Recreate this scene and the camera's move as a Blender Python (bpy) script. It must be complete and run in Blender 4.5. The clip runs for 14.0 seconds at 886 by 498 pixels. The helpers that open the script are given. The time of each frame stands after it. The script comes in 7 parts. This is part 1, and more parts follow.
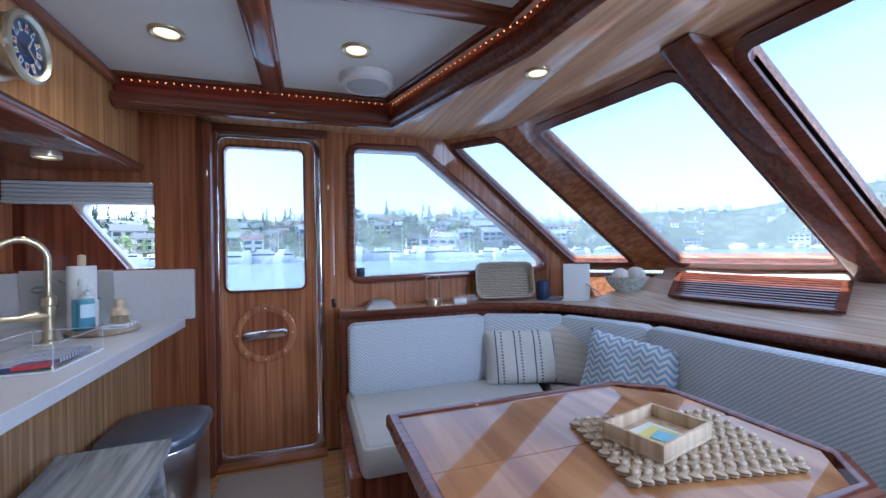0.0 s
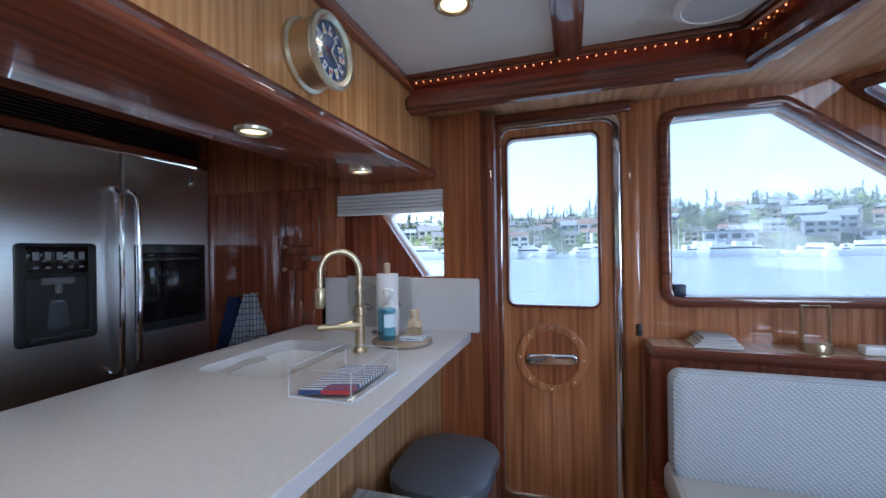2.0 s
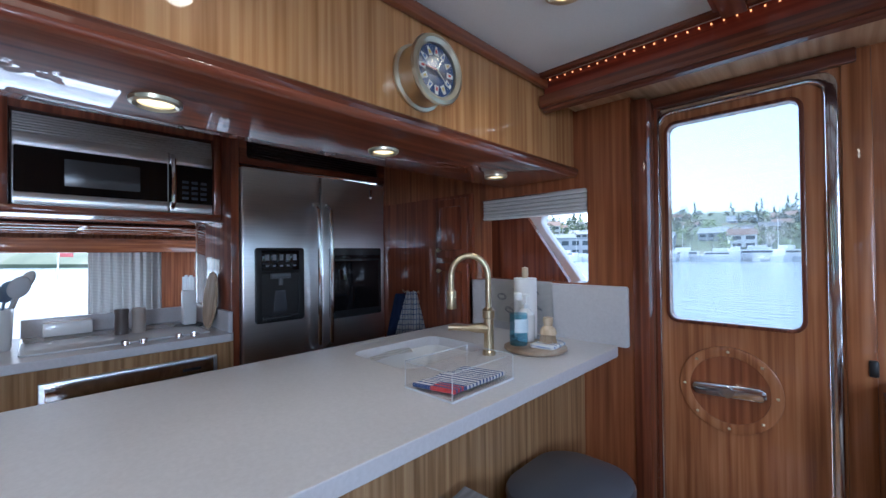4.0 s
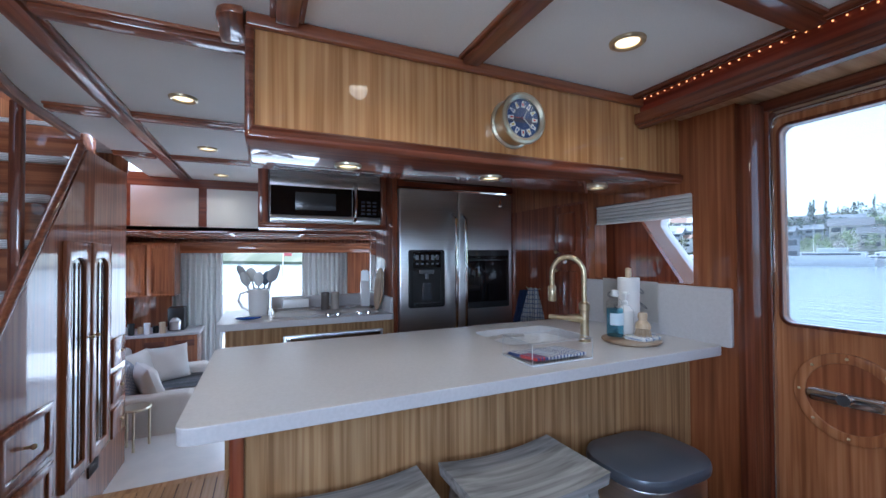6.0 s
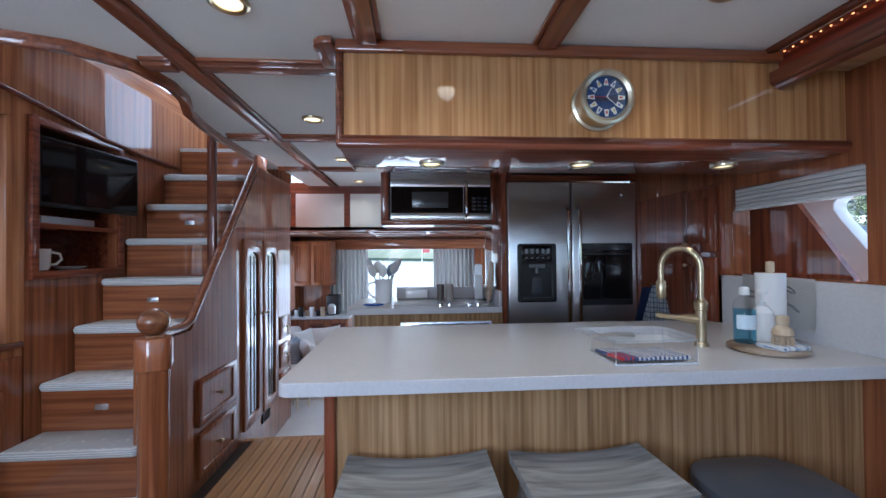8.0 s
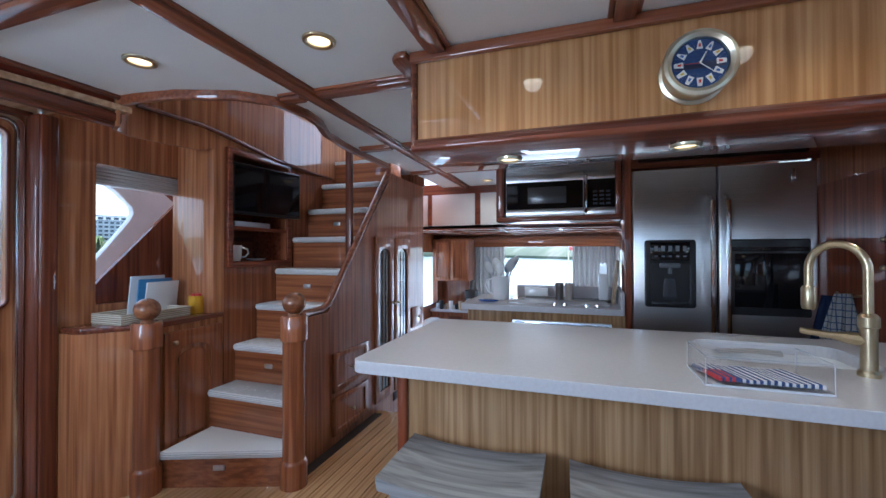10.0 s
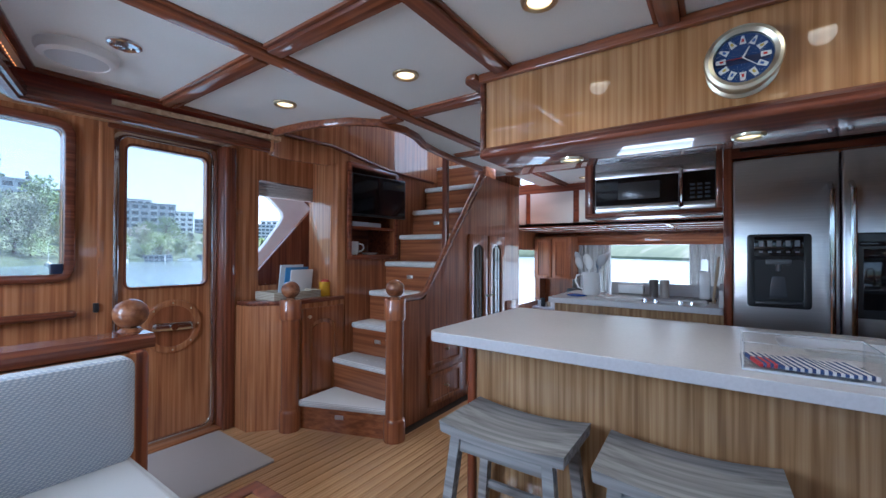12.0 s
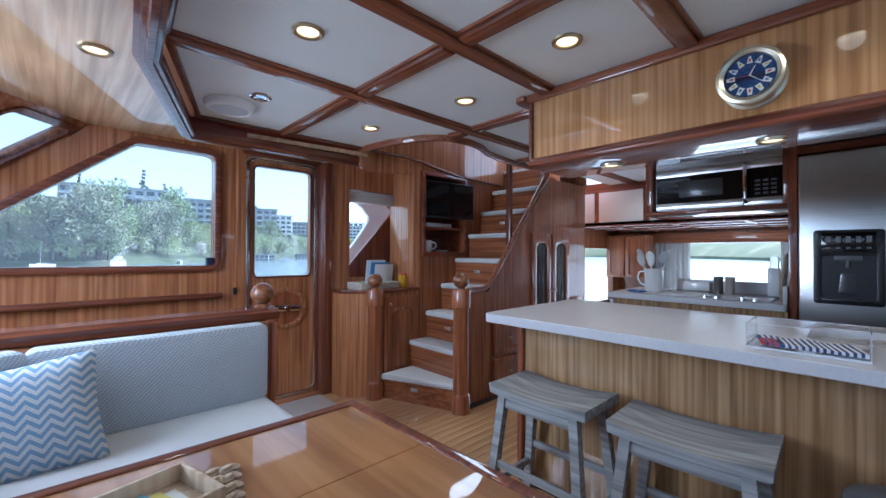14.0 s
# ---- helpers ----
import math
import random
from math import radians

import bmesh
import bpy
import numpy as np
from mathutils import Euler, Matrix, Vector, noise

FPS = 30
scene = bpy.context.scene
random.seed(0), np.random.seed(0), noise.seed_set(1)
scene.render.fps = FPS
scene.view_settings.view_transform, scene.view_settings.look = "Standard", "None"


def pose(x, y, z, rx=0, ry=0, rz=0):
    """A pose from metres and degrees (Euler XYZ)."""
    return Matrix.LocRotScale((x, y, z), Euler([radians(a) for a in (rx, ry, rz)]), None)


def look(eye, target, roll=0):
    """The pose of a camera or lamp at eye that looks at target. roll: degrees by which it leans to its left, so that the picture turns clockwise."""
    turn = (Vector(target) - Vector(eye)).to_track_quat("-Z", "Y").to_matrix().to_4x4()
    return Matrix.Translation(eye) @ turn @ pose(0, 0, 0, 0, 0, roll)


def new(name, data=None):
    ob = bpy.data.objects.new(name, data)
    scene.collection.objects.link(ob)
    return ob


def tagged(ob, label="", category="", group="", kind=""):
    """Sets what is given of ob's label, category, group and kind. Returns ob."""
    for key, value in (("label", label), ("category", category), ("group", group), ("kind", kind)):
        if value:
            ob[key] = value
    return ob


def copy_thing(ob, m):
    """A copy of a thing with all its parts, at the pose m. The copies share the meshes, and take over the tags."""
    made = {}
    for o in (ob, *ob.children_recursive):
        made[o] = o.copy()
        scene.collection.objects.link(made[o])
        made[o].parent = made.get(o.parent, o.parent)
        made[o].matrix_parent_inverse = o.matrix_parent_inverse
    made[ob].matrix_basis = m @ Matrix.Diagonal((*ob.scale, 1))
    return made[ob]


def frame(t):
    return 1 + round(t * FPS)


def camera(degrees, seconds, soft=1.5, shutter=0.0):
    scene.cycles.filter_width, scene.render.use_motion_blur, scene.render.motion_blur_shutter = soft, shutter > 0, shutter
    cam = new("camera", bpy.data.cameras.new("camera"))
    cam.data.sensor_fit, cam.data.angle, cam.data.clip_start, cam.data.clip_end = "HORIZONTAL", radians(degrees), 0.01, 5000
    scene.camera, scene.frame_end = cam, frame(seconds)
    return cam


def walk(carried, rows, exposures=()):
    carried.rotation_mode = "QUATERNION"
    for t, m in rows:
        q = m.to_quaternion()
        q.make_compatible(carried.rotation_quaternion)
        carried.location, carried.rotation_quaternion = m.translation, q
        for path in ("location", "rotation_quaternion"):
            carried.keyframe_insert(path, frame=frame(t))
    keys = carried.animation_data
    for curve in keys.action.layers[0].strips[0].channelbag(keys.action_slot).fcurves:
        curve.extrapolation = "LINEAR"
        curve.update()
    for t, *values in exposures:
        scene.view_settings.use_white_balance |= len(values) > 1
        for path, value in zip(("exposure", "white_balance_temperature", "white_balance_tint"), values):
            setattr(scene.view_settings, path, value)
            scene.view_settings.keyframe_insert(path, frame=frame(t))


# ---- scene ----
cam = camera(96.0, 14.0)
METRES, EYE, TILT, LEAN, TURN = 2.86, 1.25, 0.0, 0.0, -18.2
ROWS = [
    (0.0, 0.0, 0.0, 0.0, 0.0, 0.16, 1.04),
    (0.5, -0.028, 0.0365, 0.0094, 8.91, 0.14, 1.0),
    (1.0, -0.0454, 0.083, 0.0105, 18.07, 0.2, 1.06),
    (1.5, -0.0735, 0.1229, 0.0172, 27.96, 0.27, 0.92),
    (2.0, -0.1137, 0.1644, 0.0241, 36.29, 0.16, 0.83),
    (2.5, -0.1311, 0.1883, 0.0238, 42.32, 0.38, 0.96),
    (3.0, -0.1144, 0.2174, 0.0241, 49.11, 0.59, 0.97),
    (3.5, -0.0922, 0.2295, 0.0293, 55.89, 0.55, 0.77),
    (4.0, -0.0614, 0.2262, 0.0283, 62.48, 0.62, 0.66),
    (6.5, 0.1338, 0.2507, 0.0278, 88.64, 0.88, 0.37),
    (7.0, 0.1355, 0.2792, 0.023, 93.34, 0.75, 0.48),
    (7.5, 0.1204, 0.3109, 0.0202, 98.87, 0.68, 0.51),
    (8.0, 0.1166, 0.3325, 0.0184, 104.34, 0.71, 0.49),
    (8.5, 0.1088, 0.3639, 0.0171, 110.04, 0.73, 0.46),
    (9.0, 0.0925, 0.3932, 0.0179, 116.15, 0.64, 0.34),
    (11.5, 0.0727, 0.5236, 0.0046, 139.55, 0.54, -0.2),
    (12.0, 0.0977, 0.5634, 0.0014, 143.29, 0.54, -0.23),
    (12.5, 0.117, 0.6034, -0.0023, 146.97, 0.51, -0.25),
    (13.0, 0.1248, 0.6372, -0.0087, 150.19, 0.49, -0.29),
    (13.5, 0.1287, 0.6682, -0.0093, 152.79, 0.46, -0.27),
    (14.0, 0.1348, 0.6948, -0.007, 154.52, 0.48, -0.26),
]
walk(cam, [(t, pose(0, 0, EYE, TILT, LEAN, TURN) @ pose(METRES * x, METRES * y, METRES * z, 90 + pitch, roll, yaw)) for t, x, y, z, yaw, pitch, roll in ROWS],
     [(0.0, 2.4, 4760, 11), (0.7, 2.38, 4850, 10), (1.5, 2.35, 5060, 9), (2.5, 2.37, 5020, 9), (4.0, 2.34, 4990, 9), (8.0, 2.36, 5040, 8), (11.5, 2.35, 5000, 8), (14.0, 2.36, 4940, 8)])

# ---- world, sun, exposure ----
world = bpy.data.worlds.new("sky")
scene.world = world
world.use_nodes = True
wn = world.node_tree.nodes
sky = wn.new("ShaderNodeTexSky")
sky.sky_type = 'NISHITA'
sky.sun_disc = False
SUN_EL, SUN_AZ = 51.0, 284.0      # height, and direction from +y towards +x
sky.sun_elevation, sky.sun_rotation = radians(SUN_EL), radians(SUN_AZ)
sky.air_density, sky.dust_density = 1.0, 1.4
hs = wn.new("ShaderNodeHueSaturation")     # thin haze pales the blue
hs.inputs["Saturation"].default_value = 0.5
world.node_tree.links.new(sky.outputs[0], hs.inputs["Color"])
world.node_tree.links.new(hs.outputs[0], wn["Background"].inputs[0])
wn["Background"].inputs[1].default_value = 0.106
sun = new("sun", bpy.data.lights.new("sun", 'SUN'))
sun.data.energy, sun.data.angle, sun.data.color = 2.9, radians(0.6), (1, 0.95, 0.88)
sx = math.cos(radians(SUN_EL)) * math.sin(radians(SUN_AZ))
sy = math.cos(radians(SUN_EL)) * math.cos(radians(SUN_AZ))
sun.matrix_world = look((sx * 50, sy * 50, 50 * math.sin(radians(SUN_EL))), (0, 0, 0))


# ---- materials ----
def mat(name, col, rough=0.5, metal=0.0, coat=0.0, spec=0.5):
    m = bpy.data.materials.new(name)
    m.use_nodes = True
    b = m.node_tree.nodes["Principled BSDF"]
    b.inputs["Base Color"].default_value = (*col, 1)
    b.inputs["Roughness"].default_value = rough
    b.inputs["Metallic"].default_value = metal
    b.inputs["Coat Weight"].default_value = coat
    b.inputs["Coat Roughness"].default_value = 0.025
    b.inputs["Specular IOR Level"].default_value = spec
    return m


def nodes(m):
    t = m.node_tree
    return t.nodes, t.links, t.nodes["Principled BSDF"]


def grain(m, stops, scale, detail=4.0, dist=0.3, bump=0.0, fine=None, vary=0.0):
    """Colour ramp over a stretched noise; a second, finer noise and a slow stain on top."""
    n, l, b = nodes(m)
    co = n.new("ShaderNodeTexCoord")
    mp = n.new("ShaderNodeMapping")
    mp.inputs["Scale"].default_value = scale
    l.new(co.outputs["Object"], mp.inputs[0])
    tx = n.new("ShaderNodeTexNoise")
    tx.inputs["Scale"].default_value, tx.inputs["Detail"].default_value, tx.inputs["Distortion"].default_value = 1.0, detail, dist
    l.new(mp.outputs[0], tx.inputs["Vector"])
    rp = n.new("ShaderNodeValToRGB")
    while len(rp.color_ramp.elements) < len(stops):
        rp.color_ramp.elements.new(0.5)
    for e, (p, c) in zip(rp.color_ramp.elements, stops):
        e.position, e.color = p, (*c, 1)
    l.new(tx.outputs[0], rp.inputs[0])
    out = rp.outputs[0]
    sl = n.new("ShaderNodeTexNoise")
    sl.inputs["Scale"].default_value, sl.inputs["Detail"].default_value = 1.7, 2.0
    l.new(co.outputs["Object"], sl.inputs["Vector"])
    hv = n.new("ShaderNodeHueSaturation")
    mr = n.new("ShaderNodeMapRange")
    mr.inputs["To Min"].default_value, mr.inputs["To Max"].default_value = 0.88, 1.12
    l.new(sl.outputs[0], mr.inputs[0])
    if vary:
        oi = n.new("ShaderNodeObjectInfo")
        m2 = n.new("ShaderNodeMapRange")
        m2.inputs["To Min"].default_value, m2.inputs["To Max"].default_value = 1 - vary, 1 + vary
        l.new(oi.outputs["Random"], m2.inputs[0])
        mu = n.new("ShaderNodeMath")
        mu.operation = 'MULTIPLY'
        l.new(mr.outputs[0], mu.inputs[0]), l.new(m2.outputs[0], mu.inputs[1])
        l.new(mu.outputs[0], hv.inputs["Value"])
    else:
        l.new(mr.outputs[0], hv.inputs["Value"])
    l.new(out, hv.inputs["Color"])
    l.new(hv.outputs[0], b.inputs["Base Color"])
    if bump:
        bp = n.new("ShaderNodeBump")
        bp.inputs["Strength"].default_value, bp.inputs["Distance"].default_value = bump, 0.002
        l.new(tx.outputs[0], bp.inputs["Height"])
        l.new(bp.outputs[0], b.inputs["Normal"])
    return m


def wood(name, dark, mid, light, axis, freq=46.0, rough=0.22, coat=0.6, vary=0.0):
    s = [freq, freq, freq]
    s["xyz".index(axis)] = 1.1
    varnish = coat >= 0.3        # clear lacquer over the wood: one sharp reflection from its surface
    m = mat(name, mid, 0.42 if varnish else rough, 0, 1.0 if varnish else coat, 0.2)
    grain(m, ((0.34, dark), (0.5, mid), (0.66, light)), s, 3.0, 0.25, 0.02, vary=vary)
    n, l, b = nodes(m)
    # broad ribbons with a ripple across the grain
    s2 = [freq * 0.22] * 3
    s2["xyz".index(axis)] = 2.6
    co, mp, tx, mr, mu = (n.new("ShaderNode" + k) for k in ("TexCoord", "Mapping", "TexNoise", "MapRange", "Math"))
    mp.inputs["Scale"].default_value = s2
    tx.inputs["Scale"].default_value, tx.inputs["Detail"].default_value = 1.0, 2.0
    mr.inputs["From Min"].default_value, mr.inputs["From Max"].default_value = 0.3, 0.7
    mr.inputs["To Min"].default_value, mr.inputs["To Max"].default_value = 0.89, 1.11
    mu.operation = 'MULTIPLY'
    l.new(co.outputs["Object"], mp.inputs[0]), l.new(mp.outputs[0], tx.inputs["Vector"]), l.new(tx.outputs[0], mr.inputs[0])
    hv = b.inputs["Base Color"].links[0].from_node
    l.new(hv.inputs["Value"].links[0].from_socket, mu.inputs[0]), l.new(mr.outputs[0], mu.inputs[1])
    l.new(mu.outputs[0], hv.inputs["Value"])
    return m


LD, LM, LL = (0.225, 0.08, 0.028), (0.34, 0.132, 0.05), (0.445, 0.195, 0.082)     # ribbon-striped veneer
MD, MM, ML = (0.105, 0.024, 0.01), (0.185, 0.046, 0.018), (0.25, 0.07, 0.028)    # red mahogany
TD, TM, TL = (0.08, 0.02, 0.009), (0.13, 0.035, 0.015), (0.185, 0.055, 0.024)      # dark trim
veneer_z = wood("veneer_upright", LD, LM, LL, "z")
veneer_x = wood("veneer_along", LD, LM, LL, "x")
veneer_y = wood("veneer_across", LD, LM, LL, "y")
pale_z = wood("pale_striped_veneer", (0.22, 0.12, 0.05), (0.33, 0.19, 0.085), (0.43, 0.27, 0.13), "z", 52)
brow_y = wood("brow_veneer", (0.43, 0.26, 0.13), (0.55, 0.35, 0.19), (0.64, 0.44, 0.26), "y", 40)
pale_y = wood("pale_veneer_across", (0.36, 0.25, 0.17), (0.46, 0.335, 0.235), (0.55, 0.42, 0.31), "y", 40, 0.34, 0.25)
mahog_z = wood("mahogany_upright", MD, MM, ML, "z", 40)
mahog_x = wood("mahogany_along", MD, MM, ML, "x", 40)
mahog_y = wood("mahogany_across", MD, MM, ML, "y", 40)
stair_z = wood("stair_veneer", (0.17, 0.05, 0.018), (0.26, 0.085, 0.031), (0.34, 0.125, 0.048), "z", 40)
stair_y = wood("riser_veneer", (0.17, 0.05, 0.018), (0.26, 0.085, 0.031), (0.34, 0.125, 0.048), "y", 40)
trim_x = wood("trim_along", TD, TM, TL, "x", 60, 0.3, 0.3)
trim_y = wood("trim_across", TD, TM, TL, "y", 60, 0.3, 0.3)
trim_z = wood("trim_upright", TD, TM, TL, "z", 60, 0.26, 0.4)
beam_x = wood("beam_along", (0.15, 0.043, 0.017), (0.225, 0.068, 0.026), (0.29, 0.1, 0.04), "x", 50, 0.2)
beam_y = wood("beam_across", (0.15, 0.043, 0.017), (0.225, 0.068, 0.026), (0.29, 0.1, 0.04), "y", 50, 0.2)
ballwood = wood("turned_wood", (0.12, 0.04, 0.015), (0.2, 0.075, 0.03), (0.28, 0.12, 0.05), "y", 30, 0.12, 1.0)
teak = wood("teak_plank", (0.4, 0.21, 0.09), (0.52, 0.3, 0.135), (0.61, 0.38, 0.19), "x", 60, 0.3, 0.3, vary=0.12)
caulk = mat("deck_seam", (0.03, 0.018, 0.012), 0.6)
tabletop_m = wood("table_veneer", (0.25, 0.11, 0.036), (0.34, 0.16, 0.055), (0.42, 0.22, 0.085), "y", 16, 0.1, 1.0)
greywood = wood("greyed_wood", (0.19, 0.185, 0.18), (0.28, 0.275, 0.265), (0.37, 0.36, 0.35), "y", 45, 0.6, 0.0)
paleboard = wood("pale_board", (0.42, 0.3, 0.19), (0.52, 0.4, 0.27), (0.6, 0.48, 0.34), "z", 40, 0.5, 0.0)
ceil_m = grain(mat("ceiling_vinyl", (0.8, 0.8, 0.79), 0.55), ((0.3, (0.765, 0.79, 0.765)), (0.7, (0.815, 0.84, 0.815))), (220, 220, 220), 2, 0, 0.15)
counter_m = grain(mat("white_solid_surface", (0.78, 0.77, 0.76), 0.28), ((0.3, (0.52, 0.505, 0.51)), (0.7, (0.57, 0.555, 0.56))), (90, 90, 90), 3)
paint_m = grain(mat("white_gelcoat", (0.8, 0.8, 0.8), 0.25), ((0.3, (0.76, 0.77, 0.78)), (0.7, (0.83, 0.83, 0.83))), (6, 6, 6), 3)
white_p = mat("white_plastic", (0.78, 0.78, 0.76), 0.4)
ceramic = mat("white_ceramic", (0.8, 0.79, 0.77), 0.18, coat=0.5)
black_m = mat("black_plastic", (0.012, 0.012, 0.013), 0.35)
gloss_black = mat("black_glass", (0.006, 0.006, 0.007), 0.06)
navy_p = mat("navy_plastic", (0.015, 0.022, 0.05), 0.4)
brass = grain(mat("brushed_brass", (0.55, 0.46, 0.29), 0.3, 1.0), ((0.3, (0.5, 0.41, 0.25)), (0.7, (0.63, 0.53, 0.35))), (30, 30, 30), 3)
pale_brass = mat("polished_pale_brass", (0.7, 0.65, 0.49), 0.3, 1.0)
satin = mat("satin_steel", (0.78, 0.78, 0.79), 0.34, 1.0)
chrome = mat("polished_steel", (0.72, 0.73, 0.75), 0.1, 1.0)
steel = grain(mat("brushed_steel", (0.68, 0.69, 0.7), 0.28, 1.0), ((0.3, (0.66, 0.67, 0.68)), (0.7, (0.76, 0.765, 0.77))), (3, 3, 260), 3, 0, 0.03)
steel.node_tree.nodes["Principled BSDF"].inputs["Anisotropic"].default_value = 0.75
lamp_warm = mat("lamp_face", (1, 0.9, 0.7), 0.5)
nb = lamp_warm.node_tree.nodes["Principled BSDF"]
nb.inputs["Emission Color"].default_value, nb.inputs["Emission Strength"].default_value = (1, 0.72, 0.36, 1), 0.45
led_m = mat("led_face", (1, 0.7, 0.35), 0.5)
nb = led_m.node_tree.nodes["Principled BSDF"]
nb.inputs["Emission Color"].default_value, nb.inputs["Emission Strength"].default_value = (1, 0.3, 0.08, 1), 0.5
mirror_m = mat("mirror", (0.85, 0.86, 0.87), 0.02, 1.0)


def fabric(name, a, b_, scale, bump=0.5, rough=0.9):
    m = mat(name, a, rough, spec=0.2)
    n, l, b = nodes(m)
    co = n.new("ShaderNodeTexCoord")
    ck = n.new("ShaderNodeTexNoise")
    ck.inputs["Scale"].default_value, ck.inputs["Detail"].default_value = scale, 3
    l.new(co.outputs["Object"], ck.inputs["Vector"])
    wv = n.new("ShaderNodeTexWave")
    wv.bands_direction = 'Z'
    wv.inputs["Scale"].default_value, wv.inputs["Distortion"].default_value = scale * 0.22, 1.5
    wv.inputs["Detail"].default_value = 1
    l.new(co.outputs["Object"], wv.inputs["Vector"])
    mx = n.new("ShaderNodeMath")
    mx.operation = 'ADD'
    l.new(ck.outputs[0], mx.inputs[0]), l.new(wv.outputs["Fac"], mx.inputs[1])
    rp = n.new("ShaderNodeValToRGB")
    rp.color_ramp.elements[0].position, rp.color_ramp.elements[0].color = 0.55, (*b_, 1)
    rp.color_ramp.elements[1].position, rp.color_ramp.elements[1].color = 1.15 / 1.2, (*a, 1)
    hf = n.new("ShaderNodeMath")
    hf.operation = 'MULTIPLY'
    hf.inputs[1].default_value = 0.8
    l.new(mx.outputs[0], hf.inputs[0])
    l.new(hf.outputs[0], rp.inputs[0])
    l.new(rp.outputs[0], b.inputs["Base Color"])
    bp = n.new("ShaderNodeBump")
    bp.inputs["Strength"].default_value, bp.inputs["Distance"].default_value = bump, 0.002
    l.new(mx.outputs[0], bp.inputs["Height"])
    l.new(bp.outputs[0], b.inputs["Normal"])
    return m




def weave(name, warp, weft, period):
    """Two sets of threads of about one period, one along z and one across it."""
    m = mat(name, warp, 0.9, spec=0.2)
    n, l, b = nodes(m)
    co = n.new("ShaderNodeTexCoord")
    sc = 0.314 / period
    fac = []
    for direction, k in (('Z', 1.0), ('DIAGONAL', 0.8)):
        w = n.new("ShaderNodeTexWave")
        w.bands_direction = direction
        w.inputs["Scale"].default_value, w.inputs["Distortion"].default_value = sc * k, 0.6
        w.inputs["Detail"].default_value = 0
        l.new(co.outputs["Object"], w.inputs["Vector"])
        fac.append(w.outputs["Fac"])
    ns = n.new("ShaderNodeTexNoise")
    ns.inputs["Scale"].default_value, ns.inputs["Detail"].default_value = 160, 2
    l.new(co.outputs["Object"], ns.inputs["Vector"])
    mu, ad, rp, bp = n.new("ShaderNodeMath"), n.new("ShaderNodeMath"), n.new("ShaderNodeValToRGB"), n.new("ShaderNodeBump")
    mu.operation, ad.operation = 'MULTIPLY', 'MULTIPLY_ADD'
    l.new(fac[0], mu.inputs[0]), l.new(fac[1], mu.inputs[1])
    l.new(ns.outputs[0], ad.inputs[0]), l.new(mu.outputs[0], ad.inputs[2])
    ad.inputs[1].default_value = 0.35
    rp.color_ramp.elements[0].position, rp.color_ramp.elements[0].color = 0.12, (*weft, 1)
    rp.color_ramp.elements[1].position, rp.color_ramp.elements[1].color = 0.75, (*warp, 1)
    l.new(ad.outputs[0], rp.inputs[0]), l.new(rp.outputs[0], b.inputs["Base Color"])
    bp.inputs["Strength"].default_value, bp.inputs["Distance"].default_value = 0.6, 0.002
    l.new(ad.outputs[0], bp.inputs["Height"]), l.new(bp.outputs[0], b.inputs["Normal"])
    return m


tweed = weave("blue_grey_woven_fabric", (0.62, 0.63, 0.63), (0.34, 0.39, 0.45), 0.0075)
seatcloth = fabric("cream_seat_vinyl", (0.49, 0.485, 0.475), (0.43, 0.425, 0.415), 160, 0.2, 0.6)
carpet = fabric("pale_loop_carpet", (0.74, 0.73, 0.71), (0.5, 0.49, 0.48), 150, 1.0)
linen = fabric("pale_linen", (0.7, 0.68, 0.65), (0.58, 0.56, 0.53), 240, 0.5)
curtain_m = fabric("grey_curtain", (0.58, 0.57, 0.55), (0.44, 0.43, 0.42), 90, 0.3)
blind_m = fabric("white_blind", (0.66, 0.65, 0.62), (0.55, 0.54, 0.52), 120, 0.3)
navy_c = fabric("navy_cloth", (0.03, 0.05, 0.12), (0.02, 0.03, 0.07), 200)
matcloth = fabric("grey_door_mat", (0.4, 0.365, 0.345), (0.29, 0.26, 0.245), 300, 0.8)
rope = fabric("braided_rope", (0.5, 0.4, 0.29), (0.33, 0.25, 0.17), 130, 1.0)
wicker = fabric("pale_wicker", (0.58, 0.52, 0.41), (0.32, 0.27, 0.2), 130, 1.0)


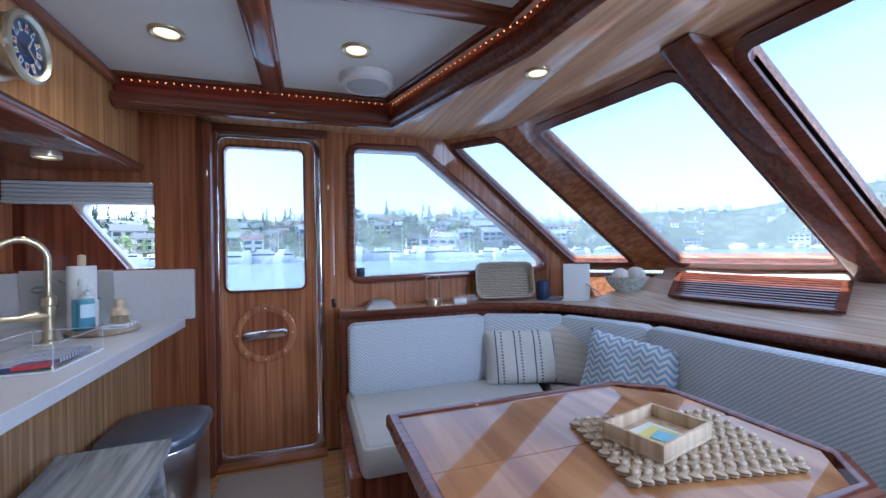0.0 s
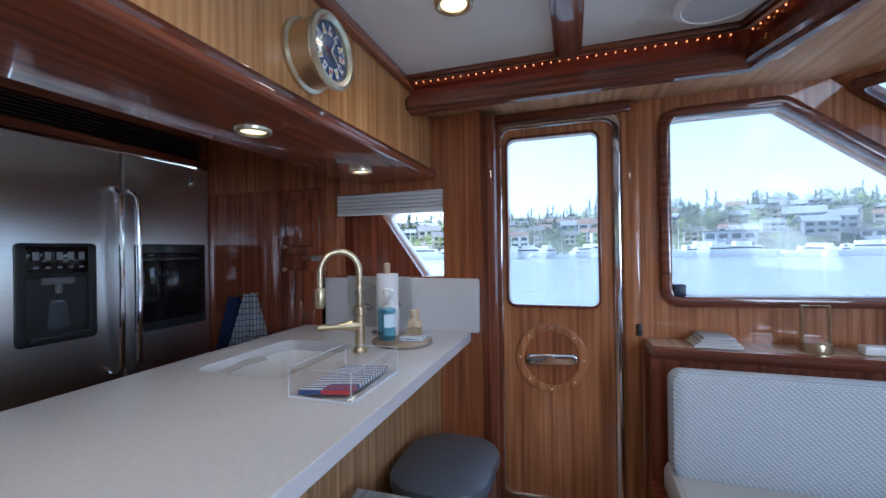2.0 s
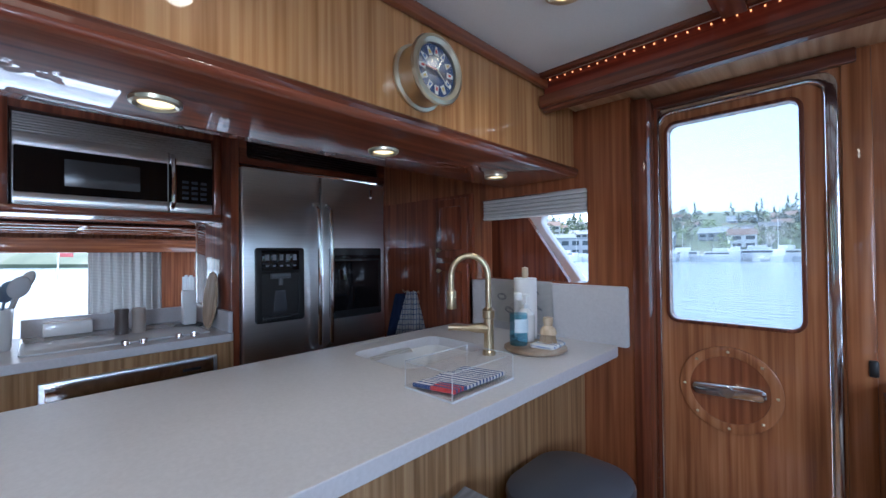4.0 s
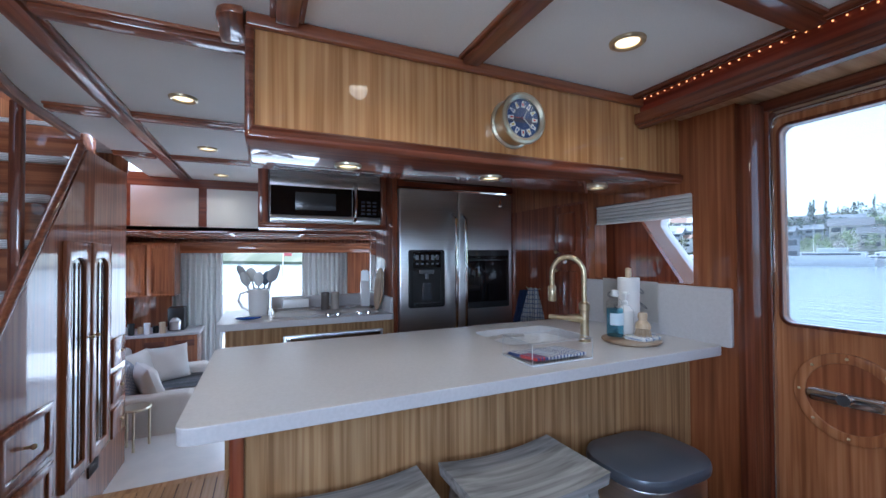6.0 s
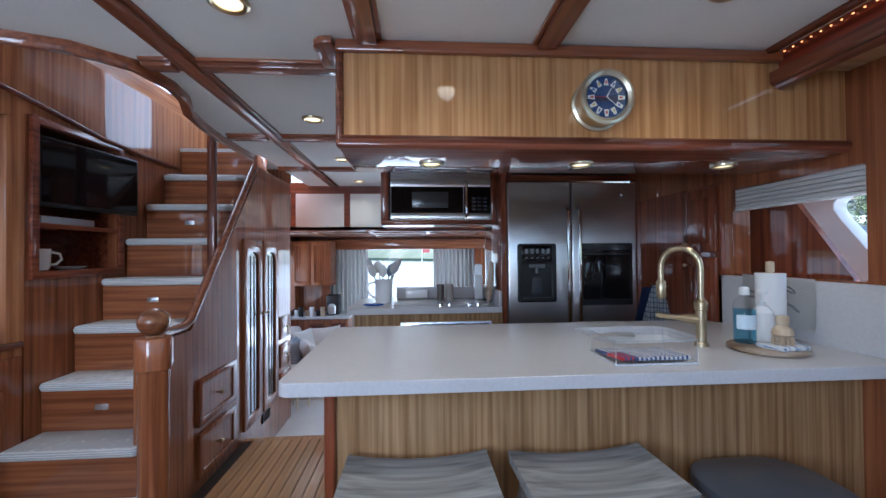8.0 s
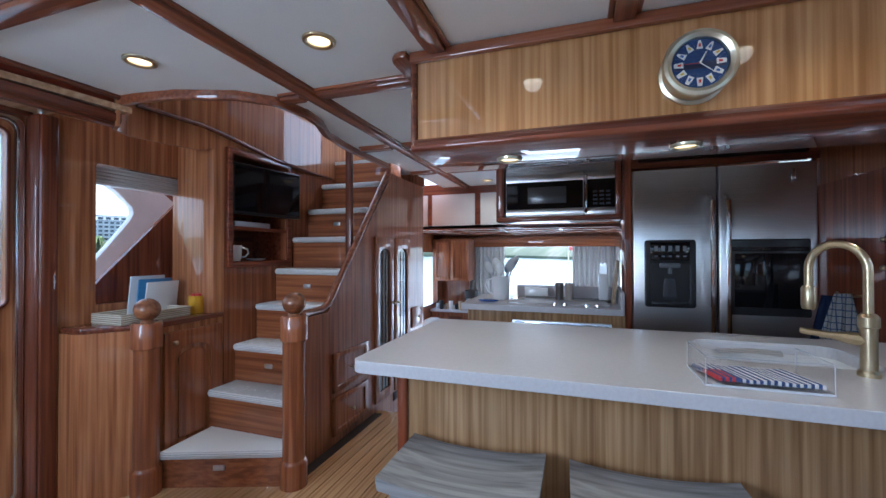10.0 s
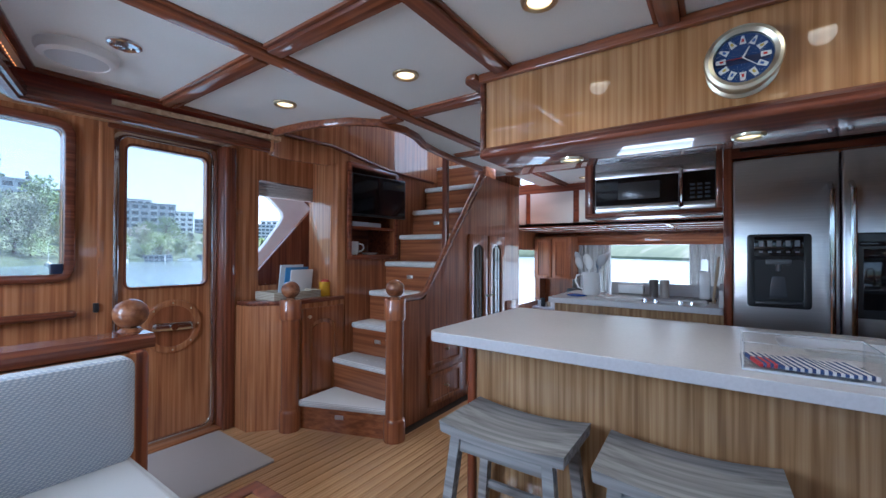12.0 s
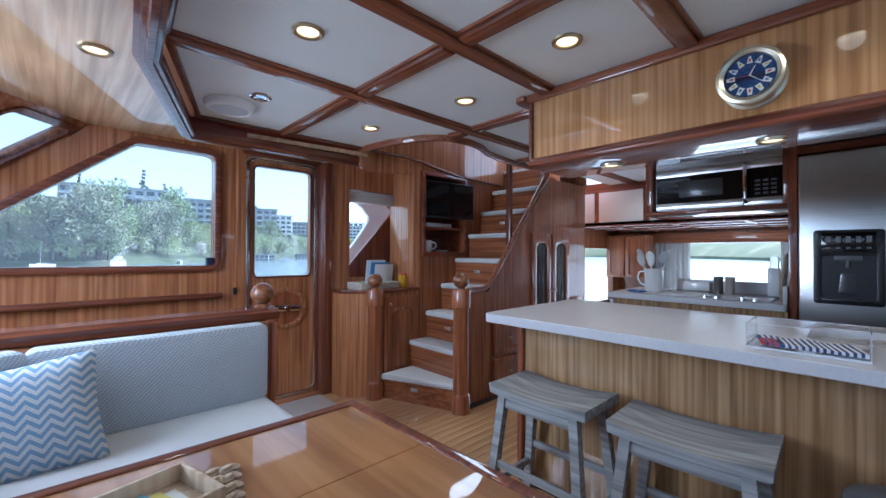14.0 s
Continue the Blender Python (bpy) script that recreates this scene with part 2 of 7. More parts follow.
def pattern(name, kind, a, c):
    m = fabric(name, a, tuple(x * 0.85 for x in a), 300, 0.6)
    n, l, b = nodes(m)
    src = b.inputs["Base Color"].links[0].from_socket
    co = n.new("ShaderNodeTexCoord")
    sp = n.new("ShaderNodeSeparateXYZ")
    l.new(co.outputs["Object"], sp.inputs[0])

    def math_(op, x, y=None):
        k = n.new("ShaderNodeMath")
        k.operation = op
        for i, q in enumerate((x, y)):
            if q is None:
                continue
            if isinstance(q, (int, float)):
                k.inputs[i].default_value = q
            else:
                l.new(q, k.inputs[i])
        return k.outputs[0]
    if kind == "chevron":
        z = math_('ADD', sp.outputs[2], math_('PINGPONG', sp.outputs[0], 0.03))
        f = math_('FRACT', math_('MULTIPLY', z, 30.0))
        mask = math_('GREATER_THAN', f, 0.5)
    elif kind == "stripe":
        f = math_('FRACT', math_('MULTIPLY', sp.outputs[0], 9.0))
        bars = math_('LESS_THAN', math_('ABSOLUTE', math_('SUBTRACT', f, 0.35)), 0.035)
        bars2 = math_('LESS_THAN', math_('ABSOLUTE', math_('SUBTRACT', f, 0.65)), 0.05)
        dash = math_('GREATER_THAN', math_('FRACT', math_('MULTIPLY', sp.outputs[2], 55.0)), 0.45)
        mask = math_('MAXIMUM', bars, math_('MULTIPLY', bars2, dash))
    elif kind == "check":
        mask = math_('MAXIMUM', math_('GREATER_THAN', math_('FRACT', math_('MULTIPLY', math_('ADD', sp.outputs[0], sp.outputs[1]), 38.0)), 0.8), math_('GREATER_THAN', math_('FRACT', math_('MULTIPLY', sp.outputs[2], 30.0)), 0.84))
    else:
        f = math_('FRACT', math_('MULTIPLY', sp.outputs[2], 28.0))
        mask = math_('MULTIPLY', math_('GREATER_THAN', f, 0.62), 0.35)
    mx = n.new("ShaderNodeMix")
    mx.data_type = 'RGBA'
    l.new(mask, mx.inputs[0])
    l.new(src, mx.inputs[6])
    mx.inputs[7].default_value = (*c, 1)
    l.new(mx.outputs[2], b.inputs["Base Color"])
    return m


def glassy(name, tint=(0.93, 0.97, 0.97), gloss=0.6, haze_veil=0.0):
    """A thin clear sheet: it lets light straight through and mirrors a little."""
    m = bpy.data.materials.new(name)
    m.use_nodes = True
    n, l = m.node_tree.nodes, m.node_tree.links
    n.remove(n["Principled BSDF"])
    tr, gl, mx, fr, ml, pw = (n.new("ShaderNode" + k) for k in ("BsdfTransparent", "BsdfGlossy", "MixShader", "LayerWeight", "Math", "Math"))
    pw.operation = 'POWER'
    pw.inputs[1].default_value = 4.0
    fr.inputs[0].default_value = 0.5
    tr.inputs[0].default_value = (*tint, 1)
    gl.inputs["Roughness"].default_value = 0.02
    ml.operation = 'MULTIPLY_ADD'
    ml.inputs[1].default_value, ml.inputs[2].default_value = gloss, 0.016
    l.new(fr.outputs["Facing"], pw.inputs[0]), l.new(pw.outputs[0], ml.inputs[0]), l.new(ml.outputs[0], mx.inputs[0])
    l.new(tr.outputs[0], mx.inputs[1]), l.new(gl.outputs[0], mx.inputs[2])
    out = mx.outputs[0]
    if haze_veil:                     # a faint white veil stands in for haze over the view
        df, m2 = n.new("ShaderNodeBsdfTranslucent"), n.new("ShaderNodeMixShader")
        df.inputs[0].default_value = (0.85, 0.87, 0.88, 1)
        m2.inputs[0].default_value = haze_veil
        l.new(out, m2.inputs[1]), l.new(df.outputs[0], m2.inputs[2])
        out = m2.outputs[0]
    l.new(out, n["Material Output"].inputs[0])
    return m


pane_m = glassy("tinted_window_glass", (0.735, 0.765, 0.785), haze_veil=0.075)
clear_m = glassy("clear_glass", (0.97, 0.98, 0.98), 0.5)
acrylic = glassy("clear_acrylic", (0.992, 0.994, 0.997), 0.5)
# opaque pale tone that paints the glint on the tray's edges
acrylic_glint = mat("acrylic_glint", (0.56, 0.59, 0.63), 0.12, coat=1.0)
blue_liquid = glassy("blue_soap", (0.5, 0.78, 0.93), 0.5)


# ---- mesh helpers ----
def B():
    return bmesh.new()


def box(bm, x0, y0, z0, x1, y1, z1, bev=0.0, seg=2, m=None):
    r = bmesh.ops.create_cube(bm, size=1.0)
    vs = r["verts"]
    for v in vs:
        v.co = Vector(((x0 + x1) / 2 + v.co.x * (x1 - x0), (y0 + y1) / 2 + v.co.y * (y1 - y0), (z0 + z1) / 2 + v.co.z * (z1 - z0)))
    if bev > 0:
        es = list({e for v in vs for e in v.link_edges})
        r = bmesh.ops.bevel(bm, geom=es, offset=bev, segments=seg, profile=0.5, affect='EDGES')
        vs = list({v for f in r["faces"] for v in f.verts} | {v for v in vs if v.is_valid})
    if m is not None:
        bmesh.ops.transform(bm, matrix=m, verts=vs)
    return vs


AX = {"x": lambda u, v, w: (w, u, v), "y": lambda u, v, w: (u, w, v), "z": lambda u, v, w: (u, v, w)}


def plate(bm, axis, lo, hi, outer, holes=(), bev=0.0):
    """A flat plate between lo and hi along axis, outlined by a loop (u, v) and cut by holes."""
    at = AX[axis]
    edges, verts = [], []
    for loop in (outer, *holes):
        vs = [bm.verts.new(at(u, v, lo)) for u, v in loop]
        verts += vs
        edges += [bm.edges.new((vs[i], vs[(i + 1) % len(vs)])) for i in range(len(vs))]
    r = bmesh.ops.triangle_fill(bm, edges=edges, use_beauty=True, use_dissolve=False)
    faces = [g for g in r["geom"] if isinstance(g, bmesh.types.BMFace)]
    r = bmesh.ops.extrude_face_region(bm, geom=faces)
    vs = [g for g in r["geom"] if isinstance(g, bmesh.types.BMVert)]
    d = Vector(at(0, 0, hi - lo))
    bmesh.ops.translate(bm, vec=d, verts=vs)
    allv = verts + vs
    fs = list({f for v in allv for f in v.link_faces})
    bmesh.ops.recalc_face_normals(bm, faces=fs)
    if bev:
        es = [e for e in {e for v in allv for e in v.link_edges} if len(e.link_faces) == 2 and e.calc_face_angle(0) > 0.6]
        bmesh.ops.bevel(bm, geom=es, offset=bev, segments=2, profile=0.5, affect='EDGES')
    return allv


def rrect(u0, v0, u1, v1, r, n=6):
    out = []
    for cu, cv, a in ((u1 - r, v1 - r, 0), (u0 + r, v1 - r, 90), (u0 + r, v0 + r, 180), (u1 - r, v0 + r, 270)):
        out += [(cu + r * math.cos(radians(a + 90 * i / n)), cv + r * math.sin(radians(a + 90 * i / n))) for i in range(n + 1)]
    return out


def rpoly(pts, r, n=5):
    """A polygon with rounded corners."""
    out = []
    k = len(pts)
    for i in range(k):
        p, a, b = Vector(pts[i]), Vector(pts[i - 1]), Vector(pts[(i + 1) % k])
        da, db = (a - p).normalized(), (b - p).normalized()
        half = da.angle(db) / 2
        d = min(r / math.tan(half), (a - p).length * 0.45, (b - p).length * 0.45)
        s, e = p + da * d, p + db * d
        for j in range(n + 1):
            t = j / n
            q = s * (1 - t) ** 2 + p * 2 * t * (1 - t) + e * t ** 2
            out.append((q.x, q.y))
    return out


def inset(loop, d):
    """Loop moved inwards by d (outwards for a negative d)."""
    k = len(loop)
    area = sum(loop[i][0] * loop[(i + 1) % k][1] - loop[(i + 1) % k][0] * loop[i][1] for i in range(k))
    sgn = 1 if area > 0 else -1
    out = []
    for i in range(k):
        p, a, b = Vector(loop[i]), Vector(loop[i - 1]), Vector(loop[(i + 1) % k])
        n1, n2 = (p - a), (b - p)
        if n1.length < 1e-7 or n2.length < 1e-7:
            out.append((p.x, p.y))
            continue
        n1, n2 = Vector((-n1.y, n1.x)).normalized(), Vector((-n2.y, n2.x)).normalized()
        nn = n1 + n2
        nn = nn / max(0.4, nn.dot(nn) / 2)
        q = p + nn * d * sgn
        out.append((q.x, q.y))
    return out


def rod(bm, p, q, r, r2=None, n=12):
    p, q = Vector(p), Vector(q)
    d = q - p
    m = Matrix.Translation((p + q) / 2) @ d.to_track_quat('Z', 'Y').to_matrix().to_4x4()
    return bmesh.ops.create_cone(bm, cap_ends=True, segments=n, radius1=r, radius2=r if r2 is None else r2, depth=d.length, matrix=m)["verts"]


def ball(bm, c, r, sz=1.0, n=20):
    return bmesh.ops.create_uvsphere(bm, u_segments=n, v_segments=n // 2, radius=r, matrix=Matrix.Translation(c) @ Matrix.Diagonal((1, 1, sz, 1)))["verts"]


def lathe(bm, prof, c, n=24, turn=None):
    """Turn a profile of (radius, height) round the upright through c."""
    rings = []
    m = Matrix.Translation(c) @ (turn or Matrix.Identity(4))
    for r, h in prof:
        rings.append([bm.verts.new(m @ Vector((max(r, 1e-4) * math.cos(2 * math.pi * i / n), max(r, 1e-4) * math.sin(2 * math.pi * i / n), h))) for i in range(n)])
    for a, b in zip(rings, rings[1:]):
        for i in range(n):
            bm.faces.new((a[i], a[(i + 1) % n], b[(i + 1) % n], b[i]))
    return rings


def tube(bm, pts, r, n=10, closed=False):
    """A round bar along points; r may be one number or one a point."""
    pts = [Vector(p) for p in pts]
    k = len(pts)
    rings, up = [], None
    for i, p in enumerate(pts):
        a = pts[i - 1] if (i or closed) else p
        b = pts[(i + 1) % k] if (i < k - 1 or closed) else p
        d = (b - a).normalized()
        if up is None:
            up = Vector((0, 0, 1)) if abs(d.z) < 0.9 else Vector((1, 0, 0))
        s = d.cross(up).normalized()
        up = s.cross(d).normalized()
        rr = r[i] if isinstance(r, (list, tuple)) else r
        rings.append([bm.verts.new(p + (s * math.cos(2 * math.pi * j / n) + up * math.sin(2 * math.pi * j / n)) * rr) for j in range(n)])
    for i in range(k if closed else k - 1):
        a, b = rings[i], rings[(i + 1) % k]
        for j in range(n):
            bm.faces.new((a[j], a[(j + 1) % n], b[(j + 1) % n], b[j]))
    if not closed:
        bm.faces.new(rings[0][::-1]), bm.faces.new(rings[-1])
    return rings


def strip(bm, pts, prof, closed=False):
    """Sweep a closed profile (out, up) along level points; out is to the right of the way."""
    k = len(pts)
    rings = []
    for i in range(k):
        p = Vector(pts[i][:2])
        a = Vector(pts[i - 1][:2]) if (i or closed) else None
        b = Vector(pts[(i + 1) % k][:2]) if (i < k - 1 or closed) else None
        d1 = (p - a).normalized() if a is not None else (b - p).normalized()
        d2 = (b - p).normalized() if b is not None else d1
        n1, n2 = Vector((d1.y, -d1.x)), Vector((d2.y, -d2.x))
        nn = n1 + n2
        nn = nn / max(0.4, nn.dot(nn) / 2)
        z = pts[i][2] if len(pts[i]) > 2 else 0
        rings.append([bm.verts.new((p.x + nn.x * u, p.y + nn.y * u, z + v)) for u, v in prof])
    m = len(prof)
    for i in range(k if closed else k - 1):
        a, b = rings[i], rings[(i + 1) % k]
        for j in range(m):
            bm.faces.new((a[j], a[(j + 1) % m], b[(j + 1) % m], b[j]))
    if not closed:
        bm.faces.new(rings[0]), bm.faces.new(rings[-1][::-1])
    return rings


def finish(name, bm, material, smooth=True):
    bmesh.ops.recalc_face_normals(bm, faces=bm.faces[:])
    me = bpy.data.meshes.new(name)
    bm.to_mesh(me)
    bm.free()
    me.materials.append(material)
    if smooth:
        me.shade_smooth()
        me.set_sharp_from_angle(angle=radians(35))
    return new(name, me)


def thing(name, loc, label, category, group=""):
    e = new(name)
    e.empty_display_size = 0.05
    e.location = loc
    return tagged(e, label, category, group)


def hang(ob, parent):
    ob.parent = parent
    ob.matrix_parent_inverse = Matrix.Translation(parent.location).inverted() if parent.type == 'EMPTY' else Matrix.Identity(4)
    return ob


def part(name, bm, material, parent, label="", smooth=True):
    ob = finish(name, bm, material, smooth)
    if label:
        ob["label"] = label
    return hang(ob, parent)


def struct(name, bm, material, label, category, smooth=True):
    return tagged(finish(name, bm, material, smooth), label, category, kind="structure")


def single(name, bm, material, label, category, group="", smooth=True):
    return tagged(finish(name, bm, material, smooth), label, category, group)


# ---- the shell of the wheelhouse ----
YP, YS = 2.65, -1.55          # inner faces of the two side walls with doors
YG, YD = 2.53, -1.43          # inner faces further aft, beside the galley and the desk
CEIL = 2.09
MIDY = 0.55

# side wall, port, with door and raked window
PWIN = [(0.27, 1.085), (1.72, 1.115), (0.70, 1.92), (0.27, 1.915)]
SWIN = [(0.17, 1.125), (1.62, 1.135), (0.63, 1.945), (0.17, 1.938)]


def side_wall(name, y0, y1, x0, win, door, label):
    bm = B()
    plate(bm, "y", y0, y1, [(x0, -0.2), (2.0, -0.2), (2.0, 1.07), (0.87, 2.06), (0.81, 2.12), (x0, 2.12)], [rpoly(win, 0.05), rrect(*door, 0.05)])
    return struct(name, bm, veneer_z, label, "wall")


PDOOR = (-0.545, 0.015, 0.055, 1.965)
SDOOR = (-0.635, 0.04, -0.045, 1.985)
wp = side_wall("wall_port", YP, YP + 0.09, -0.60, PWIN, PDOOR, "glossy striped wood wall with door and raked window")
ws = side_wall("wall_starboard", YS - 0.09, YS, -0.70, SWIN, SDOOR, "glossy striped wood wall with door and raked window")

# window trims and panes
for nm, y, s, win, lab in (("window_1", YP, -1, PWIN, "side window with rounded dark wood trim"), ("window_2", YS, 1, SWIN, "side window with rounded dark wood trim")):
    base = rpoly(win, 0.05)
    w = thing(nm, (win[0][0], y, 1.0), lab, "window")
    w["kind"] = "structure"
    bm = B()
    lo, hi = sorted((y + s * 0.028, y - s * 0.03))
    plate(bm, "y", lo, hi, inset(base, -0.045), [inset(base, 0.002)], 0.008)
    part("window_frame", bm, trim_x, w)
    bm = B()
    lo, hi = sorted((y - s * 0.05, y - s * 0.056))
    plate(bm, "y", lo, hi, inset(base, -0.01))
    g = part("pane", bm, pane_m, w, "clear window glass")
    g.visible_shadow = False

# galley wall, port, with its small window
GWIN = (-1.456, 1.18, -0.805, 1.64)
bm = B()
plate(bm, "y", YG, YG + 0.10, [(-2.5, -0.2), (-0.60, -0.2), (-0.60, 2.12), (-2.5, 2.12)], [rrect(*GWIN, 0.012, 2)])
struct("wall_galley", bm, stair_z, "glossy striped wood wall behind the galley", "wall")
bm = B()
plate(bm, "y", YG + 0.1, YG + 0.16, [(-0.605, -0.2), (-0.52, -0.2), (-0.52, 2.1), (-0.605, 2.1)])
box(bm, -0.60, YG - 0.012, 0, -0.53, YG + 0.1, 2.0, 0.012)
struct("trim_1", bm, trim_z, "dark upright wood trim beside the door", "trim")

# starboard wall behind the desk with its small window
DWIN = (-1.42, 1.0, -0.895, 1.80)
bm = B()
plate(bm, "y", YD - 0.1, YD, [(-1.62, -0.2), (-0.70, -0.2), (-0.70, 2.12), (-1.62, 2.12)], [rrect(*DWIN, 0.012, 2)])
struct("wall_desk", bm, veneer_z, "glossy striped wood wall behind the desk", "wall")
bm = B()
box(bm, -0.72, YD - 0.02, 0, -0.645, YD + 0.015, 2.0, 0.012)
box(bm, -0.72, YS + 0.002, 0, -0.645, YD - 0.0, 2.0)
struct("trim_2", bm, trim_z, "dark upright wood trim beside the door", "trim")

# floor under the planks, with the lower saloon floor
bm = B()
box(bm, -2.33, -1.7, -0.12, 2.7, 2.75, -0.006)
struct("floor", bm, caulk, "teak and dark seam strip floor", "floor")
SAL = -0.47
bm = B()
box(bm, -8.0, -2.4, SAL - 0.1, -2.34, 3.6, SAL)
struct("floor_saloon", bm, carpet, "pale looped carpet in the saloon", "carpet")
bm = B()
box(bm, -2.345, -0.42, SAL, -2.29, 0.5, -0.001)
struct("step_riser", bm, teak, "teak edge above the step down to the saloon", "step")

# ---- ceiling ----
TRAY = [(-0.83, 2.2), (0.42, 2.2), (0.71, 1.25), (0.78, 0.55), (0.72, -0.1), (0.385, -1.14), (-0.80, -1.06)]
STAIRCUT = [(-0.80, -1.06), (-0.80, -0.95), (-0.83, -0.72), (-0.93, -0.46), (-1.06, -0.33), (-1.25, -0.30), (-1.42, -0.33), (-1.62, -0.42), (-1.85, -0.46), (-2.06, -0.48), (-2.6, -0.48), (-2.6, -0.42)]
bm = B()
plate(bm, "z", CEIL, CEIL + 0.05, [(-4.05, 3.2), (-0.83, 3.2), (-0.83, 2.3), (0.5, 2.3), (0.82, 1.3), (0.9, 0.55), (0.84, -0.15), (0.46, -1.24), (-0.80, -1.2)] + STAIRCUT + [(-4.05, -0.42)])
struct("ceiling", bm, ceil_m, "white panelled ceiling between wooden beams", "ceiling")

# lower ceiling round the tray, up to the windscreen header
HEAD = [(0.92, 2.74), (1.10, 2.64), (1.26, 2.42), (1.33, 2.1), (1.46, 1.27), (1.50, 0.55), (1.46, -0.17), (1.33, -1.0), (1.26, -1.32), (1.10, -1.54), (0.92, -1.64)]
bm = B()
plate(bm, "z", 2.02, 2.05, [(-0.86, 2.74)] + HEAD + [(-0.84, -1.64)] + [(-0.84, -1.06)] + [(x + 0.06, y + (0.06 if y > MIDY else -0.06)) for x, y in TRAY[::-1][1:-1]] + [(-0.86, 2.26)])
struct("ceiling_brow", bm, brow_y, "pale glossy wood ceiling above the windscreen", "ceiling")
# moulding round the tray with a cove
path = [(-0.86, 2.2), *TRAY[1:6], (-0.80, -1.08)]
bm = B()
strip(bm, path[::-1], [(-0.005, 0.05), (-0.005, 0.012), (0.004, 0.0), (0.018, 0.0), (0.022, -0.012), (0.044, -0.016), (0.05, -0.004), (0.064, -0.004), (0.068, 0.01), (0.085, 0.012), (0.085, 0.05)])
for v in bm.verts:
    v.co.z += 1.955
strip(bm, [(x, y, 1.99) for x, y in path[::-1]], [(0.05, 0.0), (0.085, 0.0), (0.085, 0.1), (0.05, 0.1)])
struct("trim_tray", bm, trim_x, "dark stepped wood moulding round the ceiling tray", "trim")
bm = B()
strip(bm, [(x, y, CEIL - 0.018) for x, y in path[::-1]], [(-0.035, 0.006), (-0.028, 0.0), (-0.008, 0.0), (0.0, 0.006), (0.0, 0.02), (-0.035, 0.02)])
struct("trim_panel", bm, trim_x, "dark bead round the white ceiling panels", "trim")
# mahogany cove; the strip's red glow is painted into its colour
bm = B()
strip(bm, [(x, y, 2.0) for x, y in path[::-1]], [(0.035, 0.01), (0.048, 0.01), (0.048, 0.09), (0.035, 0.09)])
struct("trim_cove", bm, wood("cove_glow_veneer", (0.12, 0.016, 0.007), (0.2, 0.03, 0.012), (0.26, 0.045, 0.018), "x", 40), "red-brown wood cove, reddened to paint the light strip's glow", "trim")

# windscreen: raked facets with their panes
WT = [(0.80, 2.68, 2.06), (1.17, 2.27, 2.06), (1.37, 1.145, 2.06)]
WB = [(1.93, 2.64, 1.08), (2.34, 2.14, 1.08), (2.62, 1.145, 1.08)]
WT += [(x, 2 * MIDY - y, z) for x, y, z in WT[::-1]]
WB += [(x, 2 * MIDY - y, z) for x, y, z in WB[::-1]]
HOLES = [(0.12, 0.73), (0.13, 0.88), (0.10, 0.90), (0.12, 0.87), (0.27, 0.88)]


def facet(i):
    a, b, c, d = (Vector(p) for p in (WT[i], WT[i + 1], WB[i + 1], WB[i]))
    nrm = (b - a).cross(d - a).normalized()
    if nrm.x > 0:
        nrm = -nrm

    def at(u, v, h):
        return (a * (1 - u) + b * u) * (1 - v) + (d * (1 - u) + c * u) * v + nrm * h
    return at


def raked(bm, at, outer, holes, lo, hi):
    vs = plate(bm, "z", 0.0, 1.0, outer, holes)
    for v in vs:
        v.co = at(v.co.x, v.co.y, lo + (hi - lo) * v.co.z)


for i, (u0, u1) in enumerate(HOLES):
    at = facet(i)
    hole = rpoly([(u0, 0.105), (u1, 0.105), (u1, 0.93), (u0, 0.93)], 0.035)
    w = thing("window_%d" % (i + 3), WB[i], "raked windscreen pane in a brown wood frame", "window")
    w["kind"] = "structure"
    bm = B()
    raked(bm, at, [(0, 0), (1, 0), (1, 1), (0, 1)], [hole], -0.07, 0.0)
    part("window_surround", bm, veneer_y, w)
    bm = B()
    raked(bm, at, inset(hole, -0.035), [hole], -0.03, 0.015)
    part("window_frame", bm, trim_y, w)
    bm = B()
    raked(bm, at, inset(hole, -0.01), [], -0.05, -0.045)
    part("pane", bm, pane_m, w, "clear windscreen glass").visible_shadow = False
for nm, i in (("mullion_1", 2), ("mullion_2", 3)):
    bm = B()
    a, b = Vector(WT[i]), Vector(WB[i])
    d = (b - a).normalized()
    m = Matrix.Translation((a + b) / 2 + Vector((-0.035, 0, -0.03))) @ Matrix.Rotation(-math.atan2(d.z, d.x), 4, 'Y')
    box(bm, -(b - a).length / 2 - 0.02, -0.065, -0.045, (b - a).length / 2 + 0.02, 0.065, 0.04, 0.012, 2, m)
    struct(nm, bm, trim_x, "dark wood post between the windscreen panes", "mullion")
# the bow below the windscreen, closed
bm = B()
plate(bm, "z", 0.0, 1.06, [(x + 0.1, y) for x, y, z in WB] + [(x - 0.02, y) for x, y, z in WB[::-1]])
struct("wall_bow", bm, veneer_y, "wood wall under the windscreen", "wall")

# ---- galley: hanging cabinet over the island ----
sof = thing("overhead_cabinet", (-1.2, 1.5, 1.69), "glossy striped wood overhead cabinet above the island", "cabinet")
bm = B()
box(bm, -1.28, 0.535, 1.72, -0.87, YG - 0.004, CEIL - 0.002)
part("front_panel", bm, wood("cabinet_front", (0.36, 0.165, 0.055), (0.48, 0.24, 0.088), (0.57, 0.32, 0.13), "z", 48), sof)
bm = B()
box(bm, -1.295, 0.51, 1.692, -0.845, YG - 0.006, 1.725, 0.014, 3)
part("bottom_panel", bm, wood("soffit_underside", MD, MM, ML, "y", 40, 0.13, 0.8), sof, "mirror-glossy red wood underside")
bm = B()
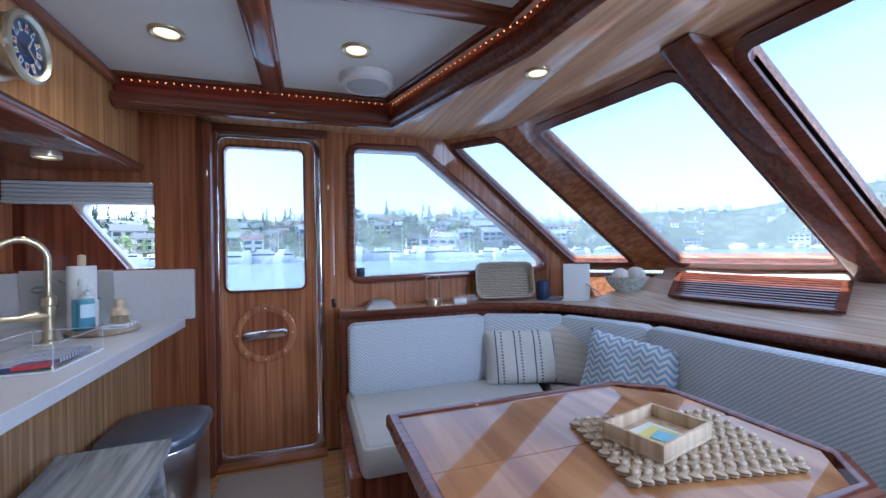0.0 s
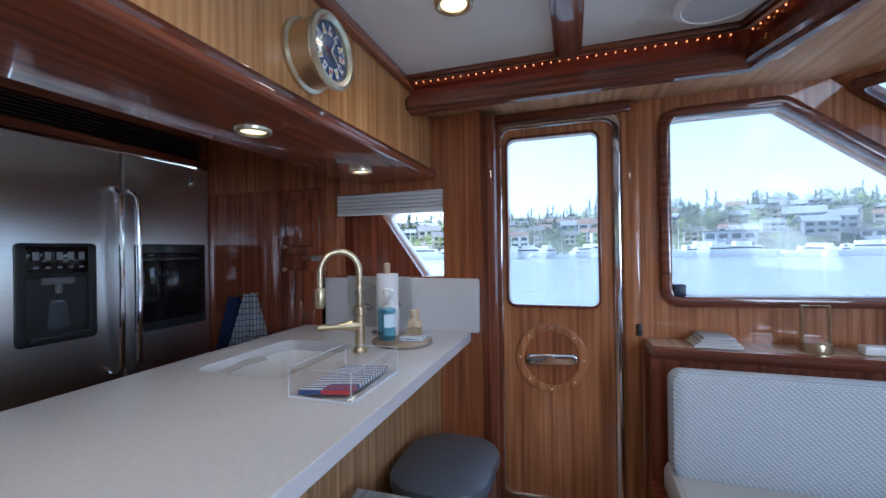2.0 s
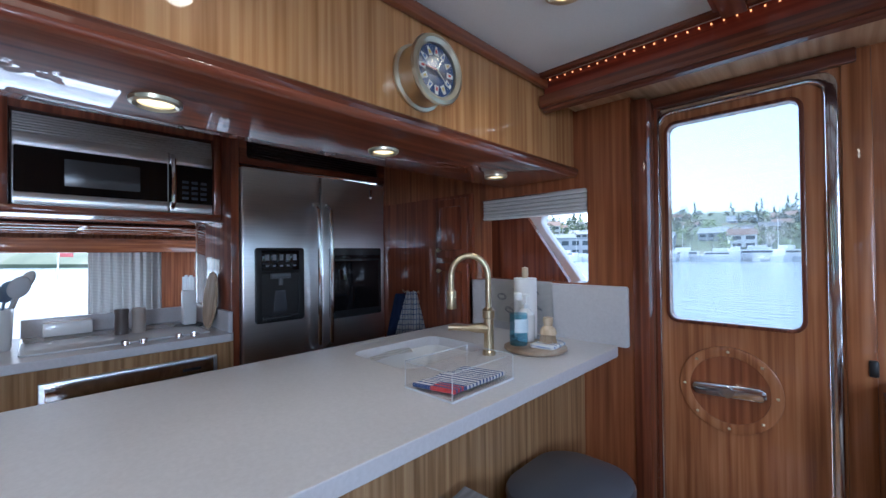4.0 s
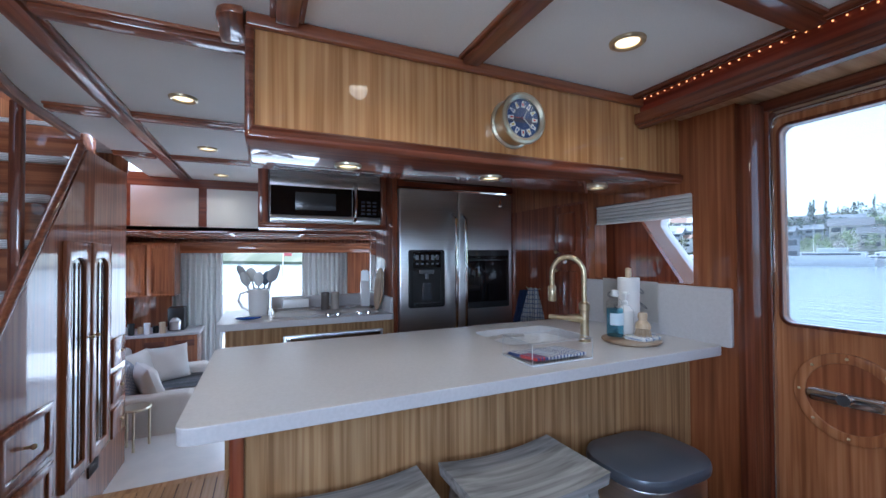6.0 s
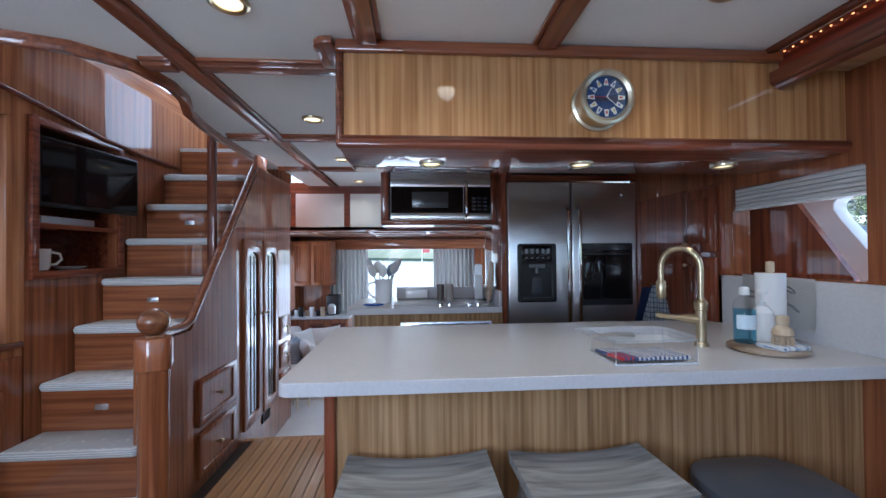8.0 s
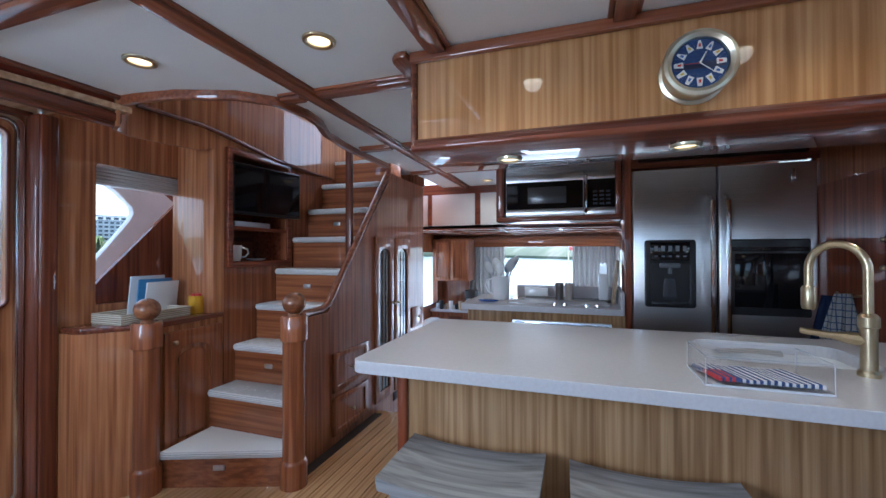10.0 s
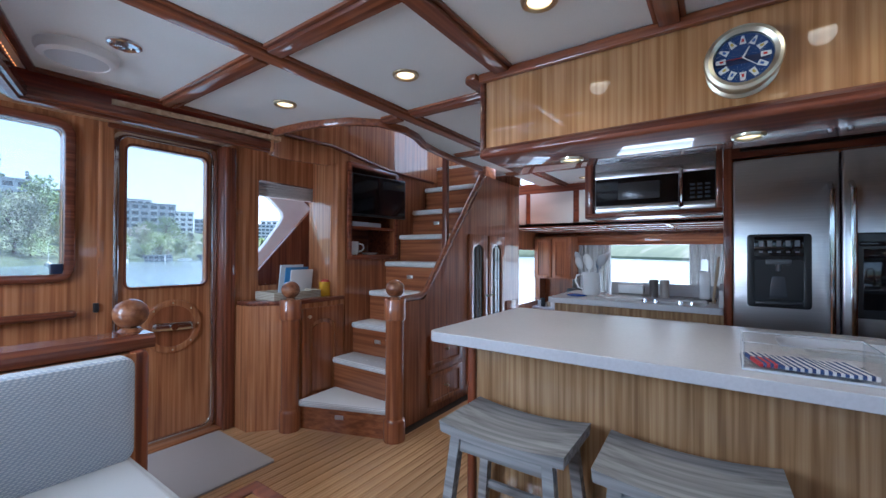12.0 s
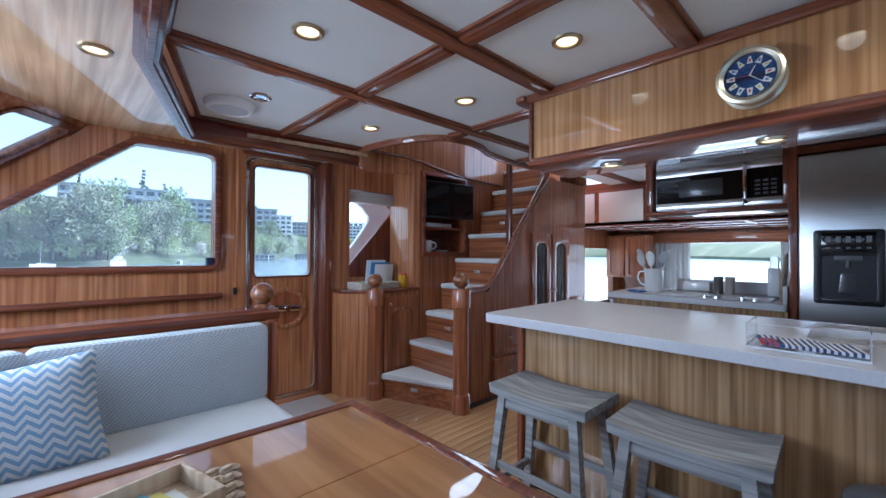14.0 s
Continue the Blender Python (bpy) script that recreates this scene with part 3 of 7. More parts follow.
tube(bm, [(-0.862, 0.53, 1.722), (-0.862, YG - 0.01, 1.722)], 0.02)
box(bm, -1.285, 0.508, 1.70, -0.855, 0.537, CEIL - 0.003, 0.012)
part("edge_moulding", bm, trim_y, sof)
bm = B()
box(bm, -0.868, 0.51, 2.045, -0.84, 2.3, 2.088, 0.008)
part("top_moulding", bm, beam_y, sof)

# ---- island ----
isl = thing("kitchen_island", (-1.2, 1.5, 0), "striped pale wood island base under a white worktop", "island")
bm = B()
box(bm, -1.5, 0.5, 0.0, -0.83, YG - 0.004, 0.66)
plate(bm, "z", 0.66, 0.86, [(-1.5, 0.5), (-0.83, 0.5), (-0.83, YG - 0.004), (-1.5, YG - 0.004)], [[(-1.49, 1.58), (-1.06, 1.58), (-1.06, 2.16), (-1.49, 2.16)]])
part("body", bm, pale_z, isl)
bm = B()
box(bm, -1.5, 0.475, 0.0, -0.835, 0.5, 0.86, 0.008)
box(bm, -0.845, 0.472, 0.0, -0.805, 0.512, 0.86, 0.016, 3)
part("end_panel", bm, mahog_z, isl, "red wood end panel with rounded corner")
CTX0, CTX1 = -1.62, -0.655
SINK = (-1.46, 1.62, -1.08, 2.12)
top = thing("worktop", (-1.2, 1.5, 0.86), "thick white solid-surface island worktop with sink cut-out", "worktop")
bm = B()
outer = rpoly([(CTX0, 0.36), (CTX1, 0.36), (CTX1, YG - 0.005), (CTX0, YG - 0.005)], 0.05)
plate(bm, "z", 0.86, 0.905, outer, [rrect(*SINK, 0.06)], 0.003)
part("slab", bm, counter_m, top, smooth=False)
bm = B()
plate(bm, "y", YG - 0.025, YG - 0.006, rpoly([(-1.6, 0.90), (-0.615, 0.90), (-0.615, 1.172), (-1.6, 1.172)], 0.015), (), 0.003)
part("upstand", bm, counter_m, top)
bm = B()
x0, y0, x1, y1 = SINK
plate(bm, "z", 0.69, 0.86, inset(rrect(x0, y0, x1, y1, 0.06), -0.012), [rrect(x0, y0, x1, y1, 0.06)])
plate(bm, "z", 0.68, 0.69, rrect(x0 - 0.01, y0 - 0.01, x1 + 0.01, y1 + 0.01, 0.06))
part("sink_basin", bm, ceramic, top, "white undermounted sink")

# ---- fridge ----
fr = thing("refrigerator", (-2.7, 2.0, 0), "brushed steel side-by-side refrigerator with water dispenser", "refrigerator")
FX = -2.37
bm = B()
box(bm, -3.05, 1.505, 0.02, FX - 0.07, 2.505, 1.845)
part("body", bm, mat("fridge_side", (0.1, 0.1, 0.105), 0.4, 0.6), fr)


def fridge_door(y0, y1, name, parent):
    bm = B()
    box(bm, FX - 0.065, y0, 0.1, FX, y1, 1.845, 0.012, 3)
    return part(name, bm, steel, parent)


d1 = fridge_door(1.495, 1.985, "door", fr)
d2 = fridge_door(1.993, 2.505, "door", fr)
for dd, y in ((d1, 1.945), (d2, 2.03)):
    bm = B()
    tube(bm, [(FX, y, 0.72), (FX + 0.055, y, 0.76), (FX + 0.062, y, 1.0), (FX + 0.066, y, 1.2), (FX + 0.062, y, 1.4), (FX + 0.055, y, 1.62), (FX, y, 1.66)], 0.014)
    part("handle", bm, chrome, dd, "curved steel handle")
bm = B()
plate(bm, "x", FX - 0.01, FX + 0.012, rrect(1.565, 0.93, 1.865, 1.375, 0.02), [rrect(1.60, 0.97, 1.83, 1.22, 0.02)], 0.003)
box(bm, FX - 0.012, 1.595, 0.96, FX + 0.002, 1.835, 1.225)
disp = part("dispenser", bm, black_m, d1, "black water and ice dispenser")
bm = B()
box(bm, FX + 0.006, 1.60, 1.24, FX + 0.014, 1.83, 1.36, 0.003)
part("control_panel", bm, gloss_black, d1)
print_m = mat("pale_print", (0.2, 0.21, 0.23), 0.4)
for k in range(5):
    bm = B()
    box(bm, FX + 0.0142, 1.622 + k * 0.042, 1.30, FX + 0.0152, 1.644 + k * 0.042, 1.335)
    part("icon_bar", bm, print_m, d1)
    bm = B()
    box(bm, FX + 0.0142, 1.624 + k * 0.042, 1.262, FX + 0.0152, 1.642 + k * 0.042, 1.272)
    part("icon_bar", bm, print_m, d1)
bm = B()
box(bm, FX - 0.003, 1.655, 1.19, FX + 0.02, 1.775, 1.222, 0.006)
rod(bm, (FX + 0.008, 1.715, 1.15), (FX + 0.008, 1.715, 1.195), 0.012, n=14)
part("spout", bm, mat("grey_spout", (0.12, 0.125, 0.135), 0.3), d1, "dark grey water spout")
bm = B()
plate(bm, "x", FX + 0.001, FX + 0.006, rpoly([(1.672, 0.99), (1.758, 0.99), (1.745, 1.12), (1.685, 1.12)], 0.015), (), 0.002)
part("paddle", bm, mat("smoked_paddle", (0.05, 0.055, 0.065), 0.15), d1)
bm = B()
box(bm, FX + 0.002, 1.605, 0.945, FX + 0.03, 1.825, 0.966, 0.004)
part("drip_tray", bm, black_m, d1)
bm = B()
plate(bm, "x", FX - 0.005, FX + 0.012, rrect(2.045, 0.90, 2.465, 1.375, 0.012), (), 0.004)
part("dark_panel", bm, mat("smoked_panel", (0.02, 0.02, 0.022), 0.22), d2, "dark recessed glass door panel")
bm = B()
box(bm, FX + 0.011, 2.075, 0.95, FX + 0.016, 2.44, 1.285, 0.003)
box(bm, FX + 0.011, 2.06, 1.30, FX + 0.022, 2.45, 1.325, 0.004)
part("panel_flap", bm, gloss_black, d2)
bm = B()
box(bm, FX, 2.37, 1.735, FX + 0.008, 2.395, 1.80, 0.002)
part("badge", bm, chrome, d2)

# cabinet round the fridge
cab = thing("fridge_cabinet", (-2.6, 2.0, 1.86), "red mahogany cabinet framing the refrigerator", "cabinet")
bm = B()
box(bm, -3.05, 1.445, 0.0, -2.39, 1.49, CEIL - 0.003, 0.004)
part("side_panel", bm, mahog_z, cab)
bm = B()
plate(bm, "x", -2.42, -2.385, [(1.49, 1.86), (2.52, 1.86), (2.52, CEIL - 0.003), (1.49, CEIL - 0.003)], [rrect(1.53, 1.9, 2.47, 2.02, 0.01, 2)])
part("top_panel", bm, mahog_y, cab)
bm = B()
for k in range(7):
    box(bm, -2.42, 1.532, 1.905 + k * 0.0165, -2.395, 2.468, 1.912 + k * 0.0165)
box(bm, -2.44, 1.52, 1.89, -2.43, 2.48, 2.03)
part("louvre", bm, mat("dark_louvre", (0.03, 0.012, 0.008), 0.4), cab, "dark wood louvre slats")
# cabinet outboard between fridge and window
oc = thing("tall_cabinet", (-1.9, YG, 0.0), "red mahogany panelled wall cupboard with brass knobs", "cabinet")
bm = B()
box(bm, -2.38, YG - 0.025, 0.0, -1.51, YG - 0.002, 1.69)
part("back_panel", bm, mahog_z, oc)
for z0, z1 in ((0.3, 1.27), (1.30, 1.67)):
    bm = B()
    box(bm, -1.79, YG - 0.05, z0, -1.53, YG - 0.024, z1, 0.006)
    box(bm, -1.75, YG - 0.062, z0 + 0.05, -1.57, YG - 0.048, z1 - 0.05, 0.012)
    dd = part("cabinet_door", bm, mahog_z, oc)
    bm = B()
    zk = z1 - 0.05 if z0 < 1 else z0 + 0.05
    ball(bm, (-1.75, YG - 0.075, zk), 0.013)
    rod(bm, (-1.75, YG - 0.05, zk), (-1.75, YG - 0.07, zk), 0.006)
    part("knob", bm, brass, dd)

# ---- aft counter, cooktop, microwave ----
ac = thing("aft_counter_base", (-2.6, 0.85, 0), "striped wood counter base with a steel dishwasher", "cabinet")
bm = B()
box(bm, -3.0, 0.34, SAL, -2.36, 1.445, 0.86)
part("body", bm, pale_z, ac)
at_ = thing("aft_worktop", (-2.6, 0.85, 0.86), "white worktop with a black glass hob", "worktop")
bm = B()
plate(bm, "z", 0.862, 0.905, rpoly([(-3.06, 0.29), (-2.33, 0.29), (-2.33, 1.443), (-3.06, 1.443)], 0.03), (), 0.004)
part("slab", bm, counter_m, at_, smooth=False)
bm = B()
box(bm, -3.06, 1.42, 0.905, -2.36, 1.443, 1.02, 0.004)
box(bm, -3.06, 0.62, 0.905, -3.035, 1.42, 1.0, 0.004)
part("upstand", bm, counter_m, at_)
bm = B()
plate(bm, "z", 0.905, 0.915, rrect(-2.93, 0.62, -2.45, 1.36, 0.02), (), 0.003)
part("hob", bm, mat("pale_hob", (0.5, 0.5, 0.5), 0.12), at_, "flat glass hob")
for k, (x, y) in enumerate(((-2.42, 0.98), (-2.42, 1.05), (-2.42, 1.20), (-2.42, 1.27))):
    bm = B()
    lathe(bm, [(0.0001, 0.02), (0.018, 0.02), (0.02, 0.0)], (x, y, 0.905), 14)
    part("hob_knob", bm, chrome, at_)
dw = thing("dishwasher", (-2.36, 0.95, 0.3), "brushed steel dishwasher front under the aft worktop", "dishwasher")
bm = B()
box(bm, -2.42, 0.68, 0.1, -2.345, 1.36, 0.80, 0.006)
part("door", bm, steel, dw)
bm = B()
box(bm, -2.346, 0.70, 0.72, -2.34, 1.34, 0.79, 0.002)
part("control_strip", bm, chrome, dw)
bm = B()
box(bm, -2.342, 1.20, 0.74, -2.337, 1.28, 0.755)
part("logo_bar", bm, black_m, dw)

mw = thing("microwave_oven", (-2.6, 1.0, 1.58), "steel and black over-range microwave with curved handle", "microwave")
MX = -2.56
bm = B()
box(bm, -2.95, 0.595, 1.575, MX - 0.03, 1.40, 2.0)
part("body", bm, black_m, mw)
bm = B()
plate(bm, "x", MX - 0.03, MX, rrect(0.60, 1.575, 1.185, 1.90, 0.008, 2), [rrect(0.605, 1.63, 1.18, 1.84, 0.006, 2)], 0.003)
dr = part("door_frame", bm, steel, mw)
bm = B()
box(bm, MX - 0.03, 0.605, 1.63, MX - 0.004, 1.18, 1.84)
part("door_glass", bm, gloss_black, mw, "black glass")
bm = B()
box(bm, MX - 0.006, 0.77, 1.67, MX - 0.001, 1.06, 1.80, 0.002)
part("door_window", bm, mat("mesh_window", (0.05, 0.05, 0.052), 0.2), mw)
bm = B()
box(bm, MX - 0.03, 1.19, 1.63, MX - 0.003, 1.40, 1.84)
cp = part("control_panel", bm, gloss_black, mw)
bm = B()
box(bm, MX - 0.03, 1.19, 1.575, MX, 1.40, 1.628, 0.003)
part("lower_trim", bm, steel, mw)
bm = B()
box(bm, MX - 0.03, 1.19, 1.842, MX, 1.40, 1.90, 0.003)
part("upper_trim", bm, steel, mw)
bm = B()
for k in range(7):
    box(bm, MX - 0.03, 0.60, 1.903 + 0.0135 * k, MX - 0.002 - 0.003 * k, 1.40, 1.912 + 0.0135 * k)
part("vent_grille", bm, steel, mw)
bm = B()
tube(bm, [(MX, 1.20, 1.60), (MX + 0.04, 1.20, 1.625), (MX + 0.05, 1.20, 1.74), (MX + 0.04, 1.20, 1.86), (MX, 1.20, 1.885)], 0.013)
part("handle", bm, chrome, mw)
bm = B()
for r in range(4):
    for c in range(3):
        box(bm, MX - 0.004, 1.25 + c * 0.045, 1.65 + r * 0.03, MX - 0.001, 1.28 + c * 0.045, 1.665 + r * 0.03)
part("buttons", bm, mat("grey_print", (0.035, 0.04, 0.05), 0.4), mw)
mc = thing("microwave_cabinet", (-2.6, 1.0, 1.52), "red mahogany housing round the microwave", "cabinet")
bm = B()
box(bm, -2.97, 0.525, 1.535, -2.535, 0.59, CEIL - 0.003, 0.008)
box(bm, -2.97, 1.403, 1.535, -2.535, 1.443, CEIL - 0.003, 0.008)
box(bm, -2.97, 0.591, 2.003, -2.545, 1.402, CEIL - 0.004)
part("housing", bm, mahog_z, mc)
bm = B()
box(bm, -2.97, 0.525, 1.532, -2.53, 1.443, 1.572, 0.012)
part("lower_rail", bm, mahog_y, mc)

# ---- staircase ----
YT, YI = -1.07, -0.42        # outer wall, inner wall with drawers
st = thing("staircase", (-1.6, -0.75, 0), "varnished wooden staircase with carpeted treads", "staircase")
NEWR, NEWL = (-1.245, -0.365), (-0.93, -1.07)
steps = [(1, -0.93, 0.205)] + [(k, -1.285 - 0.1945 * (k - 2), 0.437 + 0.2455 * (k - 2)) for k in range(2, 9)]
for k, x, z in steps:
    zb = z - 0.045
    lower = 0.0 if k == 1 else z - 0.2455 - 0.01
    if k == 1:
        lp = [(-0.96, YT + 0.03), (-0.97, -1.0), (-1.20, -0.40), (-1.40, -0.46), (-1.40, YT + 0.01)]
        rp_ = [(-0.985, YT + 0.03), (-1.215, -0.40), (-1.38, -0.46), (-1.38, YT + 0.01)]
    else:
        lp = [(x, YT + 0.006), (x, YI - 0.05), (x - 0.25, YI - 0.05), (x - 0.25, YT + 0.006)]
        rp_ = [(x - 0.025, YT + 0.008), (x - 0.025, YI - 0.05), (x - 0.2, YI - 0.05), (x - 0.2, YT + 0.008)]
    bm = B()
    plate(bm, "z", zb, z, rpoly(lp, 0.03), (), 0.018)
    tr = part("tread", bm, carpet, st, "tread wrapped in pale looped carpet")
    bm = B()
    plate(bm, "z", lower, zb + 0.004, rp_)
    ri = part("riser", bm, stair_y, st)
    if k in (1, 3, 5, 7):
        bm = B()
        if k == 1:
            c, a = Vector((-1.088, -0.735, 0.11)), math.atan2(0.6, -0.23)
        else:
            c, a = Vector((x - 0.022, (YT + YI) / 2 - 0.03, z - 0.13)), math.radians(90)
        m = Matrix.Translation(c) @ Matrix.Rotation(a, 4, 'Z')
        box(bm, -0.032, -0.006, -0.015, 0.032, 0.006, 0.015, 0.005, 2, m)
        part("pull", bm, satin, ri, "small oval steel finger pull")
bm = B()
box(bm, -2.9, YT + 0.01, 1.9, -2.68, YI - 0.05, 2.135, 0.01)
part("top_riser", bm, stair_y, st)


def newel(name, x, y, z, parent_label):
    e = thing(name, (x, y, 0), parent_label, "post")
    bm = B()
    lathe(bm, [(0.0001, 0.0), (0.073, 0.0), (0.073, 0.13), (0.067, 0.142), (0.061, 0.15), (0.061, z - 0.15), (0.064, z - 0.143), (0.073, z - 0.135), (0.073, z - 0.012), (0.067, z), (0.0001, z)], (x, y, 0), 32)
    part("shaft", bm, stair_z, e)
    bm = B()
    lathe(bm, [(0.0001, -0.003), (0.035, -0.003), (0.03, 0.01), (0.0001, 0.012)], (x, y, z), 20)
    ball(bm, (x, y, z + 0.067), 0.063, 0.96, 28)
    part("ball_finial", bm, ballwood, e, "polished wooden ball")
    return e


newel("newel_post", NEWR[0], NEWR[1], 0.945, "round varnished newel post with wooden ball on top")
newel("newel_post", NEWL[0], NEWL[1], 0.92, "round varnished newel post with wooden ball beside the desk")
# inner wall of the stair with its raked top
sw = thing("stair_cupboard", (-2.2, YI, 0), "glossy wood stair side with drawers and arched glass doors", "cabinet")
bm = B()
plate(bm, "y", YI - 0.05, YI, [(-1.36, -0.0), (-2.34, 0.0), (-2.34, SAL), (-3.34, SAL), (-3.34, 1.99), (-2.60, 1.99), (-1.64, 0.90), (-1.36, 0.90)])
part("side_panel", bm, stair_z, sw)
bm = B()
lathe(bm, [(0.0001, 0.0), (0.05, 0.0), (0.05, 0.9), (0.0001, 0.9)], (-1.36, YI - 0.05, 0), 32)
part("rounded_corner", bm, stair_z, sw, "glossy rounded wood corner")
bm = B()
box(bm, -3.36, -1.1, SAL, -3.33, YI, 1.99, 0.006)
part("end_panel", bm, stair_z, sw)
for z0, z1 in ((0.06, 0.31), (0.35, 0.61)):
    bm = B()
    plate(bm, "y", YI, YI + 0.018, [(-2.15, z0), (-1.69, z0), (-1.69, z1), (-2.15, z1)], [[(-2.10, z0 + 0.04), (-1.74, z0 + 0.04), (-1.74, z1 - 0.04), (-2.10, z1 - 0.04)]], 0.003)
    box(bm, -2.10, YI, z0 + 0.04, -1.74, YI + 0.008, z1 - 0.04)
    dd = part("drawer_front", bm, stair_z, sw)
    bm = B()
    rod(bm, (-1.9, YI + 0.005, (z0 + z1) / 2), (-1.9, YI + 0.035, (z0 + z1) / 2), 0.006)
    ball(bm, (-1.9, YI + 0.04, (z0 + z1) / 2), 0.013)
    part("knob", bm, brass, dd)
for x0, x1 in ((-2.6, -2.27), (-2.96, -2.63)):
    xm = (x0 + x1) / 2
    arch = [(x0 + 0.07, 0.14), (x1 - 0.07, 0.14), (x1 - 0.07, 1.27)] + [(xm + (x1 - x0 - 0.14) / 2 * math.cos(a), 1.27 + 0.06 * math.sin(a)) for a in np.linspace(0.3, math.pi - 0.3, 7)] + [(x0 + 0.07, 1.27)]
    bm = B()
    plate(bm, "y", YI, YI + 0.02, [(x0, 0.07), (x1, 0.07), (x1, 1.42), (x0, 1.42)], [arch], 0.003)
    dd = part("cabinet_door", bm, stair_z, sw)
    bm = B()
    plate(bm, "y", YI + 0.002, YI + 0.006, inset(arch, -0.01))
    part("glass_panel", bm, mat("dark_cabinet_glass", (0.04, 0.035, 0.03), 0.05, coat=1.0), dd, "dark leaded glass panel")
    bm = B()
    for k in range(1, 3):
        x = x0 + 0.07 + k * (x1 - x0 - 0.14) / 3
        rod(bm, (x, YI + 0.009, 0.15), (x, YI + 0.009, 1.3), 0.003, n=6)
    part("lead_strip", bm, chrome, dd)
    bm = B()
    xk = x0 + 0.03 if x0 > -2.62 else x1 - 0.03
    ball(bm, (xk, YI + 0.04, 0.85), 0.012)
    rod(bm, (xk, YI + 0.015, 0.85), (xk, YI + 0.04, 0.85), 0.005)
    part("knob", bm, brass, dd)
for z in (0.05, 0.3, 0.55):
    bm = B()
    box(bm, -3.28, YI, z, -3.02, YI + 0.018, z + 0.2, 0.004)
    dd = part("drawer_front", bm, stair_z, sw)
    bm = B()
    ball(bm, (-3.15, YI + 0.035, z + 0.1), 0.012)
    part("knob", bm, brass, dd)
bm = B()
for k in range(8):
    box(bm, -2.78, YI, -0.02 + k * 0.009, -2.62, YI + 0.012, -0.016 + k * 0.009)
part("vent_slats", bm, mat("dark_vent", (0.04, 0.02, 0.012), 0.5), sw)
# handrail and stanchion
hr = thing("handrail", (-1.6, YI, 0.9), "round-edged dark wood handrail up the stair", "handrail")
bm = B()
pts = [(-1.27, -0.38, 0.915), (-1.42, YI - 0.02, 0.92), (-1.6, YI - 0.02, 0.925), (-1.67, YI - 0.02, 0.95), (-2.56, YI - 0.02, 2.0)]
tube(bm, pts, 0.024, 12)
part("rail", bm, beam_x, hr)
bm = B()
box(bm, -2.07, -0.535, 0.95, -2.025, -0.485, 2.08, 0.01)
part("stanchion", bm, trim_z, hr)

# ---- dinette: table and settee ----
tb = thing("dinette_table", (0.7, 0.92, 0), "glossy veneered dinette table with dark rounded edge", "table")
TX0, TX1, TY0, TY1 = 0.225, 1.30, 0.53, 1.32
tl = [(TX0 + 0.01, TY0), (TX1 - 0.12, TY0), (TX1, TY0 + 0.12), (TX1, TY1 - 0.12), (TX1 - 0.16, TY1), (TX0, TY1)]
for ya, yb in ((TY0 + 0.03, 0.9335), (0.9365, TY1 - 0.03)):
    bm = B()
    c0, c1 = (0.14, 0.02) if ya < 0.8 else (0.02, 0.17)
    plate(bm, "z", 0.682, 0.705, [(TX0 + 0.03, ya), (TX1 - 0.03 - c0, ya), (TX1 - 0.03, ya + c0), (TX1 - 0.03, yb - c1), (TX1 - 0.03 - c1, yb), (TX0 + 0.03, yb)])
    part("table_leaf", bm, tabletop_m, tb)
bm = B()
strip(bm, [(x, y, 0.662) for x, y in tl], [(-0.036, 0.0), (-0.006, 0.0), (0.0, 0.008), (0.0, 0.04), (-0.008, 0.05), (-0.03, 0.05), (-0.036, 0.046)], True)
part("edge_rim", bm, trim_x, tb, "dark raised rim")
bm = B()
box(bm, 0.45, 0.78, 0.0, 1.0, 1.06, 0.06, 0.015)
box(bm, 0.6, 0.86, 0.06, 0.85, 0.98, 0.68, 0.01)
part("pedestal", bm, mahog_z, tb)

se = thing("dinette_settee", (1.0, 1.2, 0), "U-shaped settee with ribbed grey back cushions", "settee")
# base and seats follow the shelf line: aft end, port side, bow, starboard side
OUT = [(0.19, 2.40), (1.15, 2.40), (1.55, 2.15), (1.75, 1.6), (1.84, 0.85), (1.80, 0.1), (1.6, -0.35), (1.3, -0.56), (0.15, -0.56)]
INN = [(0.19, 1.66), (0.95, 1.66), (1.16, 1.5), (1.26, 1.2), (1.30, 0.75), (1.24, 0.4), (1.14, 0.2), (0.95, 0.04), (0.20, 0.04)]
bm = B()
plate(bm, "z", 0.0, 0.315, OUT + INN[::-1])
part("base", bm, mahog_z, se)


def cushion(quad, z0, z1, name, m, r=0.035):
    bm = B()
    plate(bm, "z", z0, z1, rpoly(quad, 0.04), (), r)
    return part(name, bm, m, se)


cushion([(0.175, 1.63), (1.12, 1.63), (1.38, 2.36), (0.175, 2.40)], 0.315, 0.45, "seat_cushion", seatcloth)
cushion([(1.13, 1.61), (1.27, 1.12), (1.80, 1.22), (1.70, 1.75), (1.42, 2.3)], 0.315, 0.45, "seat_cushion", seatcloth)
cushion([(1.27, 1.10), (1.26, 0.36), (1.80, 0.26), (1.83, 1.2)], 0.315, 0.45, "seat_cushion", seatcloth)
cushion([(1.25, 0.34), (1.10, 0.08), (1.4, -0.45), (1.66, -0.2), (1.79, 0.24)], 0.315, 0.45, "seat_cushion", seatcloth)
cushion([(0.17, 0.06), (1.08, 0.06), (1.36, -0.52), (0.17, -0.56)], 0.315, 0.45, "seat_cushion", seatcloth)


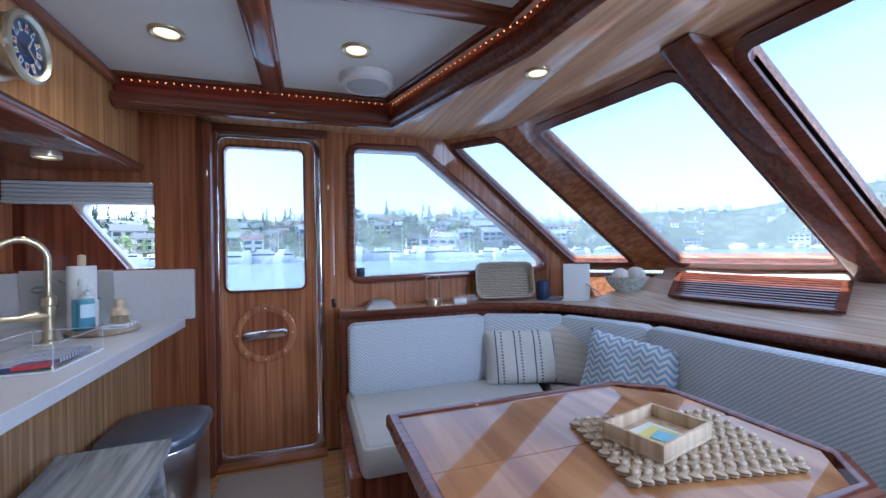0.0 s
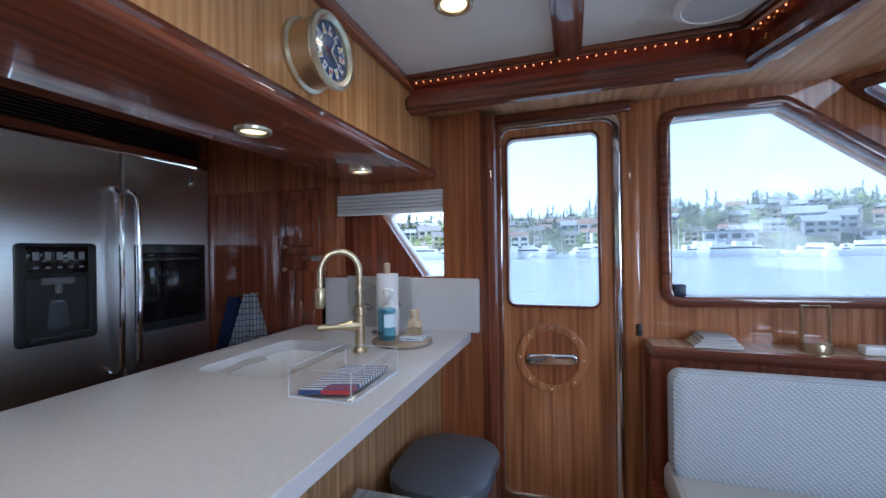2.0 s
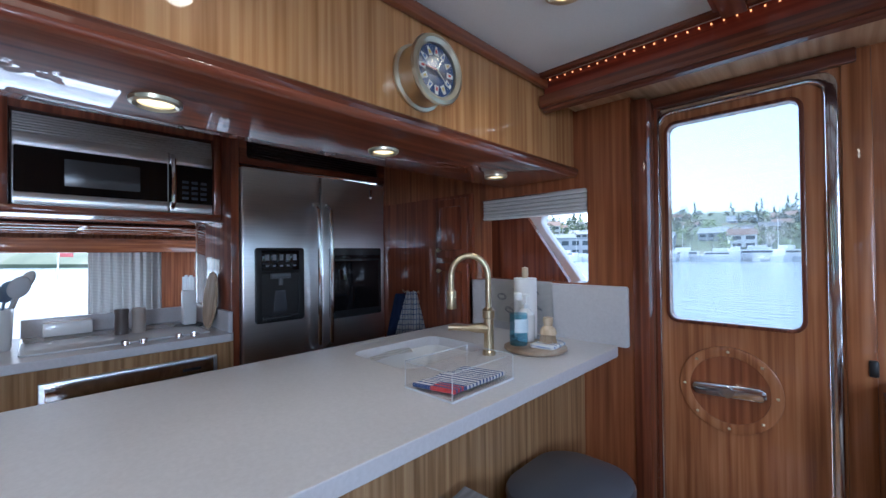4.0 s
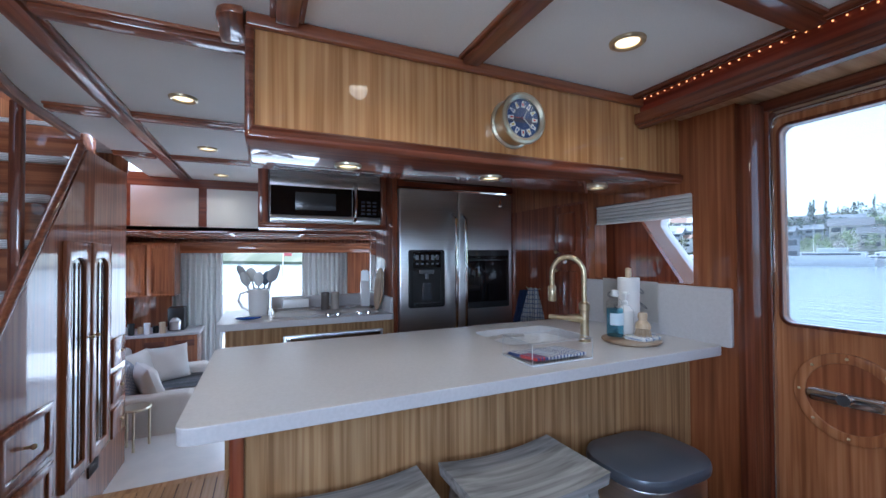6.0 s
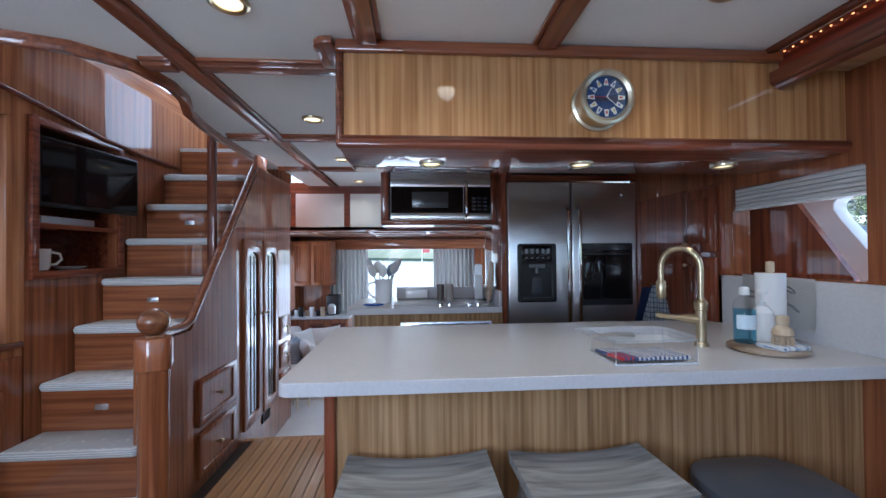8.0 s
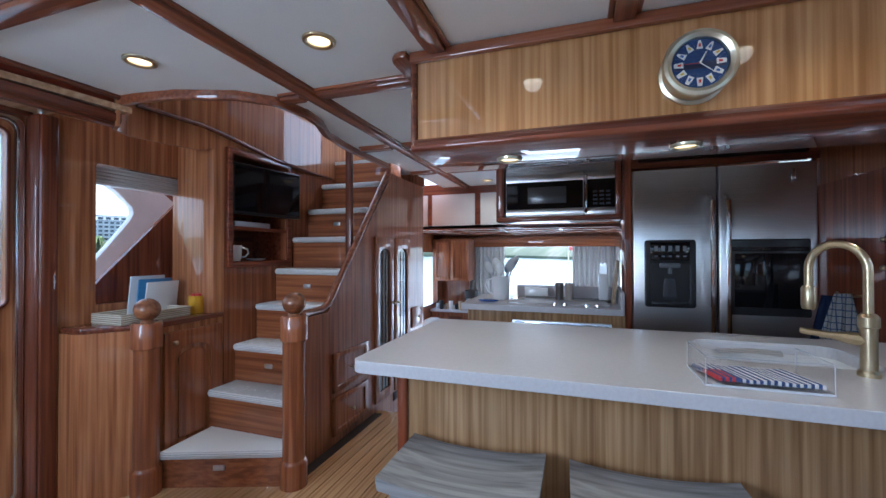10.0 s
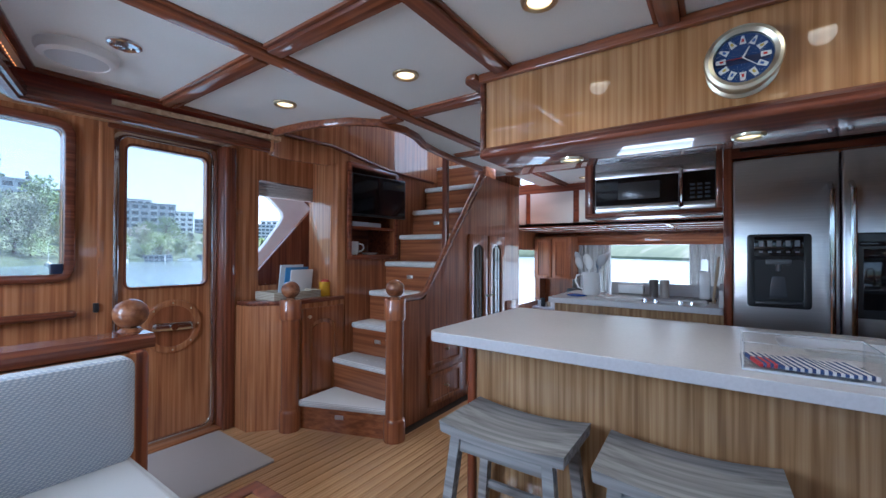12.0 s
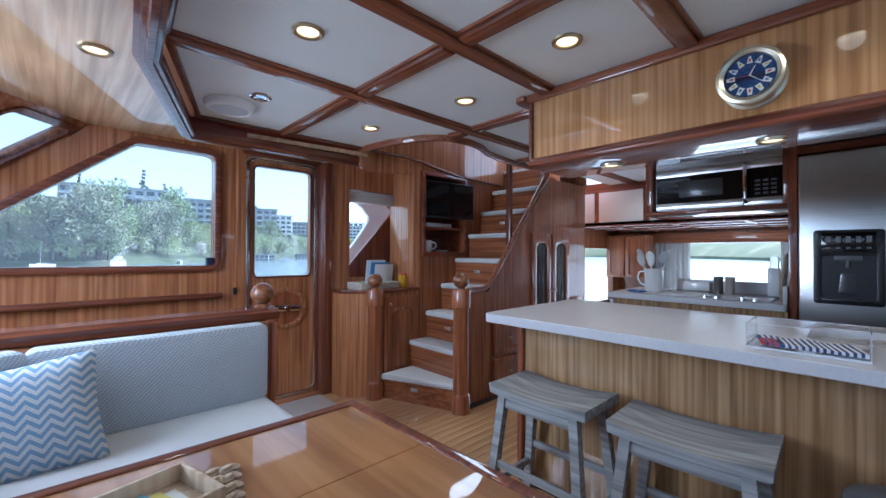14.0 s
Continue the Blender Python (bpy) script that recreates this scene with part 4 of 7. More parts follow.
def back(p, q, name="back_cushion", z0=0.44, z1=0.845, t=0.10):
    """An upright cushion from p to q; its thickness lies to the left of the way."""
    p, q = Vector((*p, 0)), Vector((*q, 0))
    d = (q - p)
    m = Matrix.Translation(p) @ Matrix.Rotation(math.atan2(d.y, d.x), 4, 'Z')
    bm = B()
    vs = plate(bm, "y", 0, t, rrect(0.004, z0, d.length - 0.004, z1, 0.045), (), 0.025)
    bmesh.ops.transform(bm, matrix=m, verts=bm.verts[:])
    return part(name, bm, tweed, se)


back((1.02, 2.35), (0.18, 2.35), t=-0.0 + 0.10)
back((1.48, 2.11), (1.02, 2.35))
back((1.70, 1.62), (1.48, 2.11))
back((1.78, 0.56), (1.70, 1.62))
back((1.70, 0.0), (1.78, 0.56))
back((1.38, -0.42), (1.70, 0.0))
back((0.17, -0.535), (1.1, -0.535))
back((1.1, -0.535), (1.38, -0.42))
bm = B()
plate(bm, "y", -0.75, -0.555, [(0.14, 0.0), (1.6, 0.0), (1.6, 0.83), (0.14, 0.83)])
part("back_panel", bm, veneer_z, se)
bm = B()
strip(bm, [(0.06, -0.68, 0.838), (1.25, -0.68, 0.838), (1.66, -0.46, 0.838), (1.86, 0.0, 0.838)], [(-0.085, 0.0), (0.085, 0.0), (0.092, 0.02), (0.092, 0.042), (0.07, 0.06), (-0.07, 0.06), (-0.092, 0.042), (-0.092, 0.02)])
part("cap_rail", bm, trim_x, se, "dark rounded cap rail")
bm = B()
box(bm, 0.085, -0.78, 0.0, 0.165, -0.56, 0.838, 0.03, 3)
part("end_post", bm, mahog_z, se)
bm = B()
ball(bm, (0.105, -0.74, 0.975), 0.068, 0.96, 28)
lathe(bm, [(0.0001, 0.898), (0.05, 0.898), (0.034, 0.912), (0.0001, 0.914)], (0.105, -0.74, 0), 20)
part("ball_finial", bm, ballwood, se, "polished wooden ball")
bm = B()
box(bm, 0.13, 1.66, 0.0, 0.19, 2.45, 0.33, 0.012)
part("end_panel", bm, mahog_z, se)
bm = B()
ball(bm, (0.125, 1.70, 0.22), 0.014)
rod(bm, (0.14, 1.70, 0.22), (0.12, 1.70, 0.22), 0.006)
part("knob", bm, brass, se)

# shelf behind the settee
sh = thing("settee_shelf", (1.0, 2.5, 0.88), "dark-edged wooden shelf behind the settee back", "shelf")
edge = [(0.16, 2.45), (1.08, 2.45), (1.38, 2.32), (1.57, 2.12), (1.77, 1.64), (1.86, 0.85), (1.82, 0.0), (1.66, -0.4), (1.5, -0.6)]
bm = B()
plate(bm, "z", 0.85, 0.888, [*edge[:5], *[(2.2, 1.9), (2.0, 2.55), (1.5, YP - 0.003), (0.16, YP - 0.003)]])
part("top_board", bm, pale_y, sh)
bm = B()
strip(bm, [(x, y, 0.848) for x, y in edge], [(-0.012, 0.0), (0.03, 0.0), (0.038, 0.015), (0.038, 0.03), (0.025, 0.045), (-0.012, 0.045)])
part("edge_moulding", bm, trim_x, sh, "dark rounded edge")
bm = B()
lo = [(1.57, 2.12), (1.77, 1.64), (1.86, 0.85), (1.82, 0.0), (1.66, -0.4)]
hi = [(2.27, 2.12), (2.42, 1.66), (2.58, 0.85), (2.56, 0.0), (2.3, -0.9)]
v0 = [bm.verts.new((x, y, 0.888)) for x, y in lo]
v1 = [bm.verts.new((x, y, 1.065)) for x, y in hi]
v2 = [bm.verts.new((x, y, 0.86)) for x, y in lo]
v3 = [bm.verts.new((x, y, 0.86)) for x, y in hi]
for i in range(4):
    for f in ((v0[i], v0[i + 1], v1[i + 1], v1[i]), (v2[i], v3[i], v3[i + 1], v2[i + 1])):
        bm.faces.new(f)
v4 = [bm.verts.new((x + 0.03, y, 1.105)) for x, y in hi]
for i in range(4):
    bm.faces.new((v1[i], v1[i + 1], v4[i + 1], v4[i]))
part("bow_ledge", bm, pale_y, sh, "pale sloping wood ledge under the windscreen")

# plain bulkhead of the settee on the port side, under the shelf
bm = B()
box(bm, 0.15, 2.455, 0.0, 2.0, YP - 0.002, 0.85)
struct("wall_settee", bm, mahog_z, "red wood panel under the shelf", "wall")

# ---- desk ----
dk = thing("desk_cabinet", (-1.1, -1.25, 0), "striped wood desk cabinet with an arched panel door", "cabinet")
DL = [(-0.725, YD + 0.003), (-0.725, -1.27), (-0.95, -1.075), (-1.42, -1.075), (-1.42, YD + 0.003)]
bm = B()
plate(bm, "z", 0.0, 0.875, DL)
part("body", bm, veneer_z, dk)
bm = B()
plate(bm, "z", 0.875, 0.905, inset(DL, -0.0), (), 0.006)
bmesh.ops.translate(bm, vec=(0, 0.012, 0.001), verts=bm.verts[:])
part("desktop", bm, trim_x, dk, "dark wood top")
bm = B()
ar = [(-1.32, 0.18), (-1.08, 0.18), (-1.08, 0.68)] + [(-1.20 + 0.12 * math.cos(a), 0.68 + 0.07 * math.sin(a)) for a in np.linspace(0.2, math.pi - 0.2, 8)] + [(-1.32, 0.68)]
plate(bm, "y", -1.075, -1.055, [(-1.40, 0.08), (-1.02, 0.08), (-1.02, 0.84), (-1.40, 0.84)], [ar], 0.004)
plate(bm, "y", -1.075, -1.062, inset(ar, 0.03), (), 0.006)
dd = part("cabinet_door", bm, stair_z, dk, "raised arched door")
bm = B()
ball(bm, (-1.07, -1.035, 0.78), 0.013)
rod(bm, (-1.07, -1.056, 0.78), (-1.07, -1.035, 0.78), 0.006)
part("knob", bm, brass, dd)

# wall with the television niche
NX0, NX1 = -2.01, -1.48
bm = B()
plate(bm, "y", YT - 0.05, YT, [(-3.3, 0.0), (-1.425, 0.0), (-1.425, 2.05), (-3.3, 2.5)], [[(NX0, 1.235), (NX1, 1.235), (NX1, 1.96), (NX0, 1.96)]])
struct("wall_stair", bm, stair_z, "glossy wood wall beside the stair with a niche", "wall")
bm = B()
plate(bm, "y", YT, YT + 0.022, [(NX0 - 0.04, 1.195), (NX1 + 0.04, 1.195), (NX1 + 0.04, 2.0), (NX0 - 0.04, 2.0)], [[(NX0, 1.235), (NX1, 1.235), (NX1, 1.96), (NX0, 1.96)]], 0.006)
box(bm, NX0, YT - 0.3, 1.45, NX1, YT + 0.01, 1.475)
struct("trim_niche", bm, mahog_x, "red wood trim round the television niche", "trim")
bm = B()
box(bm, NX0 - 0.02, YT - 0.36, 1.2, NX1 + 0.02, YT - 0.34, 2.0)
box(bm, NX0 - 0.02, YT - 0.34, 1.2, NX0 - 0.002, YT - 0.05, 2.0)
box(bm, NX1 + 0.002, YT - 0.34, 1.2, NX1 + 0.02, YT - 0.05, 2.0)
box(bm, NX0, YT - 0.34, 1.2, NX1, YT - 0.05, 1.23)
box(bm, NX0, YT - 0.34, 1.962, NX1, YT - 0.05, 1.98)
struct("wall_niche", bm, mahog_x, "dark red wood lining of the niche", "wall")
# rounded return between desk window and niche
bm = B()
prof = [(-1.425, YT - 0.36), (-1.425, YT), (-1.50, YT + 0.0), (-1.50, YT - 0.36)]
plate(bm, "z", 0.9, 2.05, [(-1.38, YD), (-1.345, YT - 0.06), (-1.36, YT - 0.02), (-1.40, YT - 0.002), (-1.425, YT - 0.002), (-1.425, YD)])
struct("wall_return", bm, veneer_z, "rounded glossy wood corner beside the desk", "wall")

# ---- roof, stairwell, saloon shell ----
# unseen plate over the whole ceiling, added against light leaking in
bm = B()
plate(bm, "z", 2.16, 2.2, [(-4.2, 3.3), (0.6, 3.0), (1.1, 2.66), (1.4, 1.2), (1.4, -0.1), (1.1, -1.58), (-0.82, -1.75), (-0.82, -0.9), (-1.06, -0.28), (-2.7, -0.4), (-4.2, -0.4)])
struct("roof", bm, paint_m, "unseen white deck above the ceiling, added to stop light leaks", "roof")
# curved wood wall round the stairwell, rising from the ceiling edge
bm = B()
strip(bm, [(x, y, 2.06) for x, y in STAIRCUT[:-1]], [(0.0, 0.0), (0.02, 0.0), (0.02, 0.75), (0.0, 0.75)])
struct("wall_stairwell", bm, stair_z, "curved glossy wood wall round the stair opening", "wall")
bm = B()
strip(bm, [(x, y, 2.04) for x, y in STAIRCUT[:-1]], [(-0.03, 0.03), (-0.026, 0.022), (-0.012, 0.02), (-0.008, 0.008), (0.018, 0.006), (0.023, 0.014), (0.023, 0.06), (-0.03, 0.06)])
struct("trim_stairwell", bm, beam_x, "dark rounded trim along the stair opening", "trim")
bm = B()
band = [(-0.79, -1.07), (-0.83, -1.16), (-0.93, -1.2), (-1.1, -1.17), (-1.28, -1.1), (-1.44, -1.066), (-2.2, -1.066), (-3.3, -1.066)]
strip(bm, [(x, y, 1.94 if i < 5 else 2.0) for i, (x, y) in enumerate(band)], [(0.0, 0.0), (-0.02, 0.0), (-0.02, 0.42), (0.0, 0.42)])
struct("wall_fascia", bm, veneer_z, "curved glossy veneer fascia above the desk", "wall")
bm = B()
tube(bm, [(-0.95, -1.19, 2.12), (-1.1, -1.15, 2.11), (-1.28, -1.08, 2.09), (-1.44, -1.05, 2.06), (-1.9, -1.05, 2.0), (-2.6, -1.05, 1.985)], 0.014, 8)
struct("trim_fascia", bm, trim_x, "thin dark bead along the fascia", "trim")
# cover added above the view to keep sun patches off the treads
bm = B()
box(bm, -3.4, -1.7, 2.98, -0.6, -0.2, 3.02)
struct("ceiling_stair", bm, ceil_m, "white ceiling above the stair, added to keep the sun out", "ceiling")
bm = B()
plate(bm, "y", -1.28, -1.24, [(-3.4, 2.0), (-0.7, 2.0), (-0.7, 3.0), (-3.4, 3.0)], [rrect(-3.2, 2.66, -2.0, 2.93, 0.05)])
struct("wall_upper", bm, veneer_x, "wood side of the upper stair with a window", "wall")


def opening_lamp(name, p, q, target, w, h, power):
    """An area lamp set in an opening to stand in for its daylight."""
    L = new(name, bpy.data.lights.new(name, 'AREA'))
    L.data.shape, L.data.size, L.data.size_y, L.data.energy, L.data.color = 'RECTANGLE', w, h, power, (0.92, 0.96, 1.0)
    L.matrix_world = look(p, target)


opening_lamp("daylight_stair", (-2.6, -1.262, 2.795), None, (-2.2, 0.0, 2.3), 1.15, 0.25, 1.3)
opening_lamp("daylight_aft", (-5.82, 0.62, 0.62), None, (0, 0.62, 0.62), 1.9, 1.5, 2.4)
# added fill in the unseen port window, to brighten the saloon
opening_lamp("daylight_saloon", (-4.6, 2.62, 0.9), None, (-4.6, 0, 0.5), 1.6, 0.75, 2.5)
# added fill, far brighter than the sky there, to lift the cabin
opening_lamp("daylight_bow", (2.0, -0.48, 1.62), None, (0.2, 0.4, 0.9), 0.95, 1.2, 11.5)
bm = B()
box(bm, -3.4, -1.15, 2.0, -3.36, -0.42, 2.98)
struct("wall_stair_top", bm, stair_z, "glossy wood wall at the head of the stair", "wall")
# step landing at the top
bm = B()
box(bm, -3.34, YT + 0.005, 2.135, -2.68, YI - 0.05, 2.16)
struct("floor_upper", bm, carpet, "pale carpeted landing at the stair top", "floor")

# saloon
AFT = -5.7
bm = B()
box(bm, -8.0, 0.2, 1.585, -4.02, 3.2, 1.625)
box(bm, -8.0, -1.05, 1.585, -4.02, 0.2, 1.625)
struct("ceiling_saloon", bm, ceil_m, "white saloon ceiling between wooden beams", "ceiling")
bm = B()
for y in (-0.42, 0.25, 0.95, 1.65, 2.3):
    box(bm, AFT, y - 0.025, 1.567, -4.02, y + 0.025, 1.585, 0.006)
for x in (-4.4, -4.85, -5.3):
    box(bm, x - 0.025, -1.0, 1.567, x + 0.025, 2.5, 1.585, 0.006)
struct("ceiling_saloon_beams", bm, beam_x, "wooden beams on the saloon ceiling", "ceiling")
bm = B()
plate(bm, "x", AFT - 0.08, AFT, [(-1.1, SAL), (2.6, SAL), (2.6, 1.583), (-1.1, 1.583)], [[(-0.35, -0.3), (1.6, -0.3), (1.6, 1.38), (-0.35, 1.38)]])
struct("wall_aft", bm, stair_z, "wood bulkhead with a wide aft window", "wall")
bm = B()
plate(bm, "y", -1.08, -1.0, [(AFT, SAL), (-3.34, SAL), (-3.34, 2.05), (AFT, 2.05)], [rrect(-5.45, 0.5, -3.9, 1.3, 0.04)])
struct("wall_saloon_starboard", bm, stair_z, "wood saloon wall with a side window", "wall")
# this window is out of sight, added to let light into the saloon
bm = B()
plate(bm, "y", 2.5, 2.58, [(AFT, SAL), (-3.05, SAL), (-3.05, 2.05), (AFT, 2.05)], [rrect(-5.3, 0.5, -3.6, 1.3, 0.04)])
struct("wall_saloon_port", bm, stair_z, "wood saloon wall with a side window", "wall")
bm = B()
box(bm, -3.09, 1.445, SAL, -3.055, 2.58, CEIL)
struct("wall_galley_back", bm, stair_z, "wood panel behind the refrigerator", "wall")
bm = B()
plate(bm, "x", -4.06, -4.02, [(-1.05, 1.572), (3.2, 1.572), (3.2, CEIL + 0.04), (-1.05, CEIL + 0.04)])
struct("wall_drop", bm, mahog_y, "red wood drop between the two ceilings", "wall")
bm = B()
for y0, y1 in ((-0.98, -0.62), (-0.56, -0.02), (0.05, 0.6), (0.67, 1.2), (1.27, 1.8)):
    box(bm, -4.03, y0, 1.62, -4.005, y1, 2.0, 0.004)
struct("trim_drop_panels", bm, ceil_m, "white panels set in the ceiling drop", "trim")

# ceiling beams of the wheelhouse; the crossing pieces butt against the long ones
def beam(name, x0, y0, x1, y1, m):
    bm = B()
    box(bm, x0, y0, CEIL - 0.028, x1, y1, CEIL + 0.004, 0.007)
    along = abs(x1 - x0) > abs(y1 - y0)
    for s in (-1, 1):
        if along:
            y = (y0 if s < 0 else y1) + s * 0.008
            box(bm, x0, y - 0.009, CEIL - 0.012, x1, y + 0.009, CEIL + 0.004, 0.004)
        else:
            x = (x0 if s < 0 else x1) + s * 0.008
            box(bm, x - 0.009, y0, CEIL - 0.012, x + 0.009, y1, CEIL + 0.004, 0.004)
    struct(name, bm, m, "varnished wooden ceiling beam with bead edges", "beam")


for k, y in enumerate((-0.12, 0.63, 1.29)):
    x0 = -4.0 if k == 0 else (-0.84 if k else 0)
    beam("beam_%d" % (k + 1), x0, y - 0.035, 0.70, y + 0.035, beam_x)
beam("beam_4", -0.205, -1.1, -0.135, -0.17, beam_y)
beam("beam_5", -0.205, -0.07, -0.135, 0.585, beam_y)
beam("beam_6", -0.205, 0.675, -0.135, 1.245, beam_y)
beam("beam_7", -0.205, 1.335, -0.135, 2.2, beam_y)
for k, x in enumerate((-1.07, -2.08, -3.05)):
    beam("beam_%d" % (8 + k), x - 0.035, -0.07, x + 0.035, 0.51 if x > -1.5 else 1.44, beam_y)
    beam("beam_%d" % (12 + k), x - 0.035, -0.42 if x < -1.5 else -0.29, x + 0.035, -0.17, beam_y)

# ---- lamps ----
DOWN = [(-0.506, 1.745), (0.19, 1.68), (-0.655, 0.225), (-0.485, 0.948), (0.302, 0.283), (-0.551, -0.575), (-1.726, 0.211), (-2.704, 0.202), (-3.7, 0.2)]
UNDER = [(-1.085, 0.868), (-1.08, 1.521), (-1.09, 2.184)]
BROW = [(0.95, 1.52), (0.90, -0.30)]


def downlight(x, y, z, watts, r=0.052, rim=brass, lit=True):
    e = thing("downlight", (x, y, z), "round recessed warm downlight with a brass rim" if lit else "small round unlit ceiling fitting", "downlight", "downlights")
    bm = B()
    lathe(bm, [(r * 0.78, 0.004), (r * 0.8, -0.006), (r, -0.012), (r * 1.16, -0.008), (r * 1.2, 0.002), (r * 1.1, 0.004)], (x, y, z), 28)
    part("rim", bm, rim, e)
    bm = B()
    lathe(bm, [(0.0001, -0.002), (r * 0.8, -0.002), (r * 0.8, 0.003), (0.0001, 0.003)], (x, y, z), 24)
    part("lamp_face", bm, lamp_warm if lit else chrome, e)
    if lit:
        L = new("downlight_lamp", bpy.data.lights.new("downlight_lamp", 'SPOT'))
        L.data.energy, L.data.color, L.data.shadow_soft_size = watts, (1, 0.84, 0.62), 0.04
        L.data.spot_size, L.data.spot_blend = radians(150), 1.0
        L.matrix_world = look((x, y, z - 0.02), (x, y, 0))
        hang(L, e)


for x, y in DOWN:
    downlight(x, y, CEIL, 1.5)
for x, y in UNDER:
    downlight(x, y, 1.692, 0.7, 0.045, pale_brass)
for x, y in BROW:
    downlight(x, y, 2.02, 1.2, 0.048)
downlight(0.199, -0.529, CEIL, 0, 0.05, chrome, False)
for nm, x, y in (("loudspeaker", 0.27, 1.95), ("loudspeaker", 0.29, -0.76)):
    e = thing(nm, (x, y, CEIL), "round white ceiling loudspeaker", "loudspeaker")
    bm = B()
    lathe(bm, [(0.135, 0.0), (0.135, -0.012), (0.125, -0.035), (0.105, -0.045), (0.1, -0.04)], (x, y, CEIL), 40)
    part("rim", bm, white_p, e)
    bm = B()
    lathe(bm, [(0.103, -0.041), (0.06, -0.046), (0.0001, -0.048)], (x, y, CEIL), 32)
    part("grille", bm, mat("grey_grille", (0.5, 0.5, 0.5), 0.6), e)
# string of tiny lights in the cove
bm = B()
pp = [Vector(p) for p in path]
for a, b in zip(pp[:-1], pp[1:-1]):
    n = int((b - a).length / 0.034)
    for i in range(n):
        q = a + (b - a) * (i / n)
        d = (b - a).normalized()
        q = q + Vector((-d.y, d.x)) * 0.026
        box(bm, q.x - 0.0022, q.y - 0.0022, 2.073, q.x + 0.0022, q.y + 0.0022, 2.0775)
ls = tagged(finish("light_string", bm, led_m, False), "string of tiny amber lights along the ceiling cove", "light string", kind="stuff")

# ---- doors ----
def door(name, x0, x1, z1, y, s, hinge_lat):
    """s is the inward direction along y."""
    D = thing(name, ((x0 + x1) / 2, y, 0), "closed varnished wood side door with a steel frame", "door")
    D["kind"] = "structure"

    def ord2(a, b):
        return (a, b) if a < b else (b, a)
    bm = B()
    lo, hi = ord2(y + s * 0.014, y - s * 0.06)
    plate(bm, "y", lo, hi, rrect(x0 - 0.004, 0.012, x1 + 0.004, z1 + 0.004, 0.06), [rrect(x0 + 0.03, 0.05, x1 - 0.03, z1 - 0.03, 0.05)], 0.006)
    part("door_frame", bm, chrome, D, "polished steel frame")
    bm = B()
    lo, hi = ord2(y - s * 0.005, y - s * 0.05)
    gl = rrect(x0 + 0.06, 1.03, x1 - 0.10 if s < 0 else x1 - 0.07, z1 - 0.075, 0.035)
    plate(bm, "y", lo, hi, rrect(x0 + 0.031, 0.051, x1 - 0.031, z1 - 0.031, 0.05), [gl])
    leaf = part("door_leaf", bm, veneer_z, D)
    bm = B()
    lo, hi = ord2(y - s * 0.026, y - s * 0.032)
    plate(bm, "y", lo, hi, inset(gl, -0.008))
    part("pane", bm, pane_m, D, "clear door glass").visible_shadow = False
    bm = B()
    lo, hi = ord2(y - s * 0.004, y + s * 0.006)
    plate(bm, "y", lo, hi, inset(gl, -0.014), [inset(gl, 0.001)], 0.003)
    part("glazing_bead", bm, trim_z, D)
    cx, cz = (x0 + x1) / 2 - 0.03, 0.76
    bm = B()
    circ = [(cx + 0.175 * math.cos(a), cz + 0.175 * math.sin(a)) for a in np.linspace(0, 2 * math.pi, 48, endpoint=False)]
    circ2 = [(cx + 0.135 * math.cos(a), cz + 0.135 * math.sin(a)) for a in np.linspace(0, 2 * math.pi, 40, endpoint=False)]
    lo, hi = ord2(y - s * 0.006, y + s * 0.008)
    plate(bm, "y", lo, hi, circ, [circ2], 0.004)
    part("ring", bm, veneer_z, D, "round wooden ring")
    bm = B()
    plate(bm, "y", *ord2(y - s * 0.006, y + s * 0.003), circ2)
    part("ring_panel", bm, stair_z, D)
    for a in range(8):
        bm = B()
        t = a * math.pi / 4
        p = Vector((cx + 0.155 * math.cos(t), y + s * 0.008, cz + 0.155 * math.sin(t)))
        ball(bm, p, 0.006, n=8)
        part("bolt", bm, brass, D)
    bm = B()
    lo, hi = ord2(y + s * 0.005, y + s * 0.028)
    m = Matrix.Translation((cx, 0, cz)) @ Matrix.Rotation(radians(-3), 4, 'Y')
    plate(bm, "y", lo, hi, rrect(-0.125, -0.026, 0.125, 0.026, 0.025), (), 0.005)
    bmesh.ops.transform(bm, matrix=m, verts=bm.verts[:])
    hd = part("door_handle", bm, chrome, D, "polished steel lever plate")
    bm = B()
    rod(bm, (cx, y, cz), (cx, y + s * 0.045, cz), 0.022, n=20)
    part("handle_hub", bm, chrome, D)
    bm = B()
    xl = x0 - 0.035 if hinge_lat < 0 else x1 + 0.03
    lo, hi = ord2(y + s * 0.0, y + s * 0.03)
    box(bm, xl - 0.012, lo, 0.86, xl + 0.012, hi, 1.0, 0.008)
    part("latch", bm, black_m, D, "small black latch")
    bm = B()
    xo = x1 + 0.075 if hinge_lat < 0 else x1 + 0.08
    box(bm, xo - 0.012, lo, 0.90, xo + 0.012, hi, 0.955, 0.006)
    part("hook", bm, black_m, D, "small black hook")
    return D


door("door_1", PDOOR[0], PDOOR[2], PDOOR[3], YP, -1, -1)
door("door_2", SDOOR[0], SDOOR[2], SDOOR[3], YS, 1, -1)
bm = B()
box(bm, PDOOR[0] - 0.02, YP - 0.1, 0.0, PDOOR[2] + 0.02, YP - 0.002, 0.016, 0.004)
struct("trim_sill_1", bm, veneer_x, "wooden door sill", "trim")
bm = B()
box(bm, SDOOR[0] - 0.02, YS + 0.002, 0.0, SDOOR[2] + 0.02, YS + 0.09, 0.016, 0.004)
struct("trim_sill_2", bm, veneer_x, "wooden door sill", "trim")
bm = B()
